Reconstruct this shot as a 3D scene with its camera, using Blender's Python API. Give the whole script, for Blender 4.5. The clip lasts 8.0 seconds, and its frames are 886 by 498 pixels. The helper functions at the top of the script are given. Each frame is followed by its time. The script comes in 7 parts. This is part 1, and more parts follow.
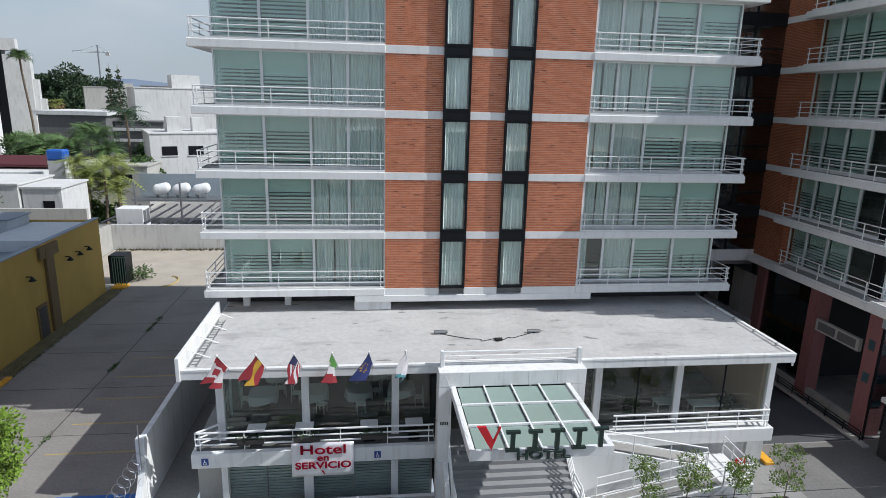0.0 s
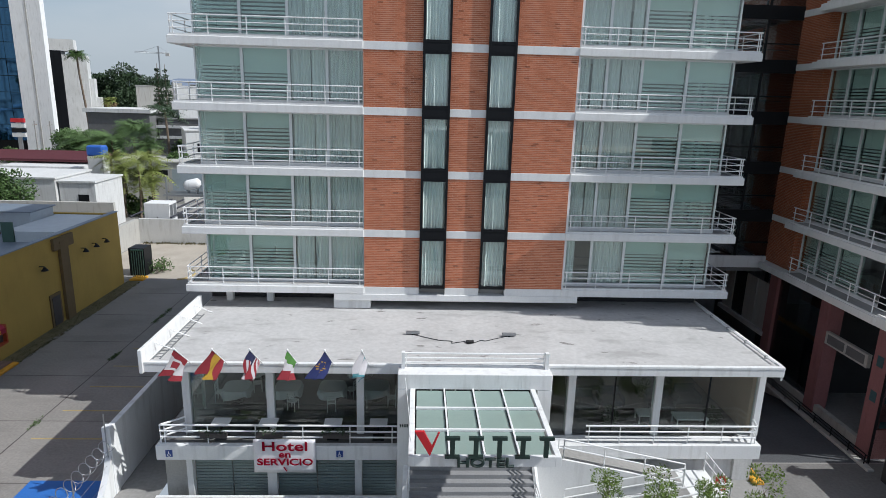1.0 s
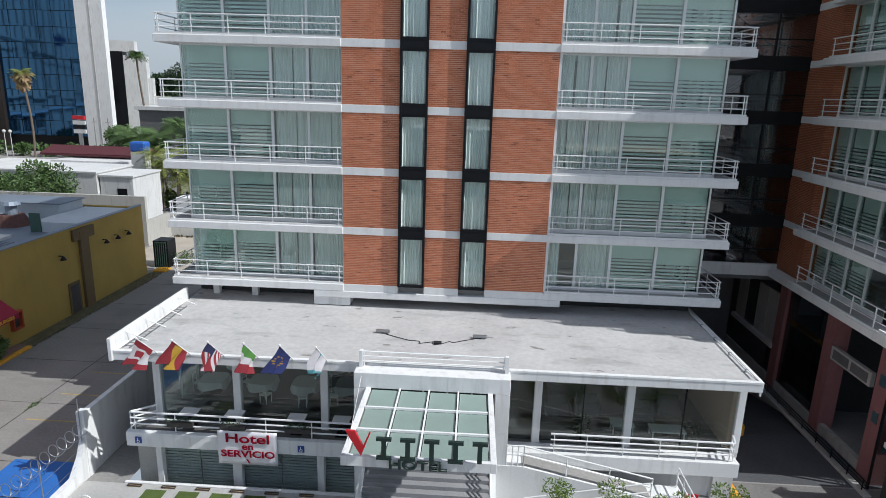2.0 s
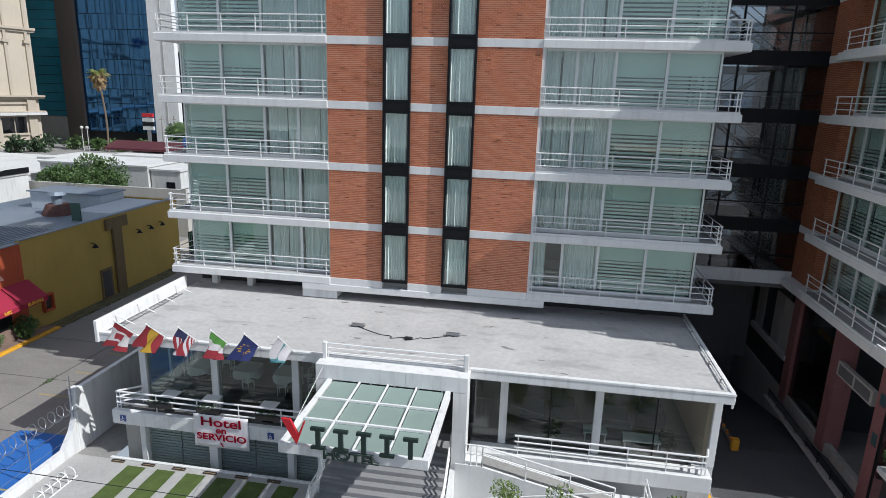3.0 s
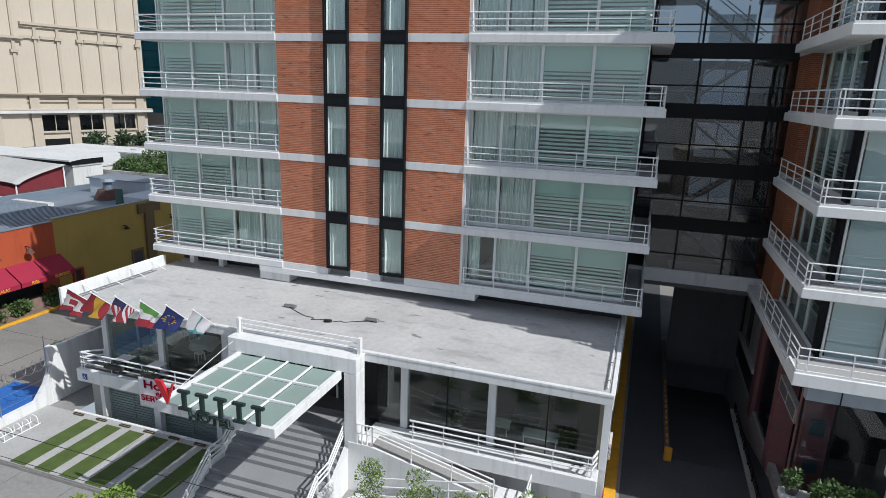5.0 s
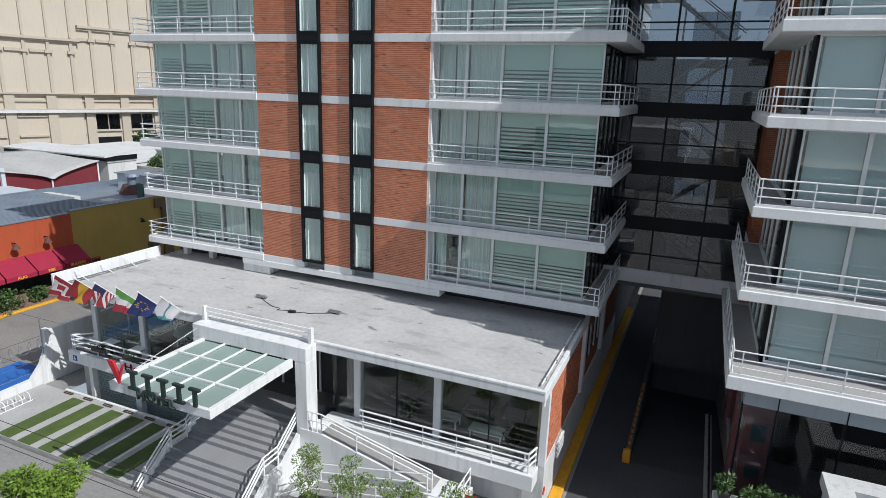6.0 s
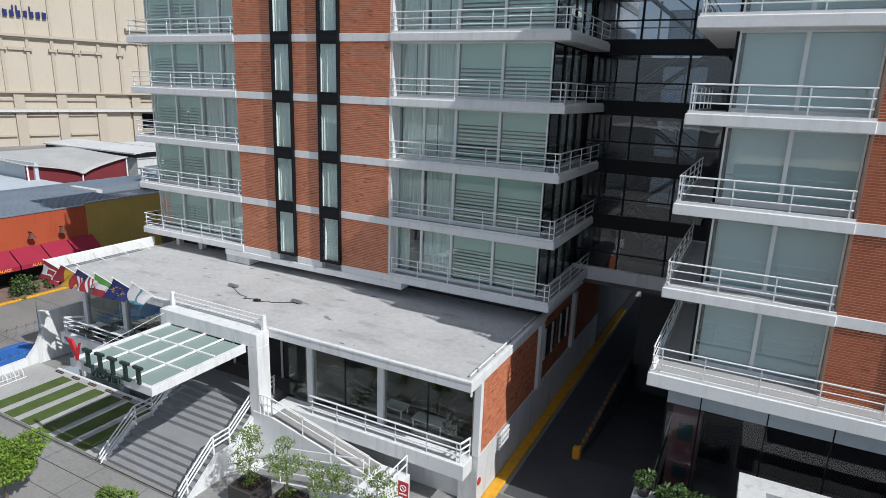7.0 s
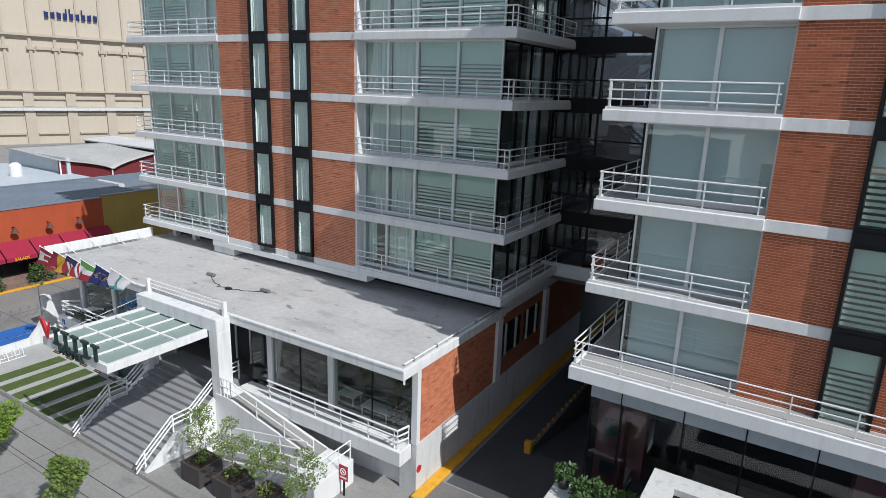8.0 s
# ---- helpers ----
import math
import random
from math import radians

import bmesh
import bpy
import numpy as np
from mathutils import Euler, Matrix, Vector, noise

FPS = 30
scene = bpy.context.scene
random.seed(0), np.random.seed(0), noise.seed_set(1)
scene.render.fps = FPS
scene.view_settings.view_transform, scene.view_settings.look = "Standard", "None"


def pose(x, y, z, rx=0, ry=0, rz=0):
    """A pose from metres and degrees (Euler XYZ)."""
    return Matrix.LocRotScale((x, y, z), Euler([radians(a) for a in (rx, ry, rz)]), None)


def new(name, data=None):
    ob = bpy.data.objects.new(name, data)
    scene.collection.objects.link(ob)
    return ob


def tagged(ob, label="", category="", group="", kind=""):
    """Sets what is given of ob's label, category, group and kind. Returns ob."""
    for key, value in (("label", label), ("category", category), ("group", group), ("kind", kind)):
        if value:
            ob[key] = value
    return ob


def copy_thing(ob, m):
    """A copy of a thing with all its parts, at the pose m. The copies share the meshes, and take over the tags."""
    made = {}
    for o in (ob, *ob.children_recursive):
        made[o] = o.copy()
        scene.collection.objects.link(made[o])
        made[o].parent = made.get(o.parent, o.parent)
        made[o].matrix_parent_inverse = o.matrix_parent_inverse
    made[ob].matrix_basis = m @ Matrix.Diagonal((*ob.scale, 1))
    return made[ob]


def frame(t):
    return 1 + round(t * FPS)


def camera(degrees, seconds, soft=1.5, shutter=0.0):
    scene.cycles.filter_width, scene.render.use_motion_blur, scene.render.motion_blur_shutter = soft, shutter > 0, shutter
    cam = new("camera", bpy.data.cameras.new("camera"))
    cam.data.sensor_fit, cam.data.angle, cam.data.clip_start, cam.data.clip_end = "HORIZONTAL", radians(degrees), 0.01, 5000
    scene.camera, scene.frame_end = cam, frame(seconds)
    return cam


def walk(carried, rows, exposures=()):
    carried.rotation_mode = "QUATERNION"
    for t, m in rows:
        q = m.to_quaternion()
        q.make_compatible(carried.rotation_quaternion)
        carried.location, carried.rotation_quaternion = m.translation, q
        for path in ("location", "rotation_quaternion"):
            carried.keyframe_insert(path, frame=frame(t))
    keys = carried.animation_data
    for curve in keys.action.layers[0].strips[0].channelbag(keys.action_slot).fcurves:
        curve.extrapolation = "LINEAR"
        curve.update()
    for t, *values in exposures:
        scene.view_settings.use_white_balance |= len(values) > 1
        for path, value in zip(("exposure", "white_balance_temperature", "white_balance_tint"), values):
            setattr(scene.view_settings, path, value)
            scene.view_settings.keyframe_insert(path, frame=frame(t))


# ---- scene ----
cam = camera(72.1, 8.0, soft=0.85)
METRES, EYE, TILT, LEAN, TURN = 32.0, 16.8, 0.0, 0.0, -7.2
ROWS = [
    (0.0, 0.0, 0.0, 0.0, 0.36, -13.9, -1.44),
    (0.5, 0.0506, 0.01, -0.0017, 2.56, -13.95, -1.5),
    (1.0, 0.1065, 0.0208, -0.0017, 5.05, -14.03, -1.57),
    (1.5, 0.1626, 0.033, -0.0014, 7.41, -14.1, -1.65),
    (3.0, 0.3424, 0.0743, -0.0027, 16.46, -14.39, -1.75),
    (3.5, 0.4043, 0.0909, -0.0032, 19.08, -14.46, -1.82),
    (4.0, 0.4648, 0.106, -0.0042, 21.52, -14.53, -1.87),
    (4.5, 0.5258, 0.1215, -0.0054, 23.73, -14.55, -1.88),
    (6.0, 0.7079, 0.1858, -0.0039, 30.56, -14.66, -1.86),
    (6.5, 0.769, 0.2108, -0.0032, 33.02, -14.71, -1.89),
    (7.0, 0.8313, 0.2383, -0.0044, 34.95, -14.68, -1.94),
    (7.5, 0.8914, 0.2662, -0.0048, 36.77, -14.69, -1.98),
    (8.0, 0.9488, 0.2998, -0.0044, 39.33, -14.79, -1.96),
]
walk(cam, [(t, pose(0, 0, EYE, TILT, LEAN, TURN) @ pose(METRES * x, METRES * y, METRES * z, 90 + pitch, roll, yaw)) for t, x, y, z, yaw, pitch, roll in ROWS], exposures=[(0.0, 0.02, 6050, 9), (4.0, -0.05, 6050, 9), (8.0, -0.1, 6050, 9)])

# ---- world, sun and exposure ----
# the sun stands to the east and a little to the front, about 44 degrees high
SUN_DIR = Vector((-1.0, 0.222, -1.0)).normalized()
world = bpy.data.worlds.new("sky")
world.use_nodes = True
scene.world = world
wn = world.node_tree
bg = wn.nodes["Background"]
sky = wn.nodes.new("ShaderNodeTexSky")
sky.sky_type = "NISHITA"
sky.sun_disc = False
sky.sun_elevation = math.asin(-SUN_DIR.z)
sky.sun_rotation = math.atan2(-SUN_DIR.x, -SUN_DIR.y)
sky.air_density, sky.dust_density, sky.ozone_density = 1.0, 0.6, 1.5
SKY_STRENGTH = 0.095
# thin broken cloud over a hazy blue
tc = wn.nodes.new("ShaderNodeTexCoord")
mp = wn.nodes.new("ShaderNodeMapping")
mp.inputs["Scale"].default_value = (1.0, 1.0, 3.0)
cn = wn.nodes.new("ShaderNodeTexNoise")
cn.inputs["Scale"].default_value, cn.inputs["Detail"].default_value = 2.2, 6.0
cr = wn.nodes.new("ShaderNodeValToRGB")
cr.color_ramp.elements[0].position, cr.color_ramp.elements[1].position = 0.40, 0.78
cmix = wn.nodes.new("ShaderNodeMixRGB")
cmix.inputs[2].default_value = (9.4, 9.2, 8.8, 1)
wn.links.new(tc.outputs["Generated"], mp.inputs["Vector"])
wn.links.new(mp.outputs[0], cn.inputs["Vector"])
wn.links.new(cn.outputs["Fac"], cr.inputs[0])
wn.links.new(cr.outputs[0], cmix.inputs[0])
wn.links.new(sky.outputs[0], cmix.inputs[1])
# blue-grey haze that thickens towards the horizon
sepz = wn.nodes.new("ShaderNodeSeparateXYZ")
hz = wn.nodes.new("ShaderNodeMapRange")
hz.inputs[1].default_value, hz.inputs[2].default_value = 0.02, 0.32
hz.inputs[3].default_value, hz.inputs[4].default_value = 0.9, 0.0
hmix = wn.nodes.new("ShaderNodeMixRGB")
hmix.inputs[2].default_value = (4.5, 5.0, 5.5, 1)
wn.links.new(tc.outputs["Generated"], sepz.inputs[0])
wn.links.new(sepz.outputs[2], hz.inputs[0])
wn.links.new(hz.outputs[0], hmix.inputs[0])
wn.links.new(cmix.outputs[0], hmix.inputs[1])
wn.links.new(hmix.outputs[0], bg.inputs["Color"])
bg.inputs["Strength"].default_value = SKY_STRENGTH
sun = new("sun", bpy.data.lights.new("sun", "SUN"))
sun.data.energy, sun.data.angle, sun.data.color = 4.4, radians(0.55), (1.0, 0.965, 0.91)
sun.rotation_euler = SUN_DIR.to_track_quat("-Z", "Y").to_euler()
scene.view_settings.exposure = 0.0


# ---- materials ----
def mat(name, color, rough=0.7, metal=0.0, var=0.12, scale=1.5, fine=14.0, bump=0.15, spec=0.5, stain=0.0, bdist=0.02):
    """Principled paint with blotches at two scales, streaked stains and a fine relief."""
    m = bpy.data.materials.new(name)
    m.use_nodes = True
    nt = m.node_tree
    b = nt.nodes["Principled BSDF"]
    b.inputs["Roughness"].default_value, b.inputs["Metallic"].default_value = rough, metal
    b.inputs["Specular IOR Level"].default_value = spec
    geo = nt.nodes.new("ShaderNodeNewGeometry")
    n1 = nt.nodes.new("ShaderNodeTexNoise")
    n1.inputs["Scale"].default_value, n1.inputs["Detail"].default_value = scale, 5
    n2 = nt.nodes.new("ShaderNodeTexNoise")
    n2.inputs["Scale"].default_value, n2.inputs["Detail"].default_value = fine, 4
    nt.links.new(geo.outputs["Position"], n1.inputs["Vector"])
    nt.links.new(geo.outputs["Position"], n2.inputs["Vector"])
    add = nt.nodes.new("ShaderNodeMath")
    add.operation = "ADD"
    nt.links.new(n1.outputs["Fac"], add.inputs[0])
    nt.links.new(n2.outputs["Fac"], add.inputs[1])
    mr = nt.nodes.new("ShaderNodeMapRange")
    mr.inputs[1].default_value, mr.inputs[2].default_value = 0.6, 1.4
    mr.inputs[3].default_value, mr.inputs[4].default_value = 1 - var, 1 + var
    nt.links.new(add.outputs[0], mr.inputs[0])
    mul = nt.nodes.new("ShaderNodeMixRGB")
    mul.blend_type = "MULTIPLY"
    mul.inputs[0].default_value = 1.0
    mul.inputs[1].default_value = (*color, 1)
    nt.links.new(mr.outputs[0], mul.inputs[2])
    out = mul.outputs[0]
    if stain:
        mp = nt.nodes.new("ShaderNodeMapping")
        mp.inputs["Scale"].default_value = (2.5, 2.5, 0.35)
        n3 = nt.nodes.new("ShaderNodeTexNoise")
        n3.inputs["Scale"].default_value, n3.inputs["Detail"].default_value = 1.3, 7
        nt.links.new(geo.outputs["Position"], mp.inputs["Vector"])
        nt.links.new(mp.outputs[0], n3.inputs["Vector"])
        r3 = nt.nodes.new("ShaderNodeMapRange")
        r3.inputs[1].default_value, r3.inputs[2].default_value = 0.52, 0.75
        r3.inputs[3].default_value, r3.inputs[4].default_value = 0.0, stain
        nt.links.new(n3.outputs["Fac"], r3.inputs[0])
        dm = nt.nodes.new("ShaderNodeMixRGB")
        dm.inputs[2].default_value = (color[0] * 0.45, color[1] * 0.42, color[2] * 0.38, 1)
        nt.links.new(r3.outputs[0], dm.inputs[0])
        nt.links.new(out, dm.inputs[1])
        out = dm.outputs[0]
    nt.links.new(out, b.inputs["Base Color"])
    if bump:
        bp = nt.nodes.new("ShaderNodeBump")
        bp.inputs["Strength"].default_value, bp.inputs["Distance"].default_value = bump, bdist
        nt.links.new(n2.outputs["Fac"], bp.inputs["Height"])
        nt.links.new(bp.outputs[0], b.inputs["Normal"])
    return m


def brick_mat(name, c1, c2, mortar):
    """Thin bricks in running bond with raked joints; u = x + y serves every upright face."""
    m = bpy.data.materials.new(name)
    m.use_nodes = True
    nt = m.node_tree
    b = nt.nodes["Principled BSDF"]
    b.inputs["Roughness"].default_value = 0.85
    b.inputs["Specular IOR Level"].default_value = 0.2
    geo = nt.nodes.new("ShaderNodeNewGeometry")
    sep = nt.nodes.new("ShaderNodeSeparateXYZ")
    nt.links.new(geo.outputs["Position"], sep.inputs[0])
    add = nt.nodes.new("ShaderNodeMath")
    nt.links.new(sep.outputs[0], add.inputs[0])
    nt.links.new(sep.outputs[1], add.inputs[1])
    com = nt.nodes.new("ShaderNodeCombineXYZ")
    nt.links.new(add.outputs[0], com.inputs[0])
    nt.links.new(sep.outputs[2], com.inputs[1])
    br = nt.nodes.new("ShaderNodeTexBrick")
    br.inputs["Scale"].default_value = 1.0
    br.inputs["Brick Width"].default_value, br.inputs["Row Height"].default_value = 0.26, 0.088
    br.inputs["Mortar Size"].default_value, br.inputs["Mortar Smooth"].default_value = 0.011, 0.3
    br.inputs["Bias"].default_value = -0.2
    br.inputs["Color1"].default_value, br.inputs["Color2"].default_value = (*c1, 1), (*c2, 1)
    br.inputs["Mortar"].default_value = (*mortar, 1)
    nt.links.new(com.outputs[0], br.inputs["Vector"])
    # a few burnt bricks, much darker than the rest
    mp = nt.nodes.new("ShaderNodeMapping")
    mp.inputs["Scale"].default_value = (1 / 0.26, 1 / 0.088, 1)
    wn_ = nt.nodes.new("ShaderNodeTexNoise")
    wn_.inputs["Scale"].default_value, wn_.inputs["Detail"].default_value = 1.0, 1.0
    nt.links.new(com.outputs[0], mp.inputs["Vector"])
    nt.links.new(mp.outputs[0], wn_.inputs["Vector"])
    r = nt.nodes.new("ShaderNodeMapRange")
    r.inputs[1].default_value, r.inputs[2].default_value = 0.66, 0.72
    r.inputs[3].default_value, r.inputs[4].default_value = 1.0, 0.62
    nt.links.new(wn_.outputs["Fac"], r.inputs[0])
    n1 = nt.nodes.new("ShaderNodeTexNoise")
    n1.inputs["Scale"].default_value, n1.inputs["Detail"].default_value = 0.8, 6
    nt.links.new(geo.outputs["Position"], n1.inputs["Vector"])
    r1 = nt.nodes.new("ShaderNodeMapRange")
    r1.inputs[1].default_value, r1.inputs[2].default_value = 0.3, 0.7
    r1.inputs[3].default_value, r1.inputs[4].default_value = 0.86, 1.12
    nt.links.new(n1.outputs["Fac"], r1.inputs[0])
    mu = nt.nodes.new("ShaderNodeMath")
    mu.operation = "MULTIPLY"
    nt.links.new(r.outputs[0], mu.inputs[0])
    nt.links.new(r1.outputs[0], mu.inputs[1])
    mul = nt.nodes.new("ShaderNodeMixRGB")
    mul.blend_type = "MULTIPLY"
    mul.inputs[0].default_value = 1.0
    nt.links.new(br.outputs["Color"], mul.inputs[1])
    nt.links.new(mu.outputs[0], mul.inputs[2])
    nt.links.new(mul.outputs[0], b.inputs["Base Color"])
    inv = nt.nodes.new("ShaderNodeMath")
    inv.operation = "SUBTRACT"
    inv.inputs[0].default_value = 1.0
    nt.links.new(br.outputs["Fac"], inv.inputs[1])
    hs = nt.nodes.new("ShaderNodeMath")
    hs.operation = "ADD"
    nt.links.new(inv.outputs[0], hs.inputs[0])
    nt.links.new(wn_.outputs["Fac"], hs.inputs[1])
    bp = nt.nodes.new("ShaderNodeBump")
    bp.inputs["Strength"].default_value, bp.inputs["Distance"].default_value = 1.0, 0.022
    nt.links.new(hs.outputs[0], bp.inputs["Height"])
    nt.links.new(bp.outputs[0], b.inputs["Normal"])
    return m


def glass_mat(name, tint, wave=0.004, base=0.06):
    """Tinted pane: clear through, with a Fresnel gloss and a slight waviness."""
    m = bpy.data.materials.new(name)
    m.use_nodes = True
    nt = m.node_tree
    nt.nodes.remove(nt.nodes["Principled BSDF"])
    out = nt.nodes["Material Output"]
    tr = nt.nodes.new("ShaderNodeBsdfTransparent")
    tr.inputs[0].default_value = (*tint, 1)
    gl = nt.nodes.new("ShaderNodeBsdfGlossy")
    gl.inputs["Roughness"].default_value = 0.015
    fr = nt.nodes.new("ShaderNodeLayerWeight")
    fr.inputs["Blend"].default_value = 0.5
    geo = nt.nodes.new("ShaderNodeNewGeometry")
    n = nt.nodes.new("ShaderNodeTexNoise")
    n.inputs["Scale"].default_value = 0.9
    nt.links.new(geo.outputs["Position"], n.inputs["Vector"])
    bp = nt.nodes.new("ShaderNodeBump")
    bp.inputs["Strength"].default_value, bp.inputs["Distance"].default_value = 0.5, wave
    nt.links.new(n.outputs["Fac"], bp.inputs["Height"])
    nt.links.new(bp.outputs[0], gl.inputs["Normal"])
    pw = nt.nodes.new("ShaderNodeMath")
    pw.operation = "POWER"
    pw.inputs[1].default_value = 4.0
    nt.links.new(fr.outputs["Facing"], pw.inputs[0])
    add = nt.nodes.new("ShaderNodeMath")
    add.operation = "MULTIPLY_ADD"
    add.inputs[1].default_value, add.inputs[2].default_value = 1 - base, base
    nt.links.new(pw.outputs[0], add.inputs[0])
    mx = nt.nodes.new("ShaderNodeMixShader")
    nt.links.new(add.outputs[0], mx.inputs[0])
    nt.links.new(tr.outputs[0], mx.inputs[1])
    nt.links.new(gl.outputs[0], mx.inputs[2])
    nt.links.new(mx.outputs[0], out.inputs["Surface"])
    return m


WHITE = mat("white_paint", (0.74, 0.74, 0.73), 0.6, var=0.06, scale=0.7, stain=0.35, bump=0.08)
RAIL = mat("white_enamel", (0.8, 0.8, 0.79), 0.35, var=0.05, bump=0.03)
SLAB = mat("slab_paint", (0.75, 0.75, 0.735), 0.65, var=0.07, scale=0.9, stain=0.2, bump=0.1)
BRICK = brick_mat("red_brick", (0.38, 0.115, 0.052), (0.29, 0.085, 0.04), (0.45, 0.26, 0.18))
BLACK = mat("black_metal", (0.009, 0.010, 0.012), 0.45, var=0.2, bump=0.03, spec=0.2)
ALU = mat("pale_aluminium", (0.74, 0.77, 0.76), 0.4, metal=0.2, var=0.05, bump=0.02)
GLASS = glass_mat("green_glass", (0.90, 0.96, 0.94), base=0.12)
LOBBY_GLASS = glass_mat("lobby_glass", (0.82, 0.87, 0.85), base=0.065)
DARK_GLASS = glass_mat("dark_glass", (0.52, 0.55, 0.58), base=0.10)
BRIDGE_GLASS = glass_mat("bridge_glass", (0.60, 0.65, 0.70), wave=0.008, base=0.10)


def brick_piece_mat(name, dark, light):
    """Fired brick, each piece with a tone of its own, and a few burnt ones."""
    m = bpy.data.materials.new(name)
    m.use_nodes = True
    nt = m.node_tree
    b = nt.nodes["Principled BSDF"]
    b.inputs["Roughness"].default_value = 0.85
    b.inputs["Specular IOR Level"].default_value = 0.2
    geo = nt.nodes.new("ShaderNodeNewGeometry")
    info = nt.nodes.new("ShaderNodeObjectInfo")
    add = nt.nodes.new("ShaderNodeMath")
    nt.links.new(geo.outputs["Random Per Island"], add.inputs[0])
    nt.links.new(info.outputs["Random"], add.inputs[1])
    fr = nt.nodes.new("ShaderNodeMath")
    fr.operation = "FRACT"
    nt.links.new(add.outputs[0], fr.inputs[0])
    ramp = nt.nodes.new("ShaderNodeValToRGB")
    e = ramp.color_ramp.elements
    e[0].position, e[0].color = 0.0, (dark[0] * 0.62, dark[1] * 0.62, dark[2] * 0.62, 1)
    e[1].position, e[1].color = 1.0, (*light, 1)
    for at, c in ((0.018, [v * 0.7 for v in dark]), (0.03, dark), (0.55, [(u + v) / 2 for u, v in zip(dark, light)])):
        k = e.new(at)
        k.color = (*c, 1)
    nt.links.new(fr.outputs[0], ramp.inputs[0])
    n1 = nt.nodes.new("ShaderNodeTexNoise")
    n1.inputs["Scale"].default_value, n1.inputs["Detail"].default_value = 0.8, 6
    n2 = nt.nodes.new("ShaderNodeTexNoise")
    n2.inputs["Scale"].default_value, n2.inputs["Detail"].default_value = 45, 3
    for n in (n1, n2):
        nt.links.new(geo.outputs["Position"], n.inputs["Vector"])
    sm = nt.nodes.new("ShaderNodeMath")
    nt.links.new(n1.outputs["Fac"], sm.inputs[0])
    nt.links.new(n2.outputs["Fac"], sm.inputs[1])
    r = nt.nodes.new("ShaderNodeMapRange")
    r.inputs[1].default_value, r.inputs[2].default_value = 0.6, 1.4
    r.inputs[3].default_value, r.inputs[4].default_value = 0.84, 1.14
    nt.links.new(sm.outputs[0], r.inputs[0])
    mul = nt.nodes.new("ShaderNodeMixRGB")
    mul.blend_type = "MULTIPLY"
    mul.inputs[0].default_value = 1.0
    nt.links.new(ramp.outputs[0], mul.inputs[1])
    nt.links.new(r.outputs[0], mul.inputs[2])
    nt.links.new(mul.outputs[0], b.inputs["Base Color"])
    bp = nt.nodes.new("ShaderNodeBump")
    bp.inputs["Strength"].default_value, bp.inputs["Distance"].default_value = 0.5, 0.006
    nt.links.new(n2.outputs["Fac"], bp.inputs["Height"])
    nt.links.new(bp.outputs[0], b.inputs["Normal"])
    return m


BRICKPIECE = brick_piece_mat("brick_piece", (0.44, 0.145, 0.072), (0.58, 0.215, 0.115))
WINGBRICK = brick_piece_mat("wing_brick_piece", (0.32, 0.088, 0.039), (0.42, 0.126, 0.059))
MORTAR = mat("pale_mortar", (0.66, 0.44, 0.33), 0.95, var=0.15, scale=2, fine=30)


def spotted(m, color, scale, lo, hi, strength):
    """Small dark blotches of lichen and dirt laid over a material's colour."""
    nt = m.node_tree
    b = nt.nodes["Principled BSDF"]
    src = b.inputs["Base Color"].links[0].from_socket
    geo = nt.nodes.new("ShaderNodeNewGeometry")
    mp = nt.nodes.new("ShaderNodeMapping")
    mp.inputs["Scale"].default_value = (0.7, 1.6, 1.0)
    n = nt.nodes.new("ShaderNodeTexNoise")
    n.inputs["Scale"].default_value, n.inputs["Detail"].default_value, n.inputs["Roughness"].default_value = scale, 4, 0.6
    nt.links.new(geo.outputs["Position"], mp.inputs["Vector"])
    nt.links.new(mp.outputs[0], n.inputs["Vector"])
    r = nt.nodes.new("ShaderNodeMapRange")
    r.inputs[1].default_value, r.inputs[2].default_value, r.inputs[3].default_value, r.inputs[4].default_value = lo, hi, 0.0, strength
    nt.links.new(n.outputs["Fac"], r.inputs[0])
    mx = nt.nodes.new("ShaderNodeMixRGB")
    mx.inputs[2].default_value = (*color, 1)
    nt.links.new(r.outputs[0], mx.inputs[0])
    nt.links.new(src, mx.inputs[1])
    nt.links.new(mx.outputs[0], b.inputs["Base Color"])


ROOF = mat("roof_membrane", (0.47, 0.46, 0.45), 0.85, var=0.16, scale=0.45, fine=5, stain=0.0, bump=0.25)
spotted(ROOF, (0.13, 0.12, 0.11), 1.3, 0.645, 0.70, 0.75)
spotted(ROOF, (0.30, 0.29, 0.28), 0.5, 0.55, 0.66, 0.6)
CONCRETE = mat("concrete_paving", (0.265, 0.257, 0.244), 0.9, var=0.2, scale=0.35, fine=6, bump=0.25)
ASPHALT = mat("worn_asphalt", (0.232, 0.220, 0.203), 0.92, var=0.22, scale=0.25, fine=8, bump=0.3)
spotted(CONCRETE, (0.14, 0.13, 0.12), 0.6, 0.58, 0.72, 0.6)
spotted(ASPHALT, (0.15, 0.14, 0.13), 0.35, 0.52, 0.74, 0.55)
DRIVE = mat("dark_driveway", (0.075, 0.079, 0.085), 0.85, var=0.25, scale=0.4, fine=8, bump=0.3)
CURTAIN = mat("curtain_cloth", (0.90, 0.90, 0.89), 0.9, var=0.06, bump=0.05)
BLIND = mat("blind_cloth", (0.64, 0.76, 0.715), 0.85, var=0.05, bump=0.03)
PALEBLIND = mat("pale_roller_blind", (0.67, 0.72, 0.79), 0.85, var=0.05, bump=0.03)
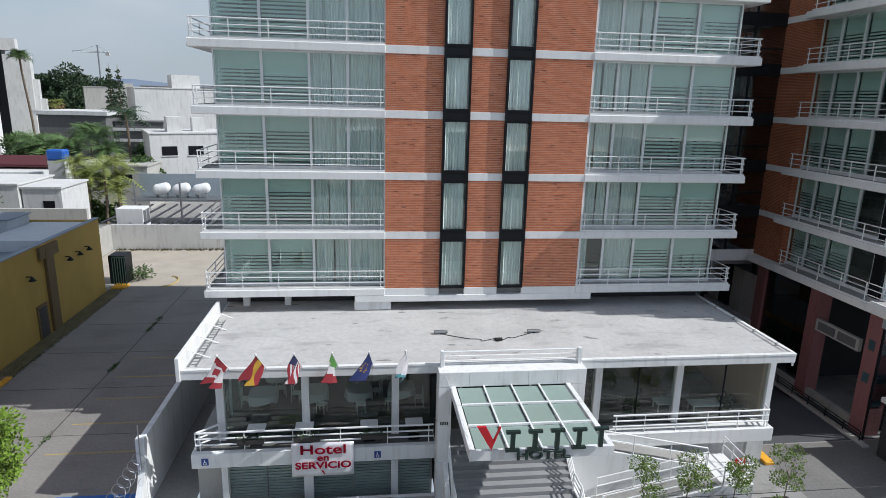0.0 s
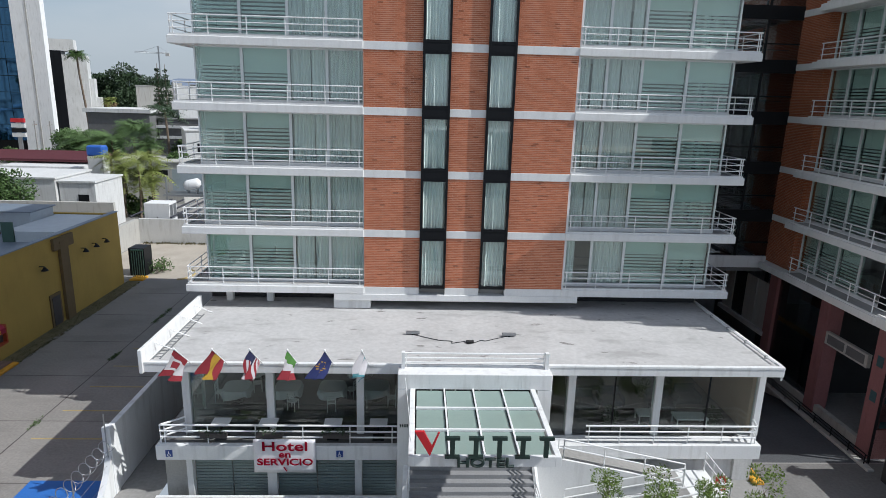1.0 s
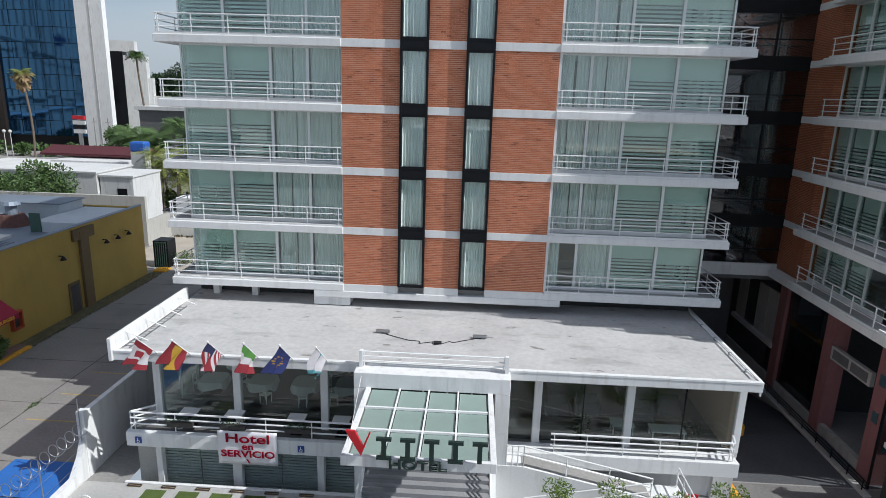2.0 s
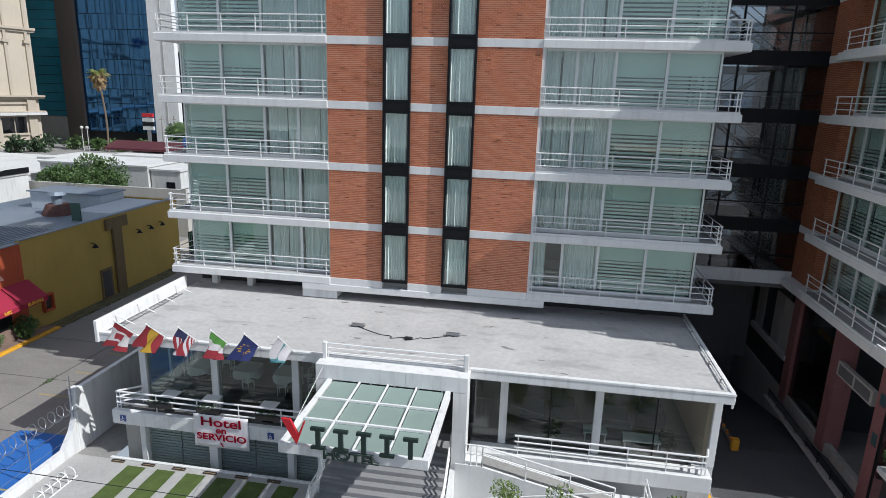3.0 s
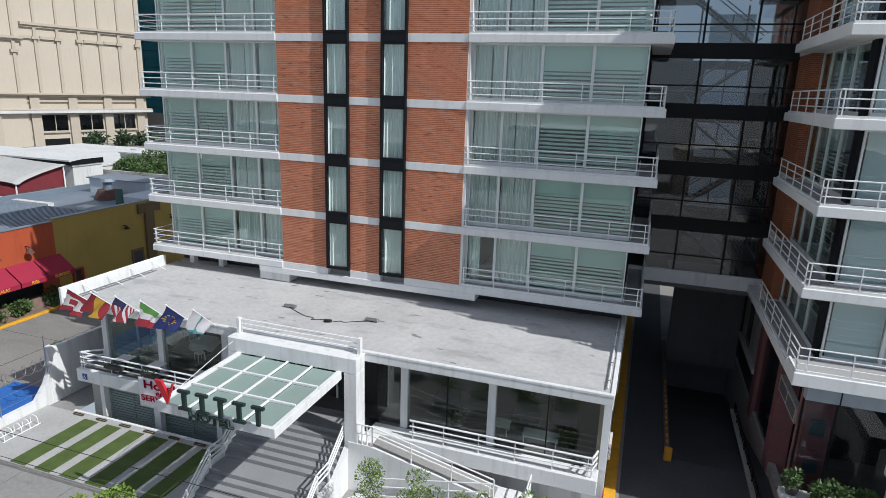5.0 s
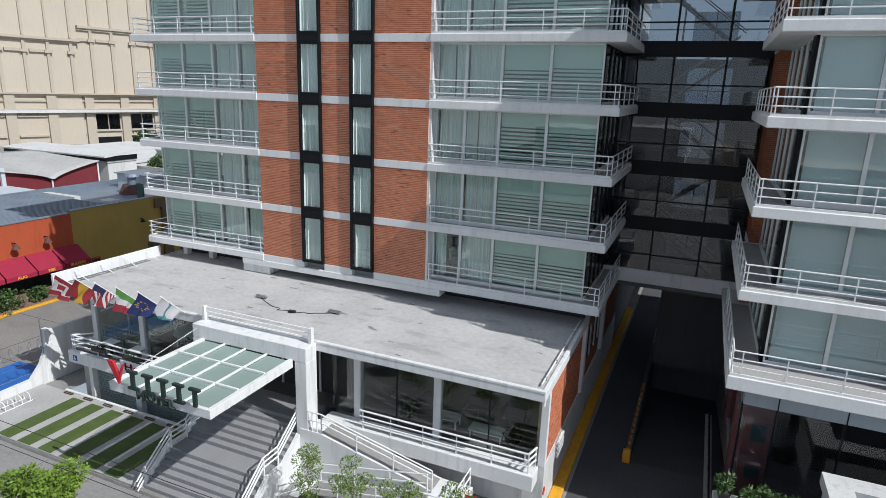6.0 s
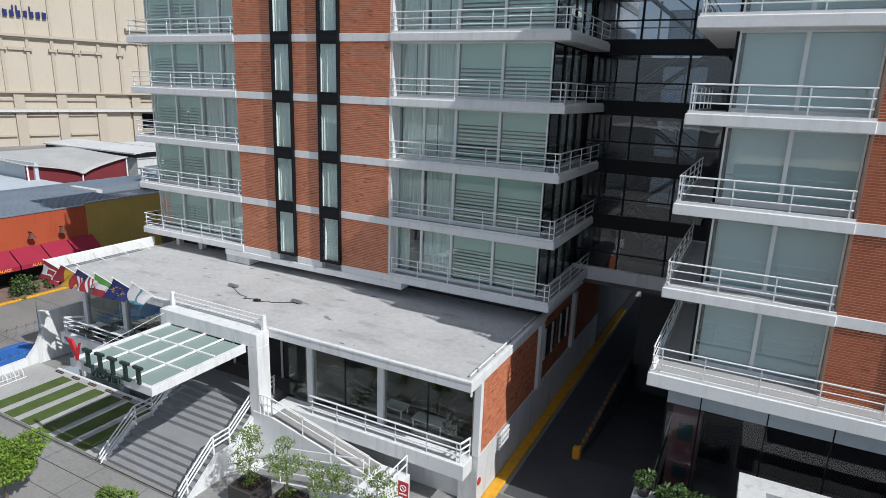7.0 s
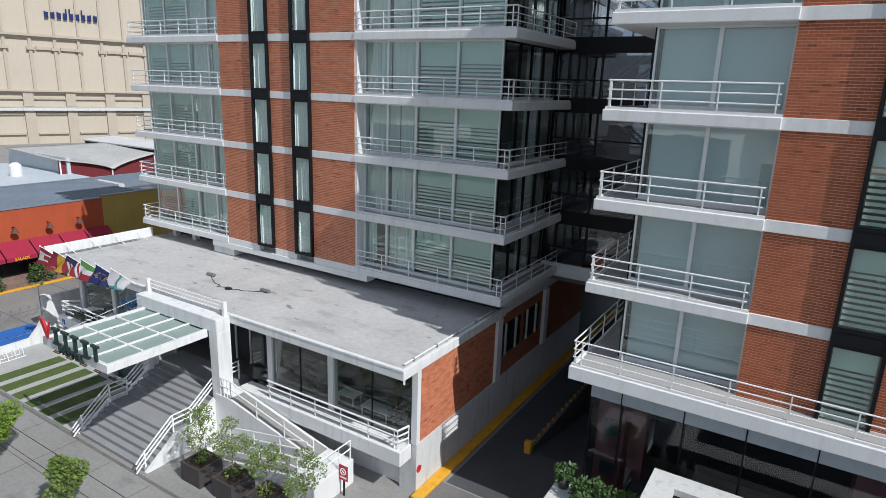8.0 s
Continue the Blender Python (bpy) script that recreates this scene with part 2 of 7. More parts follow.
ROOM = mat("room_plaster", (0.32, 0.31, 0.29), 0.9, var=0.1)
ROOMFLOOR = mat("room_floor", (0.16, 0.12, 0.09), 0.6, var=0.15)
YELLOWPAINT = mat("yellow_kerb_paint", (0.72, 0.36, 0.025), 0.6, var=0.2, scale=2, stain=0.35)
OCHRE = mat("ochre_wall", (0.42, 0.285, 0.065), 0.85, var=0.14, scale=0.4, stain=0.15)
OCHREDARK = mat("brown_pilaster", (0.16, 0.11, 0.05), 0.85, var=0.14, stain=0.3)
REDWALL = mat("orange_red_wall", (0.40, 0.075, 0.025), 0.8, var=0.12, scale=0.5, stain=0.3)
AWNING = mat("crimson_canvas", (0.30, 0.012, 0.04), 0.8, var=0.1)
METALROOF = mat("grey_metal_roof", (0.21, 0.25, 0.30), 0.5, metal=0.3, var=0.15, scale=0.4)
TAN = mat("tan_plaster", (0.52, 0.455, 0.365), 0.85, var=0.05, scale=0.1, stain=0.12)
TANDARK = mat("tan_trim", (0.46, 0.40, 0.32), 0.85, var=0.06)
OFFWHITE = mat("far_white_plaster", (0.60, 0.60, 0.585), 0.85, var=0.15, scale=0.3, stain=0.4)
GREYWALL = mat("grey_plaster", (0.42, 0.41, 0.38), 0.9, var=0.15, scale=0.3, stain=0.4)
MAROON = mat("maroon_sheet_roof", (0.085, 0.018, 0.024), 0.7, var=0.15)
BLUEGLASS = mat("blue_mirror_glass", (0.035, 0.11, 0.25), 0.05, metal=0.9, var=0.5, scale=0.05, bump=0.0, spec=0.6)
TEALGLASS = mat("teal_mirror_glass", (0.06, 0.36, 0.50), 0.08, metal=0.45, var=0.5, scale=0.08, bump=0.0, spec=1.0)
GRASS = mat("artificial_turf", (0.075, 0.11, 0.024), 0.95, var=0.3, scale=2, fine=60, bump=0.6)
LEAF = mat("leaf_green", (0.07, 0.125, 0.033), 0.6, var=0.45, scale=1.2, fine=9, bump=0)
LEAFLIGHT = mat("leaf_light_green", (0.17, 0.26, 0.04), 0.65, var=0.4, scale=2.5, fine=12, bump=0, spec=0.15)
SPROUT = mat("leaf_sprout_green", (0.155, 0.22, 0.055), 0.65, var=0.4, scale=2.5, fine=12, bump=0, spec=0.15)
JOINT = mat("pavement_joint_dirt", (0.15, 0.14, 0.13), 0.95, var=0.3)
STEEL = mat("dark_stair_steel", (0.10, 0.105, 0.11), 0.5, var=0.2)
# streaked concrete, its grey lowered to hold the shade around the drive
DRIVE_SHADE = mat("shade_grey_concrete", (0.17, 0.17, 0.17), 0.9, var=0.25, scale=0.4, stain=0.3)
LEAFDARK = mat("leaf_dark_green", (0.03, 0.06, 0.022), 0.65, var=0.5, scale=0.4, fine=3, bump=0)
PALMLEAF = mat("palm_green", (0.20, 0.235, 0.055), 0.6, var=0.4, scale=1.5, bump=0)
DRYLEAF = mat("dry_palm_skirt", (0.30, 0.21, 0.11), 0.85, var=0.25, bump=0)
BARK = mat("bark", (0.17, 0.13, 0.095), 0.9, var=0.3, scale=6, bump=0.5)
PLANTER = mat("dark_planter", (0.06, 0.052, 0.05), 0.7, var=0.2)
SOIL = mat("soil", (0.045, 0.03, 0.02), 0.95, var=0.4, fine=30, bump=0.6)
SIGNGREEN = mat("dark_green_letters", (0.012, 0.03, 0.025), 0.45, var=0.2, bump=0.02)
SIGNRED = mat("red_sign", (0.52, 0.015, 0.025), 0.45, var=0.08, bump=0.02)
FROST = mat("frosted_canopy_glass", (0.25, 0.325, 0.29), 0.3, var=0.06, bump=0.02)

BLUEPAINT = mat("blue_ground_paint", (0.025, 0.13, 0.42), 0.7, var=0.15, scale=0.6)
STAIRSTONE = mat("grey_stair_stone", (0.27, 0.27, 0.275), 0.75, var=0.12, scale=1.0, bump=0.15)
BLUEWHITE = mat("pale_blue_sheet", (0.50, 0.54, 0.57), 0.6, var=0.1)
# near-black that stands in for the shade of recesses and deep interiors
SHADEVOID = mat("interior_shade_black", (0.035, 0.035, 0.037), 0.8, var=0.2)
SCREED = mat("balcony_screed", (0.36, 0.35, 0.34), 0.9, var=0.15, scale=0.8, stain=0.0, bump=0.15)
DIMWALL = mat("dim_concrete", (0.13, 0.13, 0.13), 0.9, var=0.2)
FADED = mat("faded_yellow_line", (0.36, 0.28, 0.12), 0.9, var=0.3)
PINK = mat("faded_pink_plaster", (0.27, 0.12, 0.12), 0.85, var=0.12, stain=0.3)
WIRE = mat("galvanised_wire", (0.35, 0.36, 0.37), 0.4, metal=0.8, var=0.1, bump=0)
CABLE = mat("black_cable", (0.015, 0.015, 0.016), 0.6, var=0.1, bump=0)
NAVY = mat("navy_letters", (0.01, 0.02, 0.12), 0.4, var=0.05, bump=0)
TEXTRED = mat("banner_red", (0.24, 0.005, 0.02), 0.9, var=0.06, bump=0, spec=0.05)
BANNER = mat("banner_vinyl", (0.78, 0.76, 0.78), 0.7, var=0.04, scale=2.5, bump=0.1, fine=3, spec=0.2)
TABLETOP = mat("white_linen", (0.76, 0.76, 0.75), 0.8, var=0.05)
GATEGREEN = mat("green_gate_paint", (0.04, 0.09, 0.07), 0.5, var=0.2)


# ---- mesh helpers ----
def box(bm, x0, x1, y0, y1, z0, z1, bevel=0.0):
    made = bmesh.ops.create_cube(bm, size=1.0)["verts"]
    for v in made:
        v.co = Vector(((x0 + x1) / 2 + v.co.x * (x1 - x0), (y0 + y1) / 2 + v.co.y * (y1 - y0), (z0 + z1) / 2 + v.co.z * (z1 - z0)))
    if bevel:
        es = list({e for v in made for e in v.link_edges})
        bmesh.ops.bevel(bm, geom=es, offset=bevel, segments=1, affect="EDGES")


def tube(bm, p, q, r, n=8, r2=None):
    p, q = Vector(p), Vector(q)
    d = q - p
    if d.length < 1e-5:
        return
    m = Matrix.Translation((p + q) / 2) @ d.to_track_quat("Z", "Y").to_matrix().to_4x4()
    bmesh.ops.create_cone(bm, cap_ends=True, segments=n, radius1=r, radius2=r if r2 is None else r2, depth=d.length, matrix=m)


def sweep(bm, pts, r, n=5):
    """One unbroken round strand through a line of points."""
    pts = [Vector(q) for q in pts]
    rings = []
    for i, q in enumerate(pts):
        turn = (pts[min(i + 1, len(pts) - 1)] - pts[max(i - 1, 0)]).to_track_quat("Z", "Y")
        rings.append([bm.verts.new(q + turn @ Vector((r * math.cos(2 * math.pi * k / n), r * math.sin(2 * math.pi * k / n), 0))) for k in range(n)])
    for a, b in zip(rings, rings[1:]):
        for k in range(n):
            bm.faces.new((a[k], a[(k + 1) % n], b[(k + 1) % n], b[k]))
    bm.faces.new(rings[0][::-1])
    bm.faces.new(rings[-1])


def prism(bm, outline, axis, a, b):
    """A flat outline of (u, v) pairs pushed from a to b along an axis ('x', 'y' or 'z')."""
    def place(u, v, w):
        return {"x": (w, u, v), "y": (u, w, v), "z": (u, v, w)}[axis]
    lo = [bm.verts.new(place(u, v, a)) for u, v in outline]
    hi = [bm.verts.new(place(u, v, b)) for u, v in outline]
    n = len(outline)
    bm.faces.new(lo)
    bm.faces.new(hi[::-1])
    for i in range(n):
        bm.faces.new((lo[i], hi[i], hi[(i + 1) % n], lo[(i + 1) % n]))


def mesh_of(name, bm, material, smooth=False):
    bmesh.ops.recalc_face_normals(bm, faces=bm.faces)
    me = bpy.data.meshes.new(name)
    bm.to_mesh(me)
    bm.free()
    for m in material if isinstance(material, (list, tuple)) else [material]:
        me.materials.append(m)
    if smooth:
        me.shade_smooth()
    return me


def part(name, bm, material, parent=None, label="", smooth=False):
    ob = new(name, mesh_of(name, bm, material, smooth))
    if parent is not None:
        ob.parent = parent
    if label:
        tagged(ob, label)
    return ob


def bpart(name, dims, material, parent=None, label="", bevel=0.0):
    bm = bmesh.new()
    box(bm, *dims, bevel)
    return part(name, bm, material, parent, label)


def thing(name, label, category, group="", kind="", at=(0, 0, 0)):
    ob = new(name)
    ob.empty_display_size = 0.3
    ob.location = at
    return tagged(ob, label, category, group, kind)


def setting(name, bm, material, label, category):
    return tagged(part(name, bm, material), label, category, kind="structure")


def words(name, body, size, m, material, parent=None, label="", extrude=0.01, bold=0.0):
    """Lettering in the built-in font, turned into a mesh."""
    cu = bpy.data.curves.new(name, "FONT")
    cu.body, cu.size, cu.extrude, cu.bevel_depth, cu.bevel_resolution = body, size, extrude, bold, 0
    cu.align_x, cu.align_y = "CENTER", "CENTER"
    tmp = bpy.data.objects.new(name, cu)
    scene.collection.objects.link(tmp)
    me = bpy.data.meshes.new_from_object(tmp.evaluated_get(bpy.context.evaluated_depsgraph_get()))
    bpy.data.objects.remove(tmp)
    me.materials.clear()
    me.materials.append(material)
    ob = new(name, me)
    if parent is not None:
        ob.parent = parent
    ob.matrix_basis = m
    if label:
        tagged(ob, label)
    return ob


# ---- the ground and the driveway ----
G = bmesh.new()
for x0, x1, y0, y1 in ((-1500, -7.3, -1500, 1500), (-7.3, 2.85, -1500, 22.9), (-7.3, 2.85, 24.2, 1500), (2.85, 19.6, -1500, 1500), (26.4, 1500, -1500, 1500), (19.6, 26.4, -1500, 30.0), (19.6, 21.5, 30.0, 1500), (21.5, 26.4, 45, 1500)):
    vs = [G.verts.new((x, y, 0)) for x, y in ((x0, y0), (x1, y0), (x1, y1), (x0, y1))]
    G.faces.new(vs)
setting("ground", G, CONCRETE, "pale worn concrete ground reaching to the horizon", "ground")
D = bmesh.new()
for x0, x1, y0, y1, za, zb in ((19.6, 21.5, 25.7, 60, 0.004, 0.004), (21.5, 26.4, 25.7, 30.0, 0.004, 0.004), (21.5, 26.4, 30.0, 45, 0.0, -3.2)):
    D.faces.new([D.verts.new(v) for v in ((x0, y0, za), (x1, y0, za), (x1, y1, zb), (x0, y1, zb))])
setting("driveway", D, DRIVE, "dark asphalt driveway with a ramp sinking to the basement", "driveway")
# forecourt sheet: partial tree shade is put into its darker concrete colour
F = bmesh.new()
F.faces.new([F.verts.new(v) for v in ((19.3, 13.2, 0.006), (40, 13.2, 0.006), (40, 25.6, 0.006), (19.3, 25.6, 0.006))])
setting("forecourt", F, mat("tree_shade_forecourt", (0.165, 0.16, 0.152), 0.9, var=0.25, scale=0.5, fine=7, bump=0.3), "concrete forecourt before the driveway, darkened for tree shade", "forecourt")
R = bmesh.new()
R.faces.new([R.verts.new(v) for v in ((-21.0, -400, 0.004), (-9.75, -400, 0.004), (-9.75, 67.4, 0.004), (-21.0, 67.4, 0.004))])
setting("side_street", R, ASPHALT, "worn grey concrete side street with cracks", "street")
# paler, warmer tone on the far end of the street
R = bmesh.new()
R.faces.new([R.verts.new(v) for v in ((-22.3, 54.6, 0.009), (-9.6, 53.2, 0.009), (-9.6, 67.5, 0.009), (-27.2, 67.5, 0.009), (-27.2, 58.0, 0.009))])
setting("street_end", R, mat("pale_street_concrete", (0.40, 0.355, 0.295), 0.9, var=0.2, scale=0.5, fine=7, bump=0.25), "pale concrete at the end of the side street", "street")
# darker floor sheet below the platform joists
R = bmesh.new()
R.faces.new([R.verts.new(v) for v in ((-24.0, 68.0, 0.008), (-8, 68.0, 0.008), (-8, 84, 0.008), (-24.0, 84, 0.008))])
setting("yard_floor", R, DRIVE, "dark yard floor below the tank platform", "yard")
R = bmesh.new()
R.faces.new([R.verts.new(v) for v in ((-9.75, -60, 0.005), (60, -60, 0.005), (60, 13.0, 0.005), (-9.75, 13.0, 0.005))])
setting("road", R, ASPHALT, "grey asphalt road along the hotel front", "road")
B = bmesh.new()
B.faces.new([B.verts.new(v) for v in ((-13.2, 12.5, 0.009), (-9.5, 12.5, 0.009), (-9.5, 24.2, 0.009), (-13.2, 24.2, 0.009))])
setting("painted_bay", B, BLUEPAINT, "blue painted parking bay on the street", "road marking")
# kerb of the front pavement, yellow kerbs along the drive and the side street
bm = bmesh.new()
box(bm, -9.4, 19.0, 13.0, 13.2, 0, 0.14, 0.02)
setting("kerb", bm, CONCRETE, "grey concrete kerb of the front pavement", "kerb")
bm = bmesh.new()
box(bm, 18.95, 19.45, 23.9, 52, 0, 0.16, 0.03)
setting("kerb_yellow", bm, YELLOWPAINT, "yellow painted kerb beside the driveway", "kerb")
bm = bmesh.new()
box(bm, -21.35, -21.0, 20, 36.0, 0, 0.16, 0.03)
box(bm, -22.2, -21.0, 53.4, 54.6, 0, 0.16, 0.03)
setting("kerb_side_street", bm, YELLOWPAINT, "yellow painted kerb on the side street", "kerb")

# ---- the towers ----
S = 2.97           # storey height
BASE = 6.91        # underside of the first slab
TH = 0.37          # slab thickness
FLOORS = 7
rng = random.Random(5)


def slab(parent, x0, x1, y0, y1, z, th=TH):
    bm = bmesh.new()
    box(bm, x0, x1, y0, y1, z, z + th, 0.025)
    return part("floor_slab", bm, SLAB, parent)


def railing(parent, pts, z, h=0.92, gap=1.25, r=0.024, material=None, name="railing"):
    """Three white rails on slim posts along a line of (x, y) corners."""
    top = new(name)
    top.parent = parent
    material = material or RAIL
    for k in (1.0, 0.68, 0.36):
        bm = bmesh.new()
        for (xa, ya), (xb, yb) in zip(pts, pts[1:]):
            tube(bm, (xa, ya, z + h * k), (xb, yb, z + h * k), r * (1.15 if k == 1 else 0.95), 6)
        part("rail", bm, material, top)
    for (xa, ya), (xb, yb) in zip(pts, pts[1:]):
        length = math.hypot(xb - xa, yb - ya)
        n = max(1, round(length / gap))
        for i in range(n + 1):
            f = min(max(i / n, 0.02), 0.98)
            bm = bmesh.new()
            x, y = xa + (xb - xa) * f, ya + (yb - ya) * f
            box(bm, x - 0.02, x + 0.02, y - 0.02, y + 0.02, z, z + h)
            part("post", bm, material, top)
    return top


def curtain(parent, m, w, z0, z1, open_gap=0.0):
    """A pleated curtain, standing at the frame m, w wide."""
    bm = bmesh.new()
    n = max(12, int(w * 44))
    ph = rng.uniform(0, 6)
    rows = []
    for i in range(n + 1):
        x = w * i / n
        dy = 0.085 * math.sin(x * 38 + 1.6 * math.sin(x * 5.3 + ph)) + 0.05 * math.sin(x * 13 + ph)
        rows.append((bm.verts.new((x, dy, z0)), bm.verts.new((x, dy * 0.7, z1))))
    for a, b in zip(rows, rows[1:]):
        bm.faces.new((a[0], b[0], b[1], a[1]))
    bm.transform(m)
    return part("curtain", bm, CURTAIN, parent)


def blind(parent, m, w, z0, z1, drop, material):
    """A roller blind: closed cloth above, open bands below."""
    bm = bmesh.new()
    zc = z0 + (z1 - z0) * drop
    box(bm, 0, w, -0.006, 0.006, zc, z1)
    bm.transform(m)
    part("blind_sheet", bm, material, parent)
    n = int((zc - z0) / 0.17)
    for i in range(n):
        bm = bmesh.new()
        z = z0 + (i + 0.1) * (zc - z0) / n
        box(bm, 0, w, -0.006, 0.006, z, z + 0.105)
        bm.transform(m)
        part("blind_slat", bm, material, parent)


def window(parent, origin, axis, w, z0, z1, kind, drop=0.5, cloth_mat=None, frame_mat=None):
    """One glazed bay: frame, pane and what hangs behind it. axis: 'x' along the front, 'y' along the side."""
    win = new("window")
    win.parent = parent
    m = Matrix.Translation((origin[0], origin[1], 0))
    if axis == "y":
        m = m @ Matrix.Rotation(radians(90), 4, "Z") @ Matrix.Scale(-1, 4, (0, 1, 0)) if origin[2] < 0 else m @ Matrix.Rotation(radians(90), 4, "Z")
    bm = bmesh.new()
    f = 0.065
    box(bm, 0, f, -0.05, 0.05, z0, z1)
    box(bm, w - f, w, -0.05, 0.05, z0, z1)
    box(bm, f, w - f, -0.05, 0.05, z1 - f, z1)
    box(bm, f, w - f, -0.05, 0.05, z0, z0 + f)
    bm.transform(m)
    part("window_frame", bm, frame_mat or ALU, win)
    bm = bmesh.new()
    box(bm, 0, w, -0.075, -0.052, z0 + 0.004, z0 + 0.2)
    bm.transform(m)
    part("upstand", bm, SLAB, win)
    bm = bmesh.new()
    box(bm, f, w - f, -0.006, 0.006, z0 + f, z1 - f)
    bm.transform(m)
    p = part("pane", bm, GLASS, win)
    p.visible_shadow = False
    mm = m @ Matrix.Translation((0, 0.2, 0))
    if kind == "curtain":
        # two drawn halves that seldom meet quite
        c, g = w * rng.uniform(0.35, 0.65), rng.choice((0.0, 0.0, 0.04, 0.1))
        curtain(win, mm @ Matrix.Translation((0.05, 0.06, 0)), c - g / 2 - 0.05, z0 + 0.02, z1)
        curtain(win, mm @ Matrix.Translation((c + g / 2, 0, 0)), w - 0.05 - c - g / 2, z0 + 0.02, z1)
    elif kind == "parted":
        curtain(win, mm @ Matrix.Translation((0.03, 0, 0)), w * 0.42, z0 + 0.02, z1)
    elif kind == "blind":
        blind(win, mm @ Matrix.Translation((0.05, 0, 0)), w - 0.1, z0 + 0.02, z1, drop, cloth_mat or BLIND)
    return win


def black_windows(parent, x0, x1, yb, k0, k1, blinds=False):
    """A tall black metal strip of windows standing proud of the brick, one pane a floor."""
    top = new("window_strip")
    top.parent = parent
    yf = yb - 0.18
    z0, z1 = BASE + TH + S * k0, BASE + S * k1
    for xa, xb in ((x0, x0 + 0.1), (x1 - 0.1, x1)):
        bpart("side_frame", (xa, xb, yf, yb + 0.25, z0, z1), BLACK, top)
    for k in range(k0, k1):
        za, zb = BASE + TH + S * k, BASE + S * (k + 1)
        bpart("bottom_frame", (x0 + 0.1, x1 - 0.1, yf + 0.03, yb + 0.25, za, za + 0.14), BLACK, top)
        bpart("head_frame", (x0 + 0.1, x1 - 0.1, yf + 0.03, yb + 0.25, zb - 0.12, zb), BLACK, top)
        if k < k1 - 1:
            bpart("spandrel", (x0 + 0.1, x1 - 0.1, yf + 0.015, yb + 0.25, zb, zb + TH), BLACK, top)
            bpart("sill", (x0 + 0.1, x1 - 0.1, yf, yf + 0.028, zb + TH + 0.02, zb + TH + 0.07), BLACK, top)
        p = bpart("pane", (x0 + 0.1, x1 - 0.1, yf + 0.09, yf + 0.10, za + 0.14, zb - 0.12), GLASS, top)
        p.visible_shadow = False
        if blinds:
            blind(top, Matrix.Translation((x0 + 0.14, yf + 0.24, 0)), x1 - x0 - 0.28, za + 0.14, zb - 0.1, 0.7, BLIND)
        else:
            curtain(top, Matrix.Translation((x0 + 0.14, yf + 0.24, 0)), x1 - x0 - 0.28, za + 0.14, zb - 0.1)


BRICK_FACES = []   # (panel, axis, u0, u1, face, z0, z1): bricks are set on these at the end


def brick_pier(parent, x0, x1, y0, y1, k0, k1):
    for k in range(k0, k1):
        bm = bmesh.new()
        za, zb = BASE + TH + S * k, BASE + S * (k + 1)
        box(bm, x0, x1, y0 + 0.014, y1, za, zb)
        panel = part("brick_panel", bm, MORTAR, parent)
        BRICK_FACES.append((panel, "x", x0, min(x1, 41.0), y0 + 0.014, za, zb))


tower = thing("hotel_tower", "brick and glass hotel tower with white balcony slabs", "building", at=(0, 0, 0))
FY = 29.9
for k in range(FLOORS + 1):
    z = BASE + S * k
    slab(tower, -8.07, 0.83, 29.83, 48, z)
    slab(tower, 10.93, 19.7, 29.83, 37.2, z)
    # the narrow bands that run across the brick, set behind the proud window strips
    bm = bmesh.new()
    for xa, xb in ((0.83, 3.6), (4.92, 6.66), (7.98, 10.93)):
        box(bm, xa, xb, 29.88, 48, z, z + TH, 0.006)
    part("band", bm, SLAB, tower)
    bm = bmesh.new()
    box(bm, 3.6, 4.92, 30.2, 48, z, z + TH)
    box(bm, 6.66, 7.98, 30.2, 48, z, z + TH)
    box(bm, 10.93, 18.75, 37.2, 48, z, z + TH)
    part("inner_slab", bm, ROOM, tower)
for xa, xb in ((0.83, 3.6), (4.92, 6.66), (7.98, 10.93)):
    brick_pier(tower, xa, xb, FY, FY + 0.7, 0, FLOORS)
black_windows(tower, 3.6, 4.92, FY, 0, FLOORS)
black_windows(tower, 6.66, 7.98, FY, 0, FLOORS)
GY = 30.6
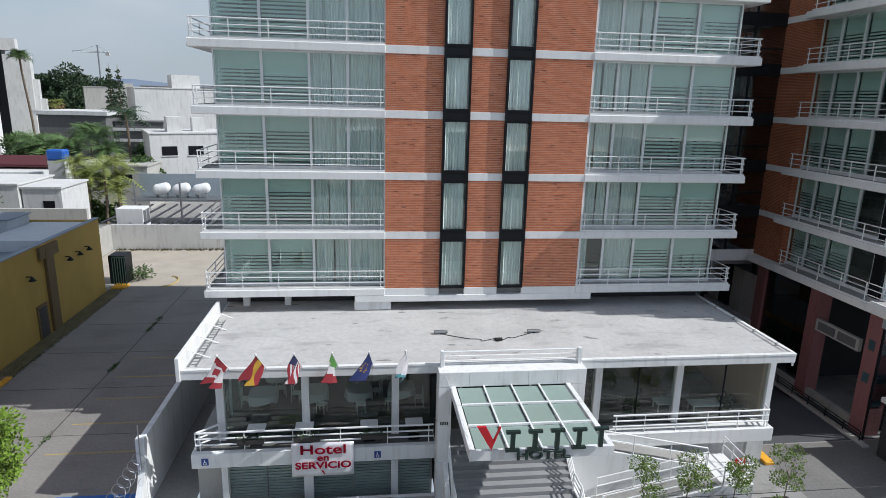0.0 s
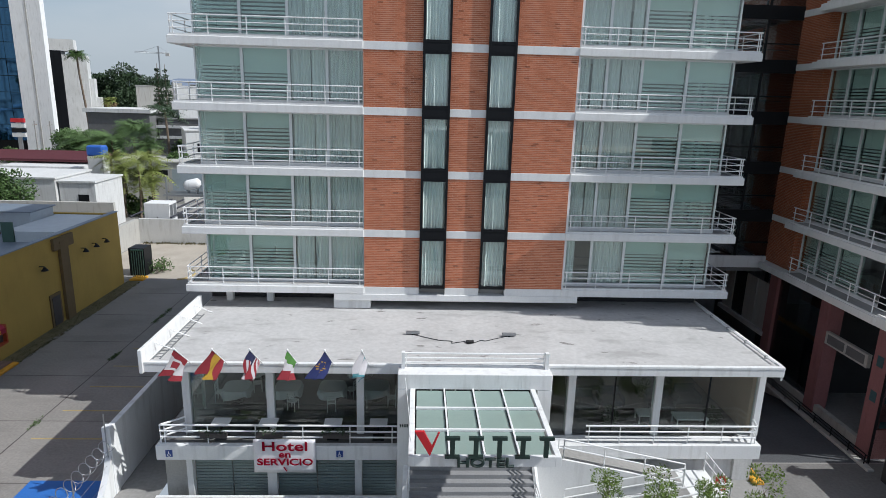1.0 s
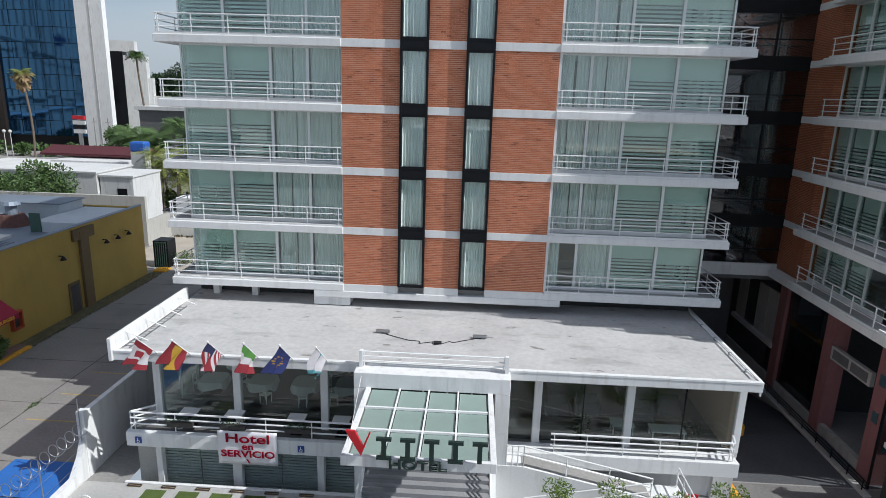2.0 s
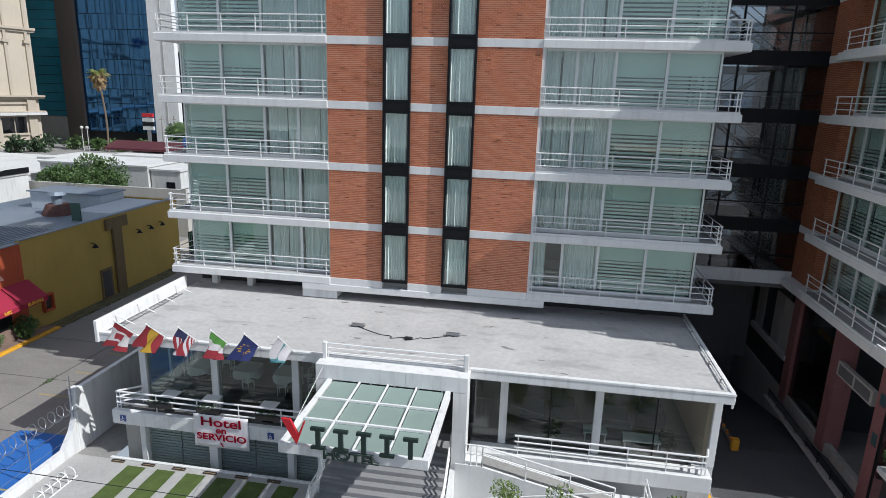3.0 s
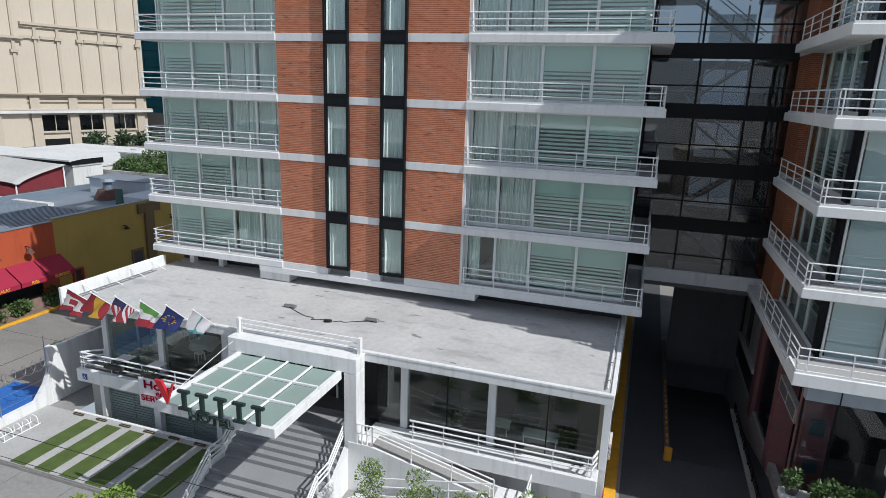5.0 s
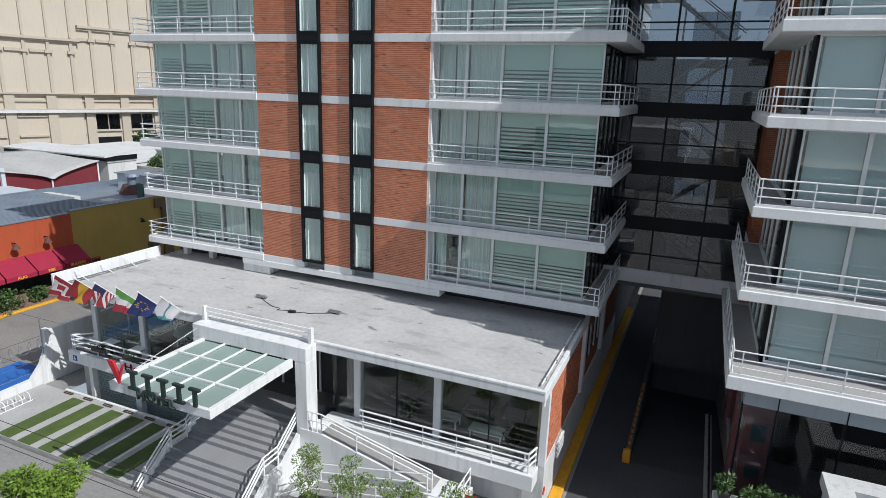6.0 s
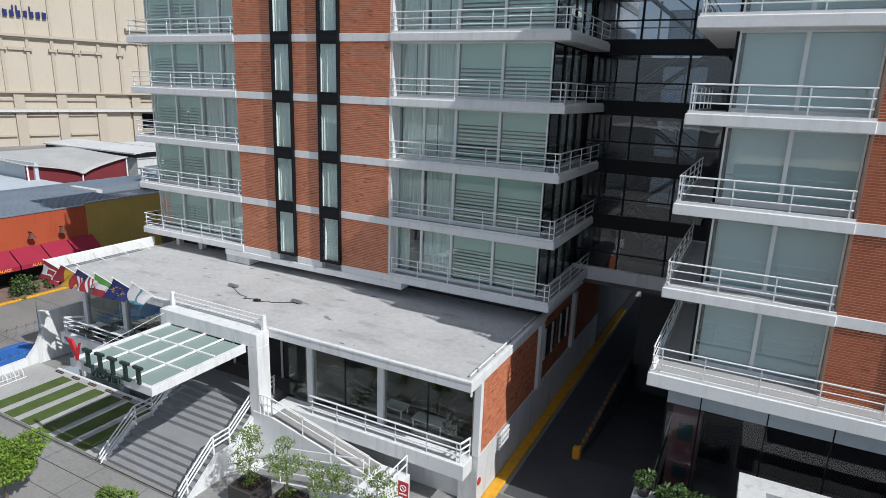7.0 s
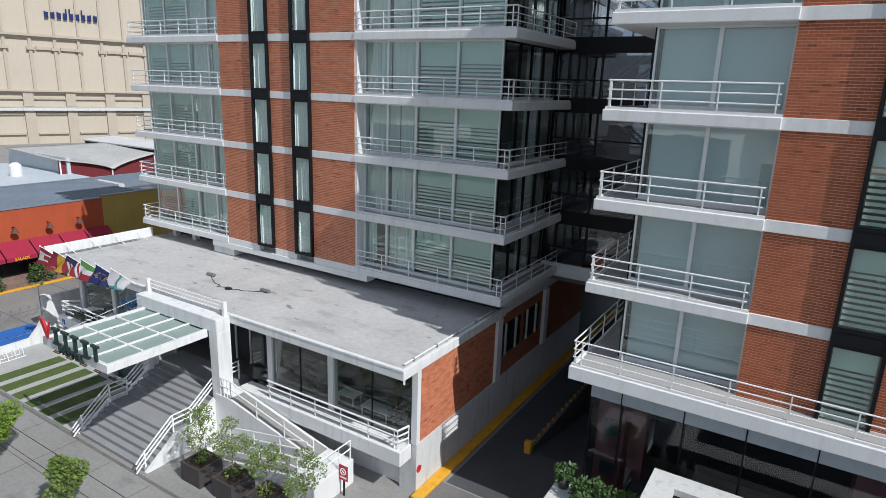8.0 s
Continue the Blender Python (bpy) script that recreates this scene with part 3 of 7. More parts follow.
for k in range(FLOORS):
    z0, z1 = BASE + TH + S * k, BASE + S * (k + 1)
    # left bays: two blinds, then two curtains; right bays the other way round
    xs = (-7.15, -4.95, -2.75, -0.95, 0.83)
    for i, (xa, xb) in enumerate(zip(xs, xs[1:])):
        kind = "blind" if i < 2 else "curtain"
        window(tower, (xa, GY, 1), "x", xb - xa, z0, z1, kind, rng.choice((0.6, 0.66, 0.7, 0.55)))
    xs = (11.05, 12.52, 14.23, 16.48, 18.78)
    for i, (xa, xb) in enumerate(zip(xs, xs[1:])):
        kind = "curtain" if i < 2 else "blind"
        if k == 0 and i == 0:
            kind = "parted"
        window(tower, (xa, GY, 1), "x", xb - xa, z0, z1, kind, rng.choice((0.6, 0.66, 0.56, 0.72)))
    bpart("jamb", (10.93, 11.05, FY + 0.05, 30.9, z0, z1), WHITE, tower)
    bpart("jamb", (0.80, 0.83, FY + 0.05, 30.5, z0, z1), WHITE, tower)
    # glazed east side
    ys = (30.72, 32.3, 33.6, 35.0, 36.4)
    for i, (ya, yb) in enumerate(zip(ys, ys[1:])):
        window(tower, (18.75, ya, 1), "y", yb - ya, z0, z1, ("none", "none", "curtain", "none")[i], frame_mat=BLACK)
    ys = (30.72, 33.0, 35.3, 37.6)
    for i, (ya, yb) in enumerate(zip(ys, ys[1:])):
        window(tower, (-7.1, ya, -1), "y", yb - ya, z0, z1, "curtain")
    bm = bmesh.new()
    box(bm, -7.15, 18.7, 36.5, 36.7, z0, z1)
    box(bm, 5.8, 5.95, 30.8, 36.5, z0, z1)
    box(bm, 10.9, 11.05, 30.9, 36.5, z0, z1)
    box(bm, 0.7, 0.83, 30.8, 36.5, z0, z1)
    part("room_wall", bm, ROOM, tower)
    bpart("rear_wall", (-7.15, 18.7, 47.6, 47.9, z0, z1), WHITE, tower)
    bpart("side_wall", (-7.15, -6.95, 37.7, 47.6, z0, z1), WHITE, tower)
    bpart("side_wall", (18.5, 18.7, 38.6, 47.6, z0, z1), WHITE, tower)
    railing(tower, ((0.78, 29.92), (-7.97, 29.92), (-7.97, 36.0)), z0, gap=1.75)
    railing(tower, ((10.98, 29.92), (19.6, 29.92), (19.6, 37.0)), z0, gap=1.75)
for k in range(FLOORS):
    z = BASE + TH + S * k
    for dims in ((-7.93, 0.75, 29.98, 30.52), (-7.93, -7.22, 30.52, 37), (11.1, 19.55, 29.98, 30.52), (18.87, 19.55, 30.52, 37)):
        bpart("balcony_floor", (*dims, z, z + 0.012), SCREED, tower)
    for dims in ((-7.99, 0.79, 29.89, 29.97), (-7.99, -7.94, 29.97, 37), (10.97, 19.62, 29.89, 29.97), (19.56, 19.62, 29.97, 37)):
        bpart("edge_lip", (*dims, z, z + 0.09), SLAB, tower)
# deeper beam under the first slab, with boxes and stub columns
bm = bmesh.new()
box(bm, -0.7, 11.8, 29.84, 30.6, BASE - 0.35, BASE, 0.02)
part("transfer_beam", bm, SLAB, tower)
bpart("duct_box", (-0.73, 1.14, 29.95, 31.5, 6.12, BASE - 0.35), WHITE, tower)
for x in (-6.3, -4.2):
    bpart("stub_column", (x - 0.16, x + 0.16, 31.0, 31.35, 6.07, BASE), WHITE, tower)
# shade of the gap below the tower, put into this wall's colour
bpart("recess_wall", (-7.4, 18.8, 31.6, 31.8, 6.1, BASE), SHADEVOID, tower)

wing = thing("hotel_wing", "brick hotel wing with white balconies across the drive", "building")
WX, WY = 24.9, 25.8
for k in range(FLOORS + 1):
    z = BASE + S * k
    bm = bmesh.new()
    if k == 0:
        box(bm, WX, 60, 24.85, 26.2, z, z + TH + 0.13, 0.025)
        box(bm, WX, 60, 26.2, 36.3, z, z + TH, 0.01)
    else:
        # the roof slab stays within the walls, the others carry balconies
        box(bm, WX if k < FLOORS else 26.45, 30.12, WY if k < FLOORS else 26.6, 34.3, z, z + TH, 0.025)
    part("floor_slab", bm, SLAB, wing)
    bm = bmesh.new()
    for xa, xb in ((30.12, 32.32), (33.72, 35.5), (36.9, 60)):
        box(bm, xa, xb, WY + 0.1, 34.0, z, z + TH, 0.01)
    box(bm, 25.57, 30, 34.304, 38.2, z, z + TH, 0.01)
    part("band", bm, SLAB, wing)
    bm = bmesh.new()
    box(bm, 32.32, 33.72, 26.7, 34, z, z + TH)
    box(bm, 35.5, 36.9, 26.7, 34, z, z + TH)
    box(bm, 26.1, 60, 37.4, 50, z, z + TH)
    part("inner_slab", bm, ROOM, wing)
WB = 26.3
for xa, xb in ((30.12, 32.32), (33.72, 35.5), (36.9, 60)):
    brick_pier(wing, xa, xb, WB - 0.35, WB + 0.9, 0, FLOORS)
black_windows(wing, 32.32, 33.72, WB - 0.35, 0, FLOORS, True)
black_windows(wing, 35.5, 36.9, WB - 0.35, 0, FLOORS, True)
for k in range(FLOORS):
    z0, z1 = BASE + TH + S * k, BASE + S * (k + 1)
    xs = (26.12, 28.05, 30.09)
    for xa, xb in zip(xs, xs[1:]):
        window(wing, (xa, 26.8, 1), "x", xb - xa, z0, z1, "blind", 0.0, PALEBLIND)
    ys = (27.6, 29.3, 31.0, 32.7, 34.2)
    for i, (ya, yb) in enumerate(zip(ys, ys[1:])):
        window(wing, (26.1, ya, -1), "y", yb - ya, z0, z1, "blind" if i else "none", 0.6)
    bpart("corner_post", (26.02, 26.3, 26.95, 27.6, z0, z1), BLACK, wing)
    brick = bmesh.new()
    box(brick, 25.6, 26.4, 34.2, 38.2, z0, z1)
    part("brick_panel", brick, BRICK, wing)
    bm = bmesh.new()
    box(bm, 26.4, 60, 33.6, 33.8, z0, z1)
    box(bm, 30.09, 30.2, 27.2, 33.6, z0, z1)
    part("room_wall", bm, ROOM, wing)
    if k == 0:
        railing(wing, ((40, 24.95), (25.0, 24.95), (25.0, 33.4)), z0 + 0.13, gap=1.6)
    else:
        railing(wing, ((30.0, WY + 0.1), (25.0, WY + 0.1), (25.0, 33.8)), z0, gap=1.6)
for k in range(FLOORS):
    z = BASE + TH + S * k
    if k == 0:
        bpart("balcony_floor", (25.1, 58, 25.05, 25.9, z + 0.13, z + 0.142), SCREED, wing)
        bpart("balcony_floor", (25.1, 30.05, 25.9, 26.19, z + 0.13, z + 0.142), SCREED, wing)
        bpart("balcony_floor", (26.0, 30.05, 26.22, 26.72, z, z + 0.012), SCREED, wing)
        bpart("balcony_floor", (25.1, 26.0, 26.22, 33.8, z, z + 0.012), SCREED, wing)
    else:
        bpart("balcony_floor", (25.1, 29.9, 26.0, 26.72, z, z + 0.012), SCREED, wing)
        bpart("balcony_floor", (25.1, 25.98, 26.72, 33.8, z, z + 0.012), SCREED, wing)
for k in range(FLOORS):
    z = BASE + TH + S * k
    if k == 0:
        bpart("edge_lip", (24.96, 58, 24.91, 24.99, z + 0.13, z + 0.22), SLAB, wing)
        bpart("edge_lip", (24.96, 25.04, 24.99, 26.2, z + 0.13, z + 0.22), SLAB, wing)
    else:
        bpart("edge_lip", (24.96, 30.1, 25.86, 25.94, z, z + 0.09), SLAB, wing)
    bpart("edge_lip", (24.96, 25.04, 26.2 if k == 0 else 25.94, 33.9, z, z + 0.09), SLAB, wing)
bpart("rear_block", (26.1, 60, 49.6, 49.9, 0, BASE + S * FLOORS), WHITE, wing)
bpart("side_block", (26.1, 26.4, 37.4, 49.6, BASE, BASE + S * FLOORS), BRICK, wing)
bpart("side_wall", (26.1, 26.4, 37.4, 49.6, 0, BASE), DRIVE_SHADE, wing)
for i in range(4):
    bpart("side_panel", (25.98, 26.08, 36.45 + 1.42 * i, 37.75 + 1.42 * i, 2.62, 5.7), DARK_GLASS if i == 2 else GREYWALL, wing)
bpart("side_sill", (25.8, 26.1, 36.3, 42.2, 2.3, 2.6), OFFWHITE, wing)
bpart("shop_fascia", (25.84, 26.05, 27.3, 30.5, 4.25, 4.95), GREYWALL, wing)
for ya in (27.5, 29.0):
    bpart("fascia_panel", (25.82, 25.84, ya, ya + 1.3, 4.36, 4.84), DIMWALL, wing)
# undercroft of the wing: fascia beam, columns, shop glass, soffit and back wall near-black for shade
bpart("fascia_beam", (25.6, 60, 25.5, 25.9, BASE - 0.75, BASE), mat("grey_fascia", (0.36, 0.40, 0.43), 0.6, var=0.08, stain=0.2), wing)
for x in (26.3, 34.2, 42):
    bpart("column", (x - 0.5, x + 0.5, 26.0, 26.9, 0, BASE), PINK, wing)
PLAQUE = mat("dark_teal_plaque", (0.05, 0.10, 0.11), 0.4, var=0.2)
for za, zb in ((4.55, 5.25), (3.0, 3.5), (1.7, 2.05)):
    bpart("plaque", (26.05, 26.55, 25.975, 25.996, za, zb), PLAQUE, wing)
for za in (4.7, 2.9):
    bpart("plaque", (25.784, 25.797, 26.25, 26.65, za, za + 0.55), PLAQUE, wing)
for y in (31.0, 36.0):
    bpart("column", (25.9, 26.7, y - 0.4, y + 0.4, 0, BASE), PINK, wing)
bpart("soffit", (26.1, 60, 26.2, 50, BASE - 0.3, BASE - 0.004), SHADEVOID, wing)
bpart("shop_back", (26.6, 60, 33.0, 33.2, 0, BASE), SHADEVOID, wing)
SHOP_GLASS = glass_mat("shop_glass", (0.74, 0.76, 0.78), base=0.045)
edges = [25.6, 26.7, 28.78, 30.67, 32.63] + [34.6 + 2 * i for i in range(14)]
for a, b in zip(edges, edges[1:]):
    bpart("shop_pane", (a + 0.03, b - 0.03, 25.68, 25.70, 0.15, BASE - 0.75), SHOP_GLASS, wing).visible_shadow = False
for a in edges:
    bpart("shop_mullion", (a - 0.03, a + 0.03, 25.62, 25.74, 0.006, BASE - 0.75), BLACK, wing)
for a in edges[1:]:
    bpart("fascia_joint", (a - 0.02, a + 0.02, 25.48, 25.5, BASE - 0.75, BASE - 0.004), BLACK, wing)
bpart("side_glass", (26.1, 26.12, 31.4, 50, 0.3, BASE), DARK_GLASS, wing)
bpart("plinth", (26.0, 26.3, 27.0, 50, -3.3, 0.5), GREYWALL, wing)

# glazed bridge between tower and wing, with a steel stair inside
bridge = thing("glazed_bridge", "dark glass link bridge with black metal spandrels", "bridge")
for k in range(FLOORS + 1):
    z = BASE + S * k
    bpart("spandrel", (18.75, 26.0, 36.75, 37.0, z - 0.15, z + 0.6), BLACK if k else WHITE, bridge)
    bpart("bridge_floor", (18.75, 26.0, 37.0, 38.5, z, z + 0.25), BLACK, bridge)
    if k == FLOORS:
        continue
    for i in range(4):
        x = 18.75 + 7.25 * i / 3
        bpart("mullion", (x - 0.05, x + 0.05, 36.78, 36.9, z + 0.6, z + S - 0.15), BLACK, bridge)
    bpart("transom", (18.75, 26.0, 36.78, 36.9, z + 1.45, z + 1.52), BLACK, bridge)
    bpart("pane", (18.75, 26.0, 36.83, 36.84, z + 0.6, z + S - 0.15), BRIDGE_GLASS, bridge)
    bpart("handrail", (18.75, 26.0, 37.8, 37.85, z + 1.2, z + 1.26), STEEL, bridge)
    # rear wall with a tall window behind the stair; the upper floors are glazed through
    if k < 4:
        # the stairwell's shade is put into the rear wall's near-black
        bpart("back_wall", (18.75, 21.7, 41.4, 41.6, z + 0.004, z + S), SHADEVOID, bridge)
        bpart("back_wall", (24.0, 26.0, 41.4, 41.6, z + 0.004, z + S), SHADEVOID, bridge)
        bpart("back_sill", (21.7, 24.0, 41.4, 41.6, z + 0.004, z + 0.5), SHADEVOID, bridge)
        bpart("back_head", (21.7, 24.0, 41.4, 41.6, z + 2.5, z + S), SHADEVOID, bridge)
    else:
        for x in (18.85, 21.2, 23.6, 25.9):
            bpart("back_mullion", (x - 0.05, x + 0.05, 41.46, 41.54, z + 0.2, z + S), BLACK, bridge)
    bpart("back_mullion", (22.82, 22.88, 41.46, 41.54, z + 0.5, z + 2.5), BLACK, bridge)
    bpart("back_pane", (21.7, 24.0, 41.49, 41.5, z + 0.5, z + 2.5), DARK_GLASS, bridge)
    bpart("stair_floor", (18.75, 21.0, 38.5, 41.4, z + 0.004, z + 0.2), BLACK, bridge)
    bpart("stair_floor", (24.0, 26.0, 40.2, 41.4, z + 0.004, z + 0.2), BLACK, bridge)
    st = new("stair_flight")
    st.parent = bridge
    sgn = 1 if k % 2 else -1
    for i in range(14):
        x = 22.4 + sgn * (i - 7) * 0.26
        bpart("tread", (x - 0.14, x + 0.14, 38.9, 40.1, z + 0.3 + i * 0.205, z + 0.34 + i * 0.205), STEEL, st)
    for y in (38.88, 40.12):
        bm = bmesh.new()
        tube(bm, (22.4 - sgn * 1.95, y, z + 1.25), (22.4 + sgn * 1.7, y, z + 4.0), 0.03, 6)
        tube(bm, (22.4 - sgn * 1.95, y, z + 0.25), (22.4 + sgn * 1.7, y, z + 3.0), 0.07, 6)
        part("stringer", bm, STEEL, st)
    bpart("landing", (24.3, 25.9, 38.5, 40.2, z + 0.1, z + 0.25), BLACK, bridge)

# ---- the lobby block ----
lobby = thing("lobby_block", "low white lobby block with a flat grey roof", "building")
bm = bmesh.new()
box(bm, -7.4, 19.0, 23.2, 32.0, 5.68, 6.02, 0.02)
part("roof_slab", bm, WHITE, lobby)
bm = bmesh.new()
box(bm, -7.3, 18.85, 23.36, 32.0, 6.02, 6.07)
part("roof_membrane", bm, ROOF, lobby, "pale grey patched roof membrane")
bm = bmesh.new()
box(bm, -7.4, 19.0, 23.18, 23.36, 6.02, 6.13, 0.015)
box(bm, 18.85, 19.02, 23.36, 32.0, 6.02, 6.13, 0.015)
part("coping", bm, WHITE, lobby)
bm = bmesh.new()
tube(bm, (18.72, 23.6, 6.17), (18.72, 31.0, 6.17), 0.035, 8)
part("roof_pipe", bm, RAIL, lobby)
bm = bmesh.new()
tube(bm, (18.95, 23.3, 6.1), (18.95, 23.3, 5.5), 0.045, 8)
part("rain_spout", bm, RAIL, lobby)
for y in (24.2, 25.9, 27.6, 29.3):
    bpart("pipe_clamp", (18.66, 18.78, y, y + 0.06, 6.07, 6.22), WIRE, lobby)
bpart("parapet", (-7.56, -7.4, 23.1, 30.1, 5.66, 6.66), WHITE, lobby, bevel=0.02)
LY = 24.4
FL = 2.3
bpart("floor_plate", (-7.3, 2.84, 24.42, 40, FL - 0.4, FL - 0.006), GREYWALL, lobby)
bpart("floor_plate", (9.0, 18.1, 24.72, 40, FL - 0.4, FL - 0.006), GREYWALL, lobby)
bpart("ceiling", (-6.4, 18.2, 24.5, 31.0, 5.6, 5.675), OFFWHITE, lobby)
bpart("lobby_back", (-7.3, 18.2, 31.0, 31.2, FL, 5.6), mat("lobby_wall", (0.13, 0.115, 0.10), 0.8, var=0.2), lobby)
bpart("lobby_floor", (-6.4, 18.6, 24.5, 31.0, FL, FL + 0.02), mat("lobby_floor_tile", (0.12, 0.11, 0.105), 0.35, var=0.15), lobby)
for x in (-6.25, -2.71, 1.14, 10.34, 14.22):
    bpart("column", (x - 0.16, x + 0.16, LY - 0.12, LY + 0.2, FL, 5.68), WHITE, lobby, bevel=0.01)
gx = [(-6.09, -2.87), (-2.55, 0.98), (1.3, 2.9), (9.0, 10.18), (10.5, 14.06), (14.38, 18.66)]
for xa, xb in gx:
    win = new("window")
    win.parent = lobby
    n = 2 if xb - xa > 3.2 else 1
    if xa < 2:
        n = 1
    for i in range(n):
        a, b = xa + (xb - xa) * i / n, xa + (xb - xa) * (i + 1) / n
        p = bpart("pane", (a, b, LY, LY + 0.012, FL + 0.05, 5.62), LOBBY_GLASS, win)
        p.visible_shadow = False
        if i:
            bpart("mullion", (a - 0.025, a + 0.025, LY - 0.03, LY + 0.03, FL + 0.05, 5.62), BLACK, win)
    bpart("head_frame", (xa, xb, LY - 0.04, LY + 0.05, 5.5, 5.58), RAIL, win)
# west side glazing
for ya, yb in ((24.6, 26.4), (26.4, 28.2), (28.2, 30.9)):
    win = new("window")
    win.parent = lobby
    p = bpart("pane", (-6.3, -6.29, ya + 0.06, yb, FL + 0.05, 5.6), LOBBY_GLASS, win)
    p.visible_shadow = False
    bpart("window_frame", (-6.36, -6.24, ya, ya + 0.07, FL, 5.68), ALU, win)
# east wall: brick above a white plinth, buttress columns
bm = bmesh.new()
box(bm, 18.5, 18.88, 24.52, 31.2, FL, 5.68)
BRICK_FACES.append((part("brick_wall", bm, MORTAR, lobby), "y", 24.53, 31.16, 18.88, FL, 5.68))
bpart("brick_wall", (18.5, 18.88, 37.4, 44.0, FL, 5.68), BRICK, lobby)
bpart("brick_wall", (18.5, 18.84, 31.67, 37.17, FL, 5.68), BRICK, lobby)
for ya in (32.1, 34.7):
    bpart("side_window", (18.84, 18.86, ya, ya + 2.1, 3.4, 5.1), BLACK, lobby)
bpart("plinth", (18.1, 18.94, 24.3, 44.0, 0, FL - 0.004), OFFWHITE, lobby)
bpart("rear_wall", (18.1, 18.88, 44.0, 60, 0, BASE - 0.45), DRIVE_SHADE, lobby)
bpart("upper_wall", (18.1, 18.88, 32.0, 44.0, 5.684, BASE - 0.45), WHITE, lobby)
bpart("corner_column", (18.66, 18.95, 24.27, 24.52, FL + 0.004, 5.678), WHITE, lobby, bevel=0.01)
for ya in (32.3, 33.5, 34.9, 36.1):
    bpart("window_bar", (18.86, 18.93, ya, ya + 0.16, 3.4, 5.1), OFFWHITE, lobby)
for y in (31.42, 37.42):
    bpart("column", (18.5, 19.05, y - 0.25, y + 0.25, FL, 5.68), WHITE, lobby)
# terraces
bm = bmesh.new()
box(bm, -7.3, 2.85, 23.3, 24.4, 1.63, FL, 0.02)
part("terrace_slab", bm, WHITE, lobby)
bm = bmesh.new()
box(bm, 9.0, 18.7, 23.45, 24.27, 1.63, FL, 0.02)
part("terrace_slab", bm, WHITE, lobby)
bpart("plinth", (9.0, 18.2, 24.5, 24.7, 0, 1.9), WHITE, lobby)
bpart("terrace_floor", (-7.2, 2.8, 23.56, 24.39, FL, FL + 0.012), mat("terrace_tile", (0.13, 0.125, 0.12), 0.6, var=0.15), lobby)
railing(lobby, ((-6.3, 24.2), (-7.15, 23.5), (2.75, 23.5)), FL, 0.85, 2.0, 0.04)
railing(lobby, ((10.9, 23.6), (18.45, 23.6), (18.6, 24.2)), FL, 0.85, 1.5, 0.04)
# garage doors below the west terrace
bpart("column", (-6.2, -5.95, 23.6, 23.9, -1.0, 1.63), WHITE, lobby)
bpart("column", (-2.8, -2.4, 23.6, 23.9, -1.0, 1.63), WHITE, lobby)
bpart("column", (0.95, 1.25, 23.6, 23.9, -1.0, 1.63), WHITE, lobby)
DOOR = mat("grey_louvre_door", (0.28, 0.34, 0.33), 0.5, var=0.1)
for xa, xb in ((-5.95, -4.4), (-4.35, -2.8), (-2.4, -0.75), (-0.7, 0.95), (1.25, 2.7)):
    d = new("louvre_door")
    d.parent = lobby
    for i in range(18):
        z = -0.95 + i * 0.143
        bm = bmesh.new()
        prism(bm, ((24.0, z), (24.05, z), (24.01, z + 0.13), (23.96, z + 0.13)), "x", xa, xb)
        part("slat", bm, DOOR, d)
bpart("lower_wall", (-7.3, 2.8, 24.1, 24.3, -1.0, 1.63), GREYWALL, lobby)

# ---- portal, canopy and stair ----
portal = thing("entrance_portal", "white entrance portal with square columns", "portal")
bpart("lintel", (2.8, 9.0, 22.45, 23.2, 5.4, 6.05), WHITE, portal, bevel=0.02)
bpart("column", (2.8, 3.35, 22.45, 23.2, 0, 5.4), WHITE, portal, bevel=0.02)
bpart("column", (8.42, 9.0, 22.45, 23.2, 1.2, 5.4), WHITE, portal, bevel=0.02)
for i in range(5):
    xa = 2.82 + 6.16 * i / 5
    bpart("facing_panel", (xa + 0.012, xa + 1.22, 22.435, 22.45, 5.42, 6.04), WHITE, portal)
for z in (0.3, 2.0, 3.7):
    bpart("facing_panel", (8.435, 8.985, 22.435, 22.45, max(z, 1.25), z + 1.68), WHITE, portal)
    bpart("facing_panel", (2.815, 3.335, 22.435, 22.45, z, z + 1.68), WHITE, portal)
railing(portal, ((3.0, 23.1), (8.85, 23.1)), 6.05, 0.62, 6.0, 0.035)
for x in (3.0, 8.85):
    bpart("end_post", (x - 0.07, x + 0.07, 22.95, 23.15, 6.05, 6.75), WHITE, portal)
bpart("door_wall", (2.85, 9.0, 25.6, 25.8, FL, 5.6), SHADEVOID, portal)
canopy = thing("entrance_canopy", "white steel canopy with frosted green glass panes", "canopy")
for xa, xb in ((3.3, 3.5), (8.12, 8.32)):
    bpart("side_beam", (xa, xb, 17.7, 22.45, 5.08, 5.44), WHITE, canopy, bevel=0.01)
bpart("front_beam", (3.5, 8.12, 17.7, 17.85, 5.08, 5.44), WHITE, canopy, bevel=0.01)
for i in range(1, 4):
    x = 3.5 + 4.62 * i / 4
    bpart("purlin", (x - 0.03, x + 0.03, 17.85, 22.45, 5.375, 5.455), RAIL, canopy)
for i in range(1, 3):
    y = 17.85 + 4.6 * i / 3
    for j in range(4):
        xa = 3.5 + 4.62 * j / 4 + 0.03
        bpart("cross_bar", (xa, xa + 1.095, y - 0.04, y + 0.04, 5.375, 5.46), RAIL, canopy)
for i in range(4):
    for j in range(3):
        xa, ya = 3.5 + 4.62 * i / 4, 17.85 + 4.6 * j / 3
        bpart("pane", (xa + 0.06, xa + 1.09, ya + 0.05, ya + 1.48, 5.36, 5.372), FROST, canopy)

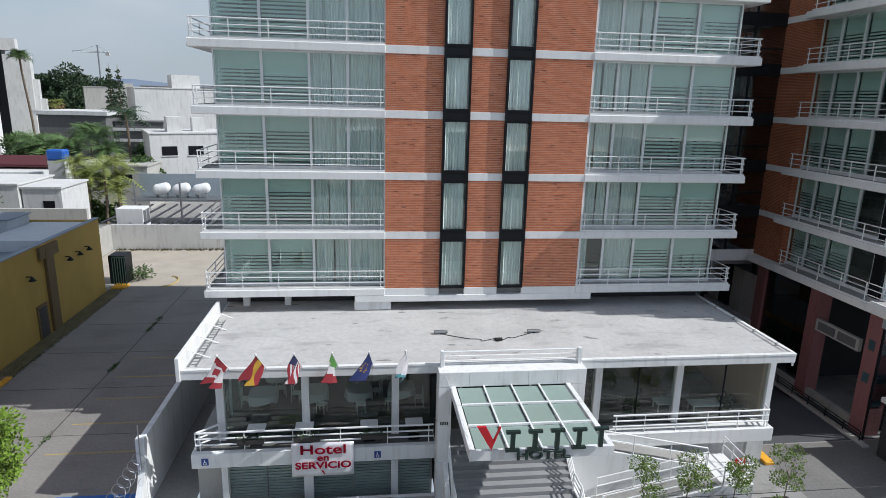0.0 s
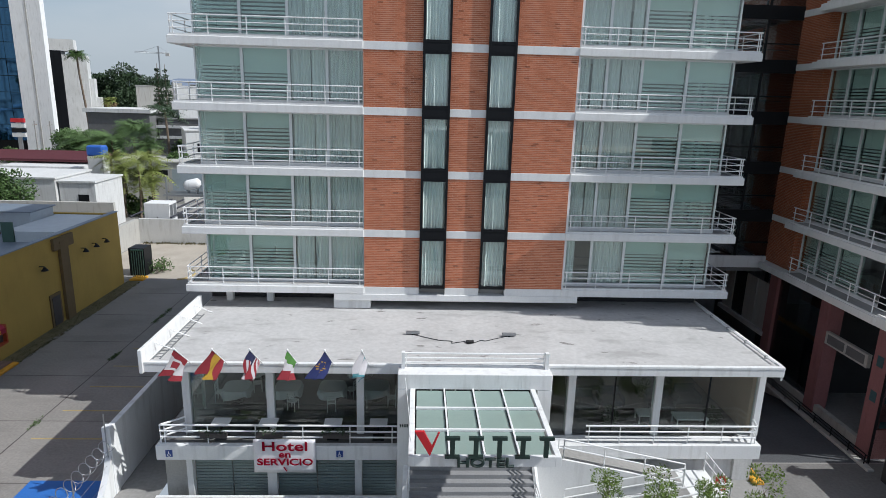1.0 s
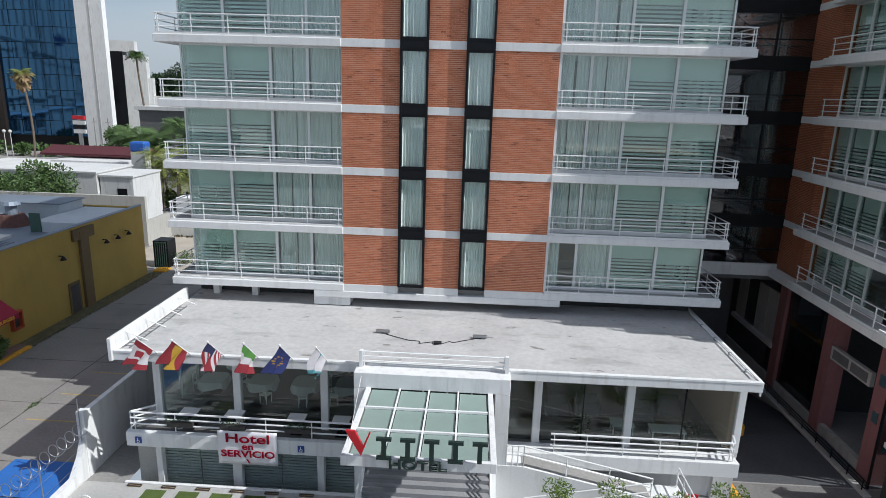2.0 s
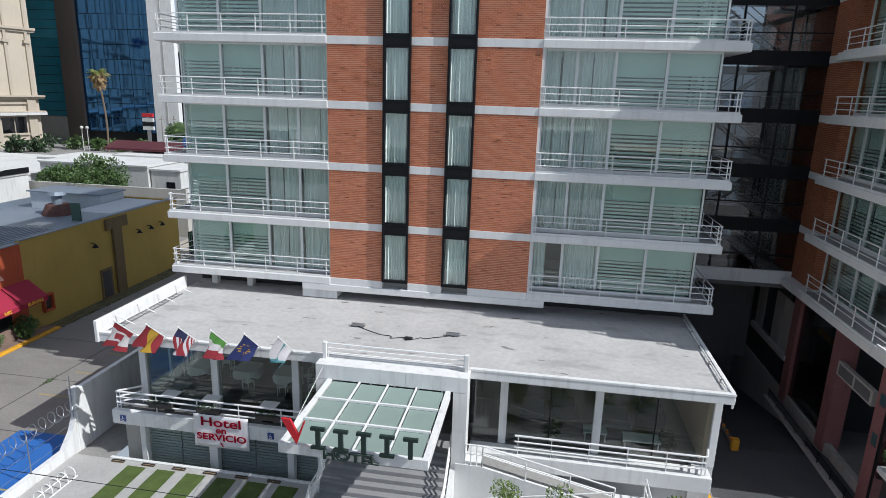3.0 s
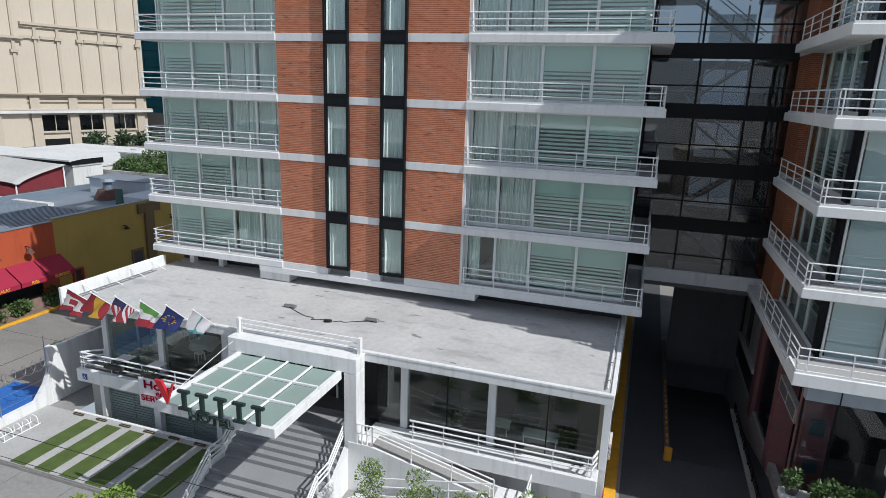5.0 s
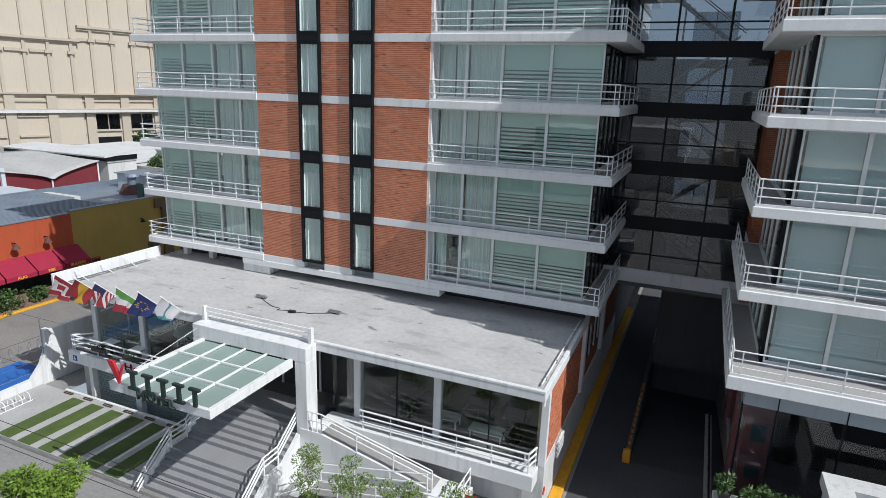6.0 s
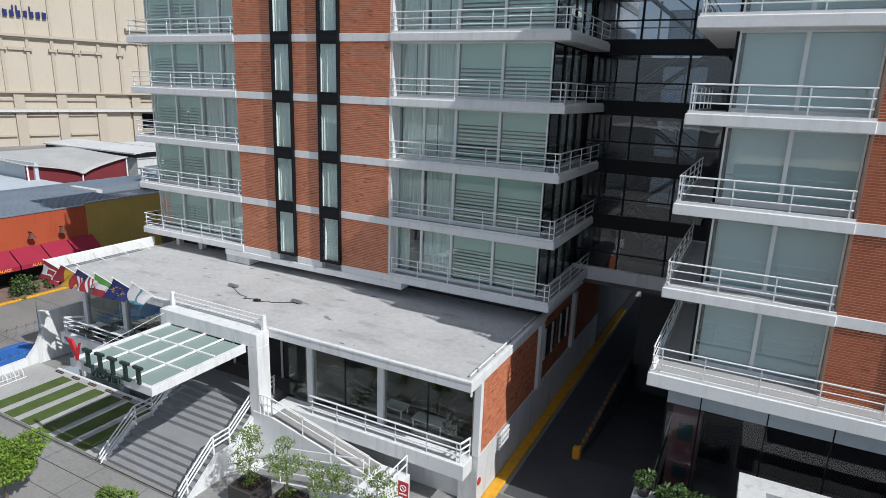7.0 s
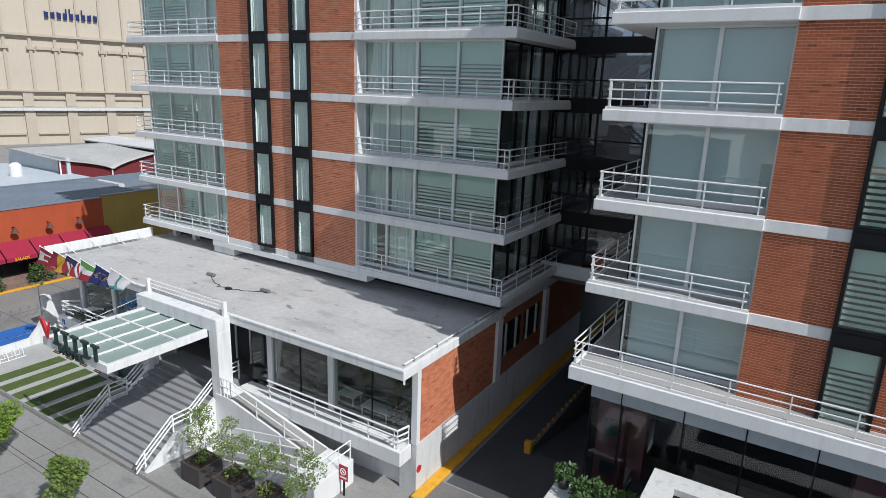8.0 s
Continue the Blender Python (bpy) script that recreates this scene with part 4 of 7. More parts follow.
stair = thing("entrance_stair", "broad grey stone stair with white handrails", "stair")
y = 18.75
z = 0.0
for i in range(13):
    depth = 0.95 if i == 5 else 0.3
    z += FL / 13
    bm = bmesh.new()
    box(bm, 3.25, 8.4, y, y + depth if i < 12 else 25.6, 0.0, z, 0.012)
    part("step", bm, STAIRSTONE, stair)
    y += depth
TOPY = y
for x in (3.3, 8.35):
    for dz in (0.95, 0.72, 0.49):
        bm = bmesh.new()
        pts = [(x, 18.42, dz - 0.42), (x, 18.7, 0.05 + dz - 0.2), (x, 20.25, 1.06 + dz), (x, 21.2, 1.06 + dz), (x, 22.9, FL + dz), (x, 24.1, FL + dz)]
        for a, b in zip(pts, pts[1:]):
            tube(bm, a, b, 0.036, 8)
        part("handrail", bm, RAIL, stair)
    for yy, zz in ((18.85, 0.1), (20.3, 1.05), (21.2, 1.05), (22.85, FL), (24.05, FL)):
        bpart("rail_post", (x - 0.03, x + 0.03, yy - 0.03, yy + 0.03, zz, zz + 0.9), RAIL, stair)
bm = bmesh.new()
prism(bm, ((18.75, 0), (23.0, 0), (23.0, FL + 0.1), (21.3, 1.2), (20.3, 1.2)), "x", 8.4, 8.6)
part("stair_wall", bm, WHITE, stair)
bm = bmesh.new()
prism(bm, ((18.75, 0), (23.0, 0), (23.0, FL + 0.1), (21.3, 1.2), (20.3, 1.2)), "x", 3.05, 3.25)
part("stair_wall", bm, WHITE, stair)

# closing walls and soffit of the drive, their grey darkened for the shade there
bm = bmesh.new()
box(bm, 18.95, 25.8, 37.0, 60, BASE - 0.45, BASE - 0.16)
setting("ceiling_drive", bm, DRIVE_SHADE, "concrete soffit over the driveway, coloured dark for shade", "ceiling")
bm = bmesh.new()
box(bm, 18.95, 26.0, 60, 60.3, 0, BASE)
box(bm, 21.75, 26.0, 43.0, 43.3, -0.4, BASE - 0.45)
setting("wall_drive", bm, DRIVE_SHADE, "concrete wall at the end of the driveway, coloured dark for shade", "wall")
bm = bmesh.new()
box(bm, 21.5, 21.75, 30.0, 45, -3.2, 0.18, 0.02)
setting("ramp_kerb", bm, DIMWALL, "low concrete kerb between driveway and ramp", "kerb")
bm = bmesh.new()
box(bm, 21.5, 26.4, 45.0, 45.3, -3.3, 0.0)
setting("wall_basement", bm, DRIVE_SHADE, "basement wall at the foot of the ramp, coloured dark for shade", "wall")
MARK = mat("orange_reflector", (0.65, 0.22, 0.02), 0.5, var=0.1)
bm = bmesh.new()
box(bm, 21.45, 21.8, 29.7, 30.0, 0.005, 0.62, 0.03)
tagged(part("bollard", bm, YELLOWPAINT), "yellow painted bollard at the head of the ramp kerb", "bollard", "driveway markers")
first = bpart("reflector_post", (-0.05, 0.05, -0.09, 0.09, 0, 0.14), MARK, bevel=0.01)
first.location = (21.62, 30.5, 0.18)
tagged(first, "orange reflector block on the ramp kerb", "reflector", "driveway markers")
for i in range(1, 13):
    copy_thing(first, Matrix.Translation((21.62, 30.5 + 0.62 * i, 0.18)))
# railing at the foot of the wing, along the ramp
ramp_rail = thing("ramp_railing", "black metal railing beside the basement ramp", "railing")
railing(ramp_rail, ((25.18, 25.2), (25.18, 36)), 0.14, 0.5, 1.4, 0.025, BLACK)
bm = bmesh.new()
box(bm, 25.02, 25.34, 24.9, 36.2, 0.0, 0.14, 0.015)
setting("kerb_wing", bm, GREYWALL, "grey concrete kerb at the foot of the wing", "kerb")

bm = bmesh.new()
box(bm, -9.0, 19, 18.42, 18.56, 0.0, 0.012)
setting("drain_channel", bm, JOINT, "dark drain channel along the pavement", "drain")
bm = bmesh.new()
box(bm, -9.0, 19, 16.2, 16.24, 0.0, 0.008)
for i in range(10):
    box(bm, -8 + 2.9 * i, -7.97 + 2.9 * i, 13.2, 18.4, 0.0, 0.008)
setting("pavement_joint", bm, JOINT, "dark joints between the pavement slabs", "joint")
# ---- parking deck with strips of turf ----
bm = bmesh.new()
box(bm, -9.05, 3.05, 18.6, 22.85, 0.004, 0.1, 0.01)
setting("parking_deck", bm, mat("pale_deck", (0.40, 0.392, 0.376), 0.9, var=0.15, scale=0.6, stain=0.2), "pale concrete parking deck with turf strips", "parking")
bm = bmesh.new()
box(bm, -7.3, 2.85, 22.85, 23.0, -1.0, 0.16, 0.01)
setting("retaining_wall", bm, WHITE, "white retaining wall behind the parking deck", "wall")
bm = bmesh.new()
box(bm, -7.3, 2.85, 23.0, 24.2, -1.05, -1.0)
setting("lower_floor", bm, CONCRETE, "concrete floor before the lower doors", "floor")
for i in range(6):
    xa = -6.15 + 1.43 * i
    bm = bmesh.new()
    box(bm, xa, xa + 0.9, 18.62, 22.5, 0.1, 0.125, 0.01)
    tagged(part("turf_strip", bm, GRASS), "strip of green artificial turf in the deck", "turf", "turf strips", "structure")
stop0 = thing("wheel_stop", "low dark-framed wheel stop on the parking deck", "wheel stop", "wheel stops", at=(-6.75, 22.68, 0.1))
bm = bmesh.new()
box(bm, -0.28, 0.28, -0.07, 0.07, 0.0, 0.03)
part("base", bm, DRYLEAF, stop0)
bm = bmesh.new()
for y in (-0.07, 0.05):
    box(bm, -0.3, 0.3, y, y + 0.02, 0.03, 0.08)
for x in (-0.3, 0.28):
    box(bm, x, x + 0.02, -0.07, 0.07, 0.03, 0.08)
part("rim", bm, PLANTER, stop0)
for i in range(1, 6):
    copy_thing(stop0, Matrix.Translation((-6.75 + 1.49 * i, 22.68, 0.1)))

# ---- walls, wire and rack on the west edge ----
bm = bmesh.new()
box(bm, -9.35, -9.1, 23.3, 46, 0, 3.05, 0.02)
box(bm, -9.4, -9.05, 23.25, 23.6, 0, 3.15, 0.02)
setting("wall_west", bm, WHITE, "tall white boundary wall beside the side street", "wall")
bm = bmesh.new()
prism(bm, ((15.0, 0), (23.25, 0), (23.25, 1.9), (22.9, 1.2), (22.3, 0.55), (15.0, 0.45)), "x", -9.35, -9.1)
setting("wall_low", bm, WHITE, "low white boundary wall with wire above", "wall")
fence = thing("wire_fence", "thin wire fence topped by coiled razor wire", "fence")
for y in (15.2, 17.9, 20.6, 23.2):
    bm = bmesh.new()
    tube(bm, (-9.22, y, 0.4), (-9.22, y, 2.5 if y < 23 else 3.8), 0.025, 6)
    part("post", bm, WIRE, fence)
bm = bmesh.new()
line = []
for i in range(16 * 14):
    a = i / 14 * 2 * math.pi
    q = (-9.22 + 0.29 * math.cos(a), 15.2 + i / 14 * 0.51 + 0.09 * math.sin(a), 2.35 + 0.29 * math.sin(a))
    line.append(q)
sweep(bm, line, 0.015, 4)
part("razor_coil", bm, WIRE, fence, "loose coil of razor wire")
for z in (0.9, 1.5, 2.1):
    bm = bmesh.new()
    tube(bm, (-9.22, 15.2, z), (-9.22, 23.2, z), 0.008, 4)
    part("strand", bm, WIRE, fence)
rack = thing("bicycle_rack", "white tubular bicycle rack on the deck", "bicycle rack", at=(-8.0, 19.6, 0.1))
for k in range(5):
    bm = bmesh.new()
    pts = [(0.25 * math.cos(a), k * 0.42, 0.26 + 0.22 * math.sin(a)) for a in [math.pi * j / 8 for j in range(9)]]
    pts = [(0.25, k * 0.42, 0)] + pts + [(-0.25, k * 0.42, 0)]
    sweep(bm, pts, 0.022, 6)
    part("hoop", bm, RAIL, rack)
for x in (-0.25, 0.25):
    bm = bmesh.new()
    tube(bm, (x, -0.1, 0.03), (x, 1.8, 0.03), 0.025, 6)
    part("base_rail", bm, RAIL, rack)

# ---- wheelchair ramp beside the stair ----
ramp = thing("access_ramp", "white zigzag access ramp with tubular railings", "ramp")
bm = bmesh.new()
prism(bm, ((8.6, 0), (14.9, 0), (14.9, 1.15), (9.6, FL), (8.6, FL)), "y", 22.4, 23.4)
part("upper_run", bm, WHITE, ramp)
bpart("turning_landing", (14.9, 16.3, 21.0, 23.4, 0, 1.15), WHITE, ramp, bevel=0.01)
bm = bmesh.new()
prism(bm, ((9.0, 0), (14.9, 0), (14.9, 1.15), (9.6, 0.05), (9.0, 0.02)), "y", 21.0, 22.3)
part("lower_run", bm, WHITE, ramp)
bm = bmesh.new()
prism(bm, ((9.65, FL + 0.004), (14.9, 1.154), (14.9, 1.16), (9.65, FL + 0.01)), "y", 22.5, 23.3)
part("ramp_surface", bm, CONCRETE, ramp)
bm = bmesh.new()
prism(bm, ((9.6, 0.055), (14.9, 1.155), (14.9, 1.165), (9.6, 0.065)), "y", 21.1, 22.2)
part("ramp_surface", bm, CONCRETE, ramp)


def sloped_rail(parent, pts, heights, posts):
    top = new("ramp_rail")
    top.parent = parent
    for h in heights:
        bm = bmesh.new()
        for a, b in zip(pts, pts[1:]):
            tube(bm, (a[0], a[1], a[2] + h), (b[0], b[1], b[2] + h), 0.032, 7)
        part("rail", bm, RAIL, top)
    for a, b in zip(pts, pts[1:]):
        for i in range(posts + 1):
            f = i / posts
            x, y, z = (a[j] + (b[j] - a[j]) * f for j in range(3))
            bm = bmesh.new()
            tube(bm, (x, y, z), (x, y, z + heights[0]), 0.028, 6)
            part("post", bm, RAIL, top)


sloped_rail(ramp, [(9.0, 22.45, FL), (9.7, 22.45, FL), (14.9, 22.45, 1.15)], (0.9, 0.5), 3)
sloped_rail(ramp, [(16.2, 23.3, 1.15), (16.2, 21.1, 1.15), (14.9, 21.05, 1.15), (9.6, 21.05, 0.05)], (0.9, 0.5), 3)
sloped_rail(ramp, [(14.8, 22.2, 1.12), (9.8, 22.2, 0.1)], (0.9, 0.5), 3)
sloped_rail(ramp, [(9.6, 20.95, 0.05), (9.05, 20.3, 0.0)], (0.9, 0.5), 1)


# ---- plants ----
def leaf_mesh(name, centers, n, size, seed, material, droop=0.0, smooth_shell=True):
    """Small bent leaves scattered in clumps, uneven and with gaps."""
    r = np.random.RandomState(seed)
    verts, faces = [], []
    cs = np.array([c[:3] for c in centers], float)
    rs = np.array([c[3] for c in centers], float)
    w = rs ** 2
    idx = r.choice(len(cs), n, p=w / w.sum())
    d = r.normal(size=(n, 3))
    d /= np.linalg.norm(d, axis=1)[:, None]
    rad = rs[idx] * (0.55 + 0.5 * r.rand(n) ** 0.7)
    p = cs[idx] + d * rad[:, None] * np.array((1, 1, 0.8))
    for i in range(n):
        a = d[i] + r.normal(size=3) * 0.55 + np.array((0, 0, -droop))
        a /= np.linalg.norm(a)
        b = np.cross(a, r.normal(size=3))
        b /= np.linalg.norm(b) + 1e-6
        s = size * (0.6 + 0.8 * r.rand())
        k = len(verts)
        q = p[i]
        verts += [tuple(q), tuple(q + a * s * 0.5 + b * s * 0.28), tuple(q + a * s), tuple(q + a * s * 0.5 - b * s * 0.28)]
        faces.append((k, k + 1, k + 2, k + 3))
    me = bpy.data.meshes.new(name)
    me.from_pydata(verts, [], faces)
    me.materials.append(material)
    return me


def tree(name, label, base, h, crown, trunk_r, n, size, material, seed, clumps=14, bare=0.35, category="tree", group=""):
    """A tapered, slightly bent trunk with limbs and a crown of leaf clumps. crown: radii in x, y and z."""
    r = random.Random(seed)
    ob = thing(name, label, category, group, at=base)
    rx, ry, rz = crown
    cz = h - rz
    bm = bmesh.new()
    pts = [(0, 0, 0)]
    for i in range(1, 6):
        pts.append((r.uniform(-1, 1) * 0.04 * h * i / 5, r.uniform(-1, 1) * 0.04 * h * i / 5, (h * bare + (cz - h * bare) * 0.8) * i / 5))
    for i, (a, b) in enumerate(zip(pts, pts[1:])):
        tube(bm, a, b, trunk_r * (1 - 0.12 * i), 8, trunk_r * (1 - 0.12 * (i + 1)))
    cl = []
    for i in range(clumps):
        u, v = r.uniform(0, 2 * math.pi), r.uniform(-0.8, 1.0)
        q = math.sqrt(max(0, 1 - v * v)) * r.uniform(0.35, 0.85)
        c = (rx * q * math.cos(u), ry * q * math.sin(u), cz + rz * v * 0.72, (rx + ry + rz) / 3 * r.uniform(0.26, 0.46))
        cl.append(c)
        s = pts[r.choice((3, 4, 5))]
        tube(bm, s, c[:3], trunk_r * 0.32, 5, trunk_r * 0.08)
    part("trunk", bm, BARK, ob)
    cr = new("crown", leaf_mesh("crown", cl, n, size, seed, material))
    cr.parent = ob
    return ob


def palm(name, label, base, h, r_crown, seed, material, skirt=False, fronds=26, fan=False, category="palm tree", group=""):
    r = random.Random(seed)
    ob = thing(name, label, category, group, at=base)
    bm = bmesh.new()
    pts = [(0.02 * h * math.sin(i * 0.5 + seed), 0.015 * h * math.sin(i * 0.8), h * i / 6) for i in range(7)]
    for i, (a, b) in enumerate(zip(pts, pts[1:])):
        tube(bm, a, b, 0.1 + h * 0.007 * (1.25 - i * 0.07), 8, 0.1 + h * 0.007 * (1.25 - (i + 1) * 0.07))
    part("trunk", bm, BARK, ob)
    tip = Vector(pts[-1])
    verts, faces = [], []
    for f in range(fronds):
        az, up = r.uniform(0, 2 * math.pi), r.uniform(-0.35, 1.1)
        L = r_crown * r.uniform(0.8, 1.1)
        out = Vector((math.cos(az), math.sin(az), 0))
        side = Vector((-math.sin(az), math.cos(az), 0))
        n = 12
        spine = []
        for i in range(n + 1):
            s = i / n
            spine.append(tip + out * L * (s * math.cos(up) + 0.1 * s) + Vector((0, 0, L * (s * math.sin(up) - 0.55 * s * s))))
        for i in range(1, n + 1):
            wl = L * (0.34 if fan else 0.26) * math.sin(math.pi * min(1, 0.18 + 0.85 * i / n))
            for sg in (-1, 1):
                k = len(verts)
                a, b = spine[i - 1], spine[i]
                t = a + side * sg * wl + out * wl * 0.35 + Vector((0, 0, -wl * r.uniform(0.2, 0.7)))
                verts += [tuple(a), tuple(a * 0.45 + b * 0.55), tuple(t)]
                faces.append((k, k + 1, k + 2))
    me = bpy.data.meshes.new("crown")
    me.from_pydata(verts, [], faces)
    me.materials.append(material)
    c = new("crown", me)
    c.parent = ob
    if skirt:
        cl = [(tip.x, tip.y, tip.z - r_crown * (0.25 + 0.22 * i), r_crown * (0.42 - 0.07 * i)) for i in range(4)]
        s = new("dry_skirt", leaf_mesh("dry_skirt", cl, 260, r_crown * 0.35, seed, DRYLEAF, 1.6))
        s.parent = ob
    return ob


def bush(name, label, base, radii, n, size, material, seed, category="bush", group=""):
    r = random.Random(seed)
    rx, ry, rz = radii
    ob = thing(name, label, category, group, at=base)
    cl = []
    for i in range(12):
        cl.append((rx * r.uniform(-0.65, 0.65), ry * r.uniform(-0.65, 0.65), rz * r.uniform(0.3, 1.3), (rx + ry + rz) / 3 * r.uniform(0.35, 0.55)))
    for c in cl[:6]:
        bm = bmesh.new()
        tube(bm, (c[0] * 0.2, c[1] * 0.2, 0), c[:3], 0.04 * rz, 5, 0.01)
        part("stem", bm, BARK, ob)
    f = new("foliage", leaf_mesh("foliage", cl, n, size, seed, material))
    f.parent = ob
    return ob


# planters with young trees before the ramp
for i, (x, y) in enumerate(((10.75, 19.95), (12.7, 20.0), (14.7, 20.0), (16.9, 19.9))):
    pl = thing("planter_box", "square dark planter box filled with soil", "planter", "planters before the ramp", at=(x, y, 0))
    bm = bmesh.new()
    for a in ((-0.6, -0.52, -0.6, 0.6), (0.52, 0.6, -0.6, 0.6), (-0.52, 0.52, -0.6, -0.52), (-0.52, 0.52, 0.52, 0.6)):
        box(bm, *a, 0, 0.88)
    part("case", bm, PLANTER, pl)
    bpart("soil", (-0.52, 0.52, -0.52, 0.52, 0.1, 0.79), SOIL, pl)
    bush("planter_shrub", "low green shrub at the foot of a young tree", (x - 0.1, y + 0.1, 0.79), (0.36, 0.36, 0.2), 170, 0.11, SPROUT, 140 + i, "shrub", "planter shrubs")
    tree("young_tree", "young slender tree with sparse light leaves in a planter", (x, y, 0.79), 2.6 + 0.25 * (i % 2), (0.85, 0.85, 0.95), 0.03, 1500, 0.088, SPROUT, 40 + i, 9, 0.4, group="planter trees")
for i, (x, y, h, c, m_) in enumerate(((8.75, 15.4, 2.7, 0.66, SPROUT), (2.3, 15.1, 3.2, 1.5, LEAFLIGHT), (-11.25, 17.3, 8.0, 1.15, LEAFLIGHT))):
    tree("street_tree", "leafy green street tree on the front pavement", (x, y, 0), h, (c, c, h * 0.36 if h < 5 else 1.7), 0.07, int(2600 + 4600 * max(0, c - 0.9) + 1500 * c), 0.13, m_, 60 + i, 17, 0.25, group="street trees")
porch = thing("planted_terrace", "low white terrace slab carrying potted plants", "terrace")
bpart("slab", (25.0, 28.1, 20.5, 24.5, 2.85, 3.1), OFFWHITE, porch, bevel=0.02)
# near-black body for the shade below the slab
bpart("wall", (25.2, 28.1, 20.7, 24.3, 0.004, 2.85), SHADEVOID, porch)
for i, (x, y, r_) in enumerate(((25.35, 24.15, 0.3), (26.1, 23.7, 0.34), (26.8, 23.9, 0.4), (27.5, 24.0, 0.34), (26.3, 22.8, 0.36))):
    pot = thing("plant_pot", "round dark flower pot on the white slab", "pot", "terrace pots", at=(x, y, 3.1))
    bm = bmesh.new()
    tube(bm, (0, 0, 0), (0, 0, 0.32), r_ * 0.6, 12, r_ * 0.85)
    part("bowl", bm, PLANTER, pot)
    bush("potted_plant", "spiky green plant in a dark pot", (x, y, 3.4), (r_, r_, 0.3), 420, 0.15, LEAF, 80 + i, "plant", "terrace plants")
kiosk = thing("entrance_porch", "white flat-roofed entrance porch before the wing", "porch")
for dims in ((28.2, 29.0, 18.5, 24.8), (29.0, 40, 24.0, 24.8), (29.0, 40, 18.5, 19.5)):
    bpart("roof_slab", (*dims, 4.2, 4.63), OFFWHITE, kiosk)
bpart("skylight", (29.0, 40, 19.5, 24.0, 4.3, 4.4), BLACK, kiosk)
for x in (28.5, 34, 39.5):
    bpart("column", (x - 0.2, x + 0.2, 24.2, 24.6, 0, 4.2), WHITE, kiosk)
    bpart("column", (x - 0.2, x + 0.2, 18.7, 19.1, 0, 4.2), WHITE, kiosk)

# ---- signs, flags and the banner ----
sign = thing("roof_sign", "dark green sign letters with a red emblem on the canopy", "sign")
bm = bmesh.new()
prism(bm, ((3.5, 6.42), (3.8, 6.42), (4.06, 5.9), (4.0, 5.55)), "y", 17.56, 17.66)
prism(bm, ((4.0, 5.55), (4.06, 5.9), (4.25, 6.38), (4.3, 6.38)), "y", 17.57, 17.65)
part("emblem", bm, SIGNRED, sign, "red wedge-shaped emblem")
# the brand name as plain upright blocks with caps
for i in range(5):
    x = 4.72 + i * 0.76
    bm = bmesh.new()
    box(bm, x - 0.075, x + 0.075, 17.56, 17.66, 5.5, 6.2)
    box(bm, x - 0.24, x + 0.24, 17.55, 17.67, 6.12, 6.22)
    if i != 2 and i != 4:
        box(bm, x - 0.24, x + 0.24, 17.55, 17.67, 5.46, 5.55)
    part("letter_block", bm, SIGNGREEN, sign)
words("sign_word", "HOTEL", 0.44, pose(5.8, 17.6, 5.28, 90, 0, 0) @ Matrix.Diagonal((1.35, 1, 1, 1)), SIGNGREEN, sign, "dark green word HOTEL", 0.04, 0.012)
bm = bmesh.new()
for i in range(4):
    box(bm, 2.9 + i * 0.09, 2.96 + i * 0.09, 22.43, 22.45, 3.72, 3.86)
part("number_plate_bars", bm, SIGNGREEN, portal)

banner = thing("vinyl_banner", "white vinyl banner with red lettering on the terrace", "banner")
bm = bmesh.new()
n = 14
grid = [[bm.verts.new((-3.24 + 2.59 * i / n, 23.24 + 0.008 * math.sin(i * 0.9 + j), 1.09 + 1.57 * j / 8)) for i in range(n + 1)] for j in range(9)]
for j in range(8):
    for i in range(n):
        bm.faces.new((grid[j][i], grid[j][i + 1], grid[j + 1][i + 1], grid[j + 1][i]))
sheet = part("sheet", bm, BANNER, banner, smooth=True)
mod = sheet.modifiers.new("thickness", "SOLIDIFY")
mod.thickness = 0.006
for body, size, z, wx in (("Hotel", 0.60, 2.33, 1.42), ("en", 0.42, 1.96, 1.25), ("SERVICIO", 0.44, 1.6, 1.27)):
    words("lettering", body, size, pose(-1.93, 23.195, z, 90, 0, 0) @ Matrix.Diagonal((wx, 1, 1, 1)), TEXTRED, banner, "", 0.004, 0.011)
bm = bmesh.new()
prism(bm, ((-2.02, 1.36), (-1.95, 1.36), (-1.86, 1.18), (-1.9, 1.16)), "y", 23.2, 23.21)
part("emblem", bm, TEXTRED, banner)

ACCESS = mat("blue_sign_plate", (0.02, 0.06, 0.25), 0.4, var=0.05, bump=0)
for x in (-6.75, 0.35):
    a = thing("access_sign", "small blue square sign plate with a white ring", "sign", "terrace signs")
    bpart("plate", (x - 0.14, x + 0.14, 23.27, 23.3, 1.8, 2.1), ACCESS, a)
    bm = bmesh.new()
    for k in range(10):
        t0, t1 = 2 * math.pi * k / 10, 2 * math.pi * (k + 1) / 10
        tube(bm, (x + 0.06 * math.cos(t0), 23.262, 1.89 + 0.06 * math.sin(t0)), (x + 0.06 * math.cos(t1), 23.262, 1.89 + 0.06 * math.sin(t1)), 0.012, 4)
    box(bm, x - 0.03, x, 23.262, 23.268, 1.95, 2.06)
    part("ring", bm, RAIL, a)


def cloth(c):
    return mat("flag_cloth", c, 0.85, var=0.1, scale=6, bump=0.05)


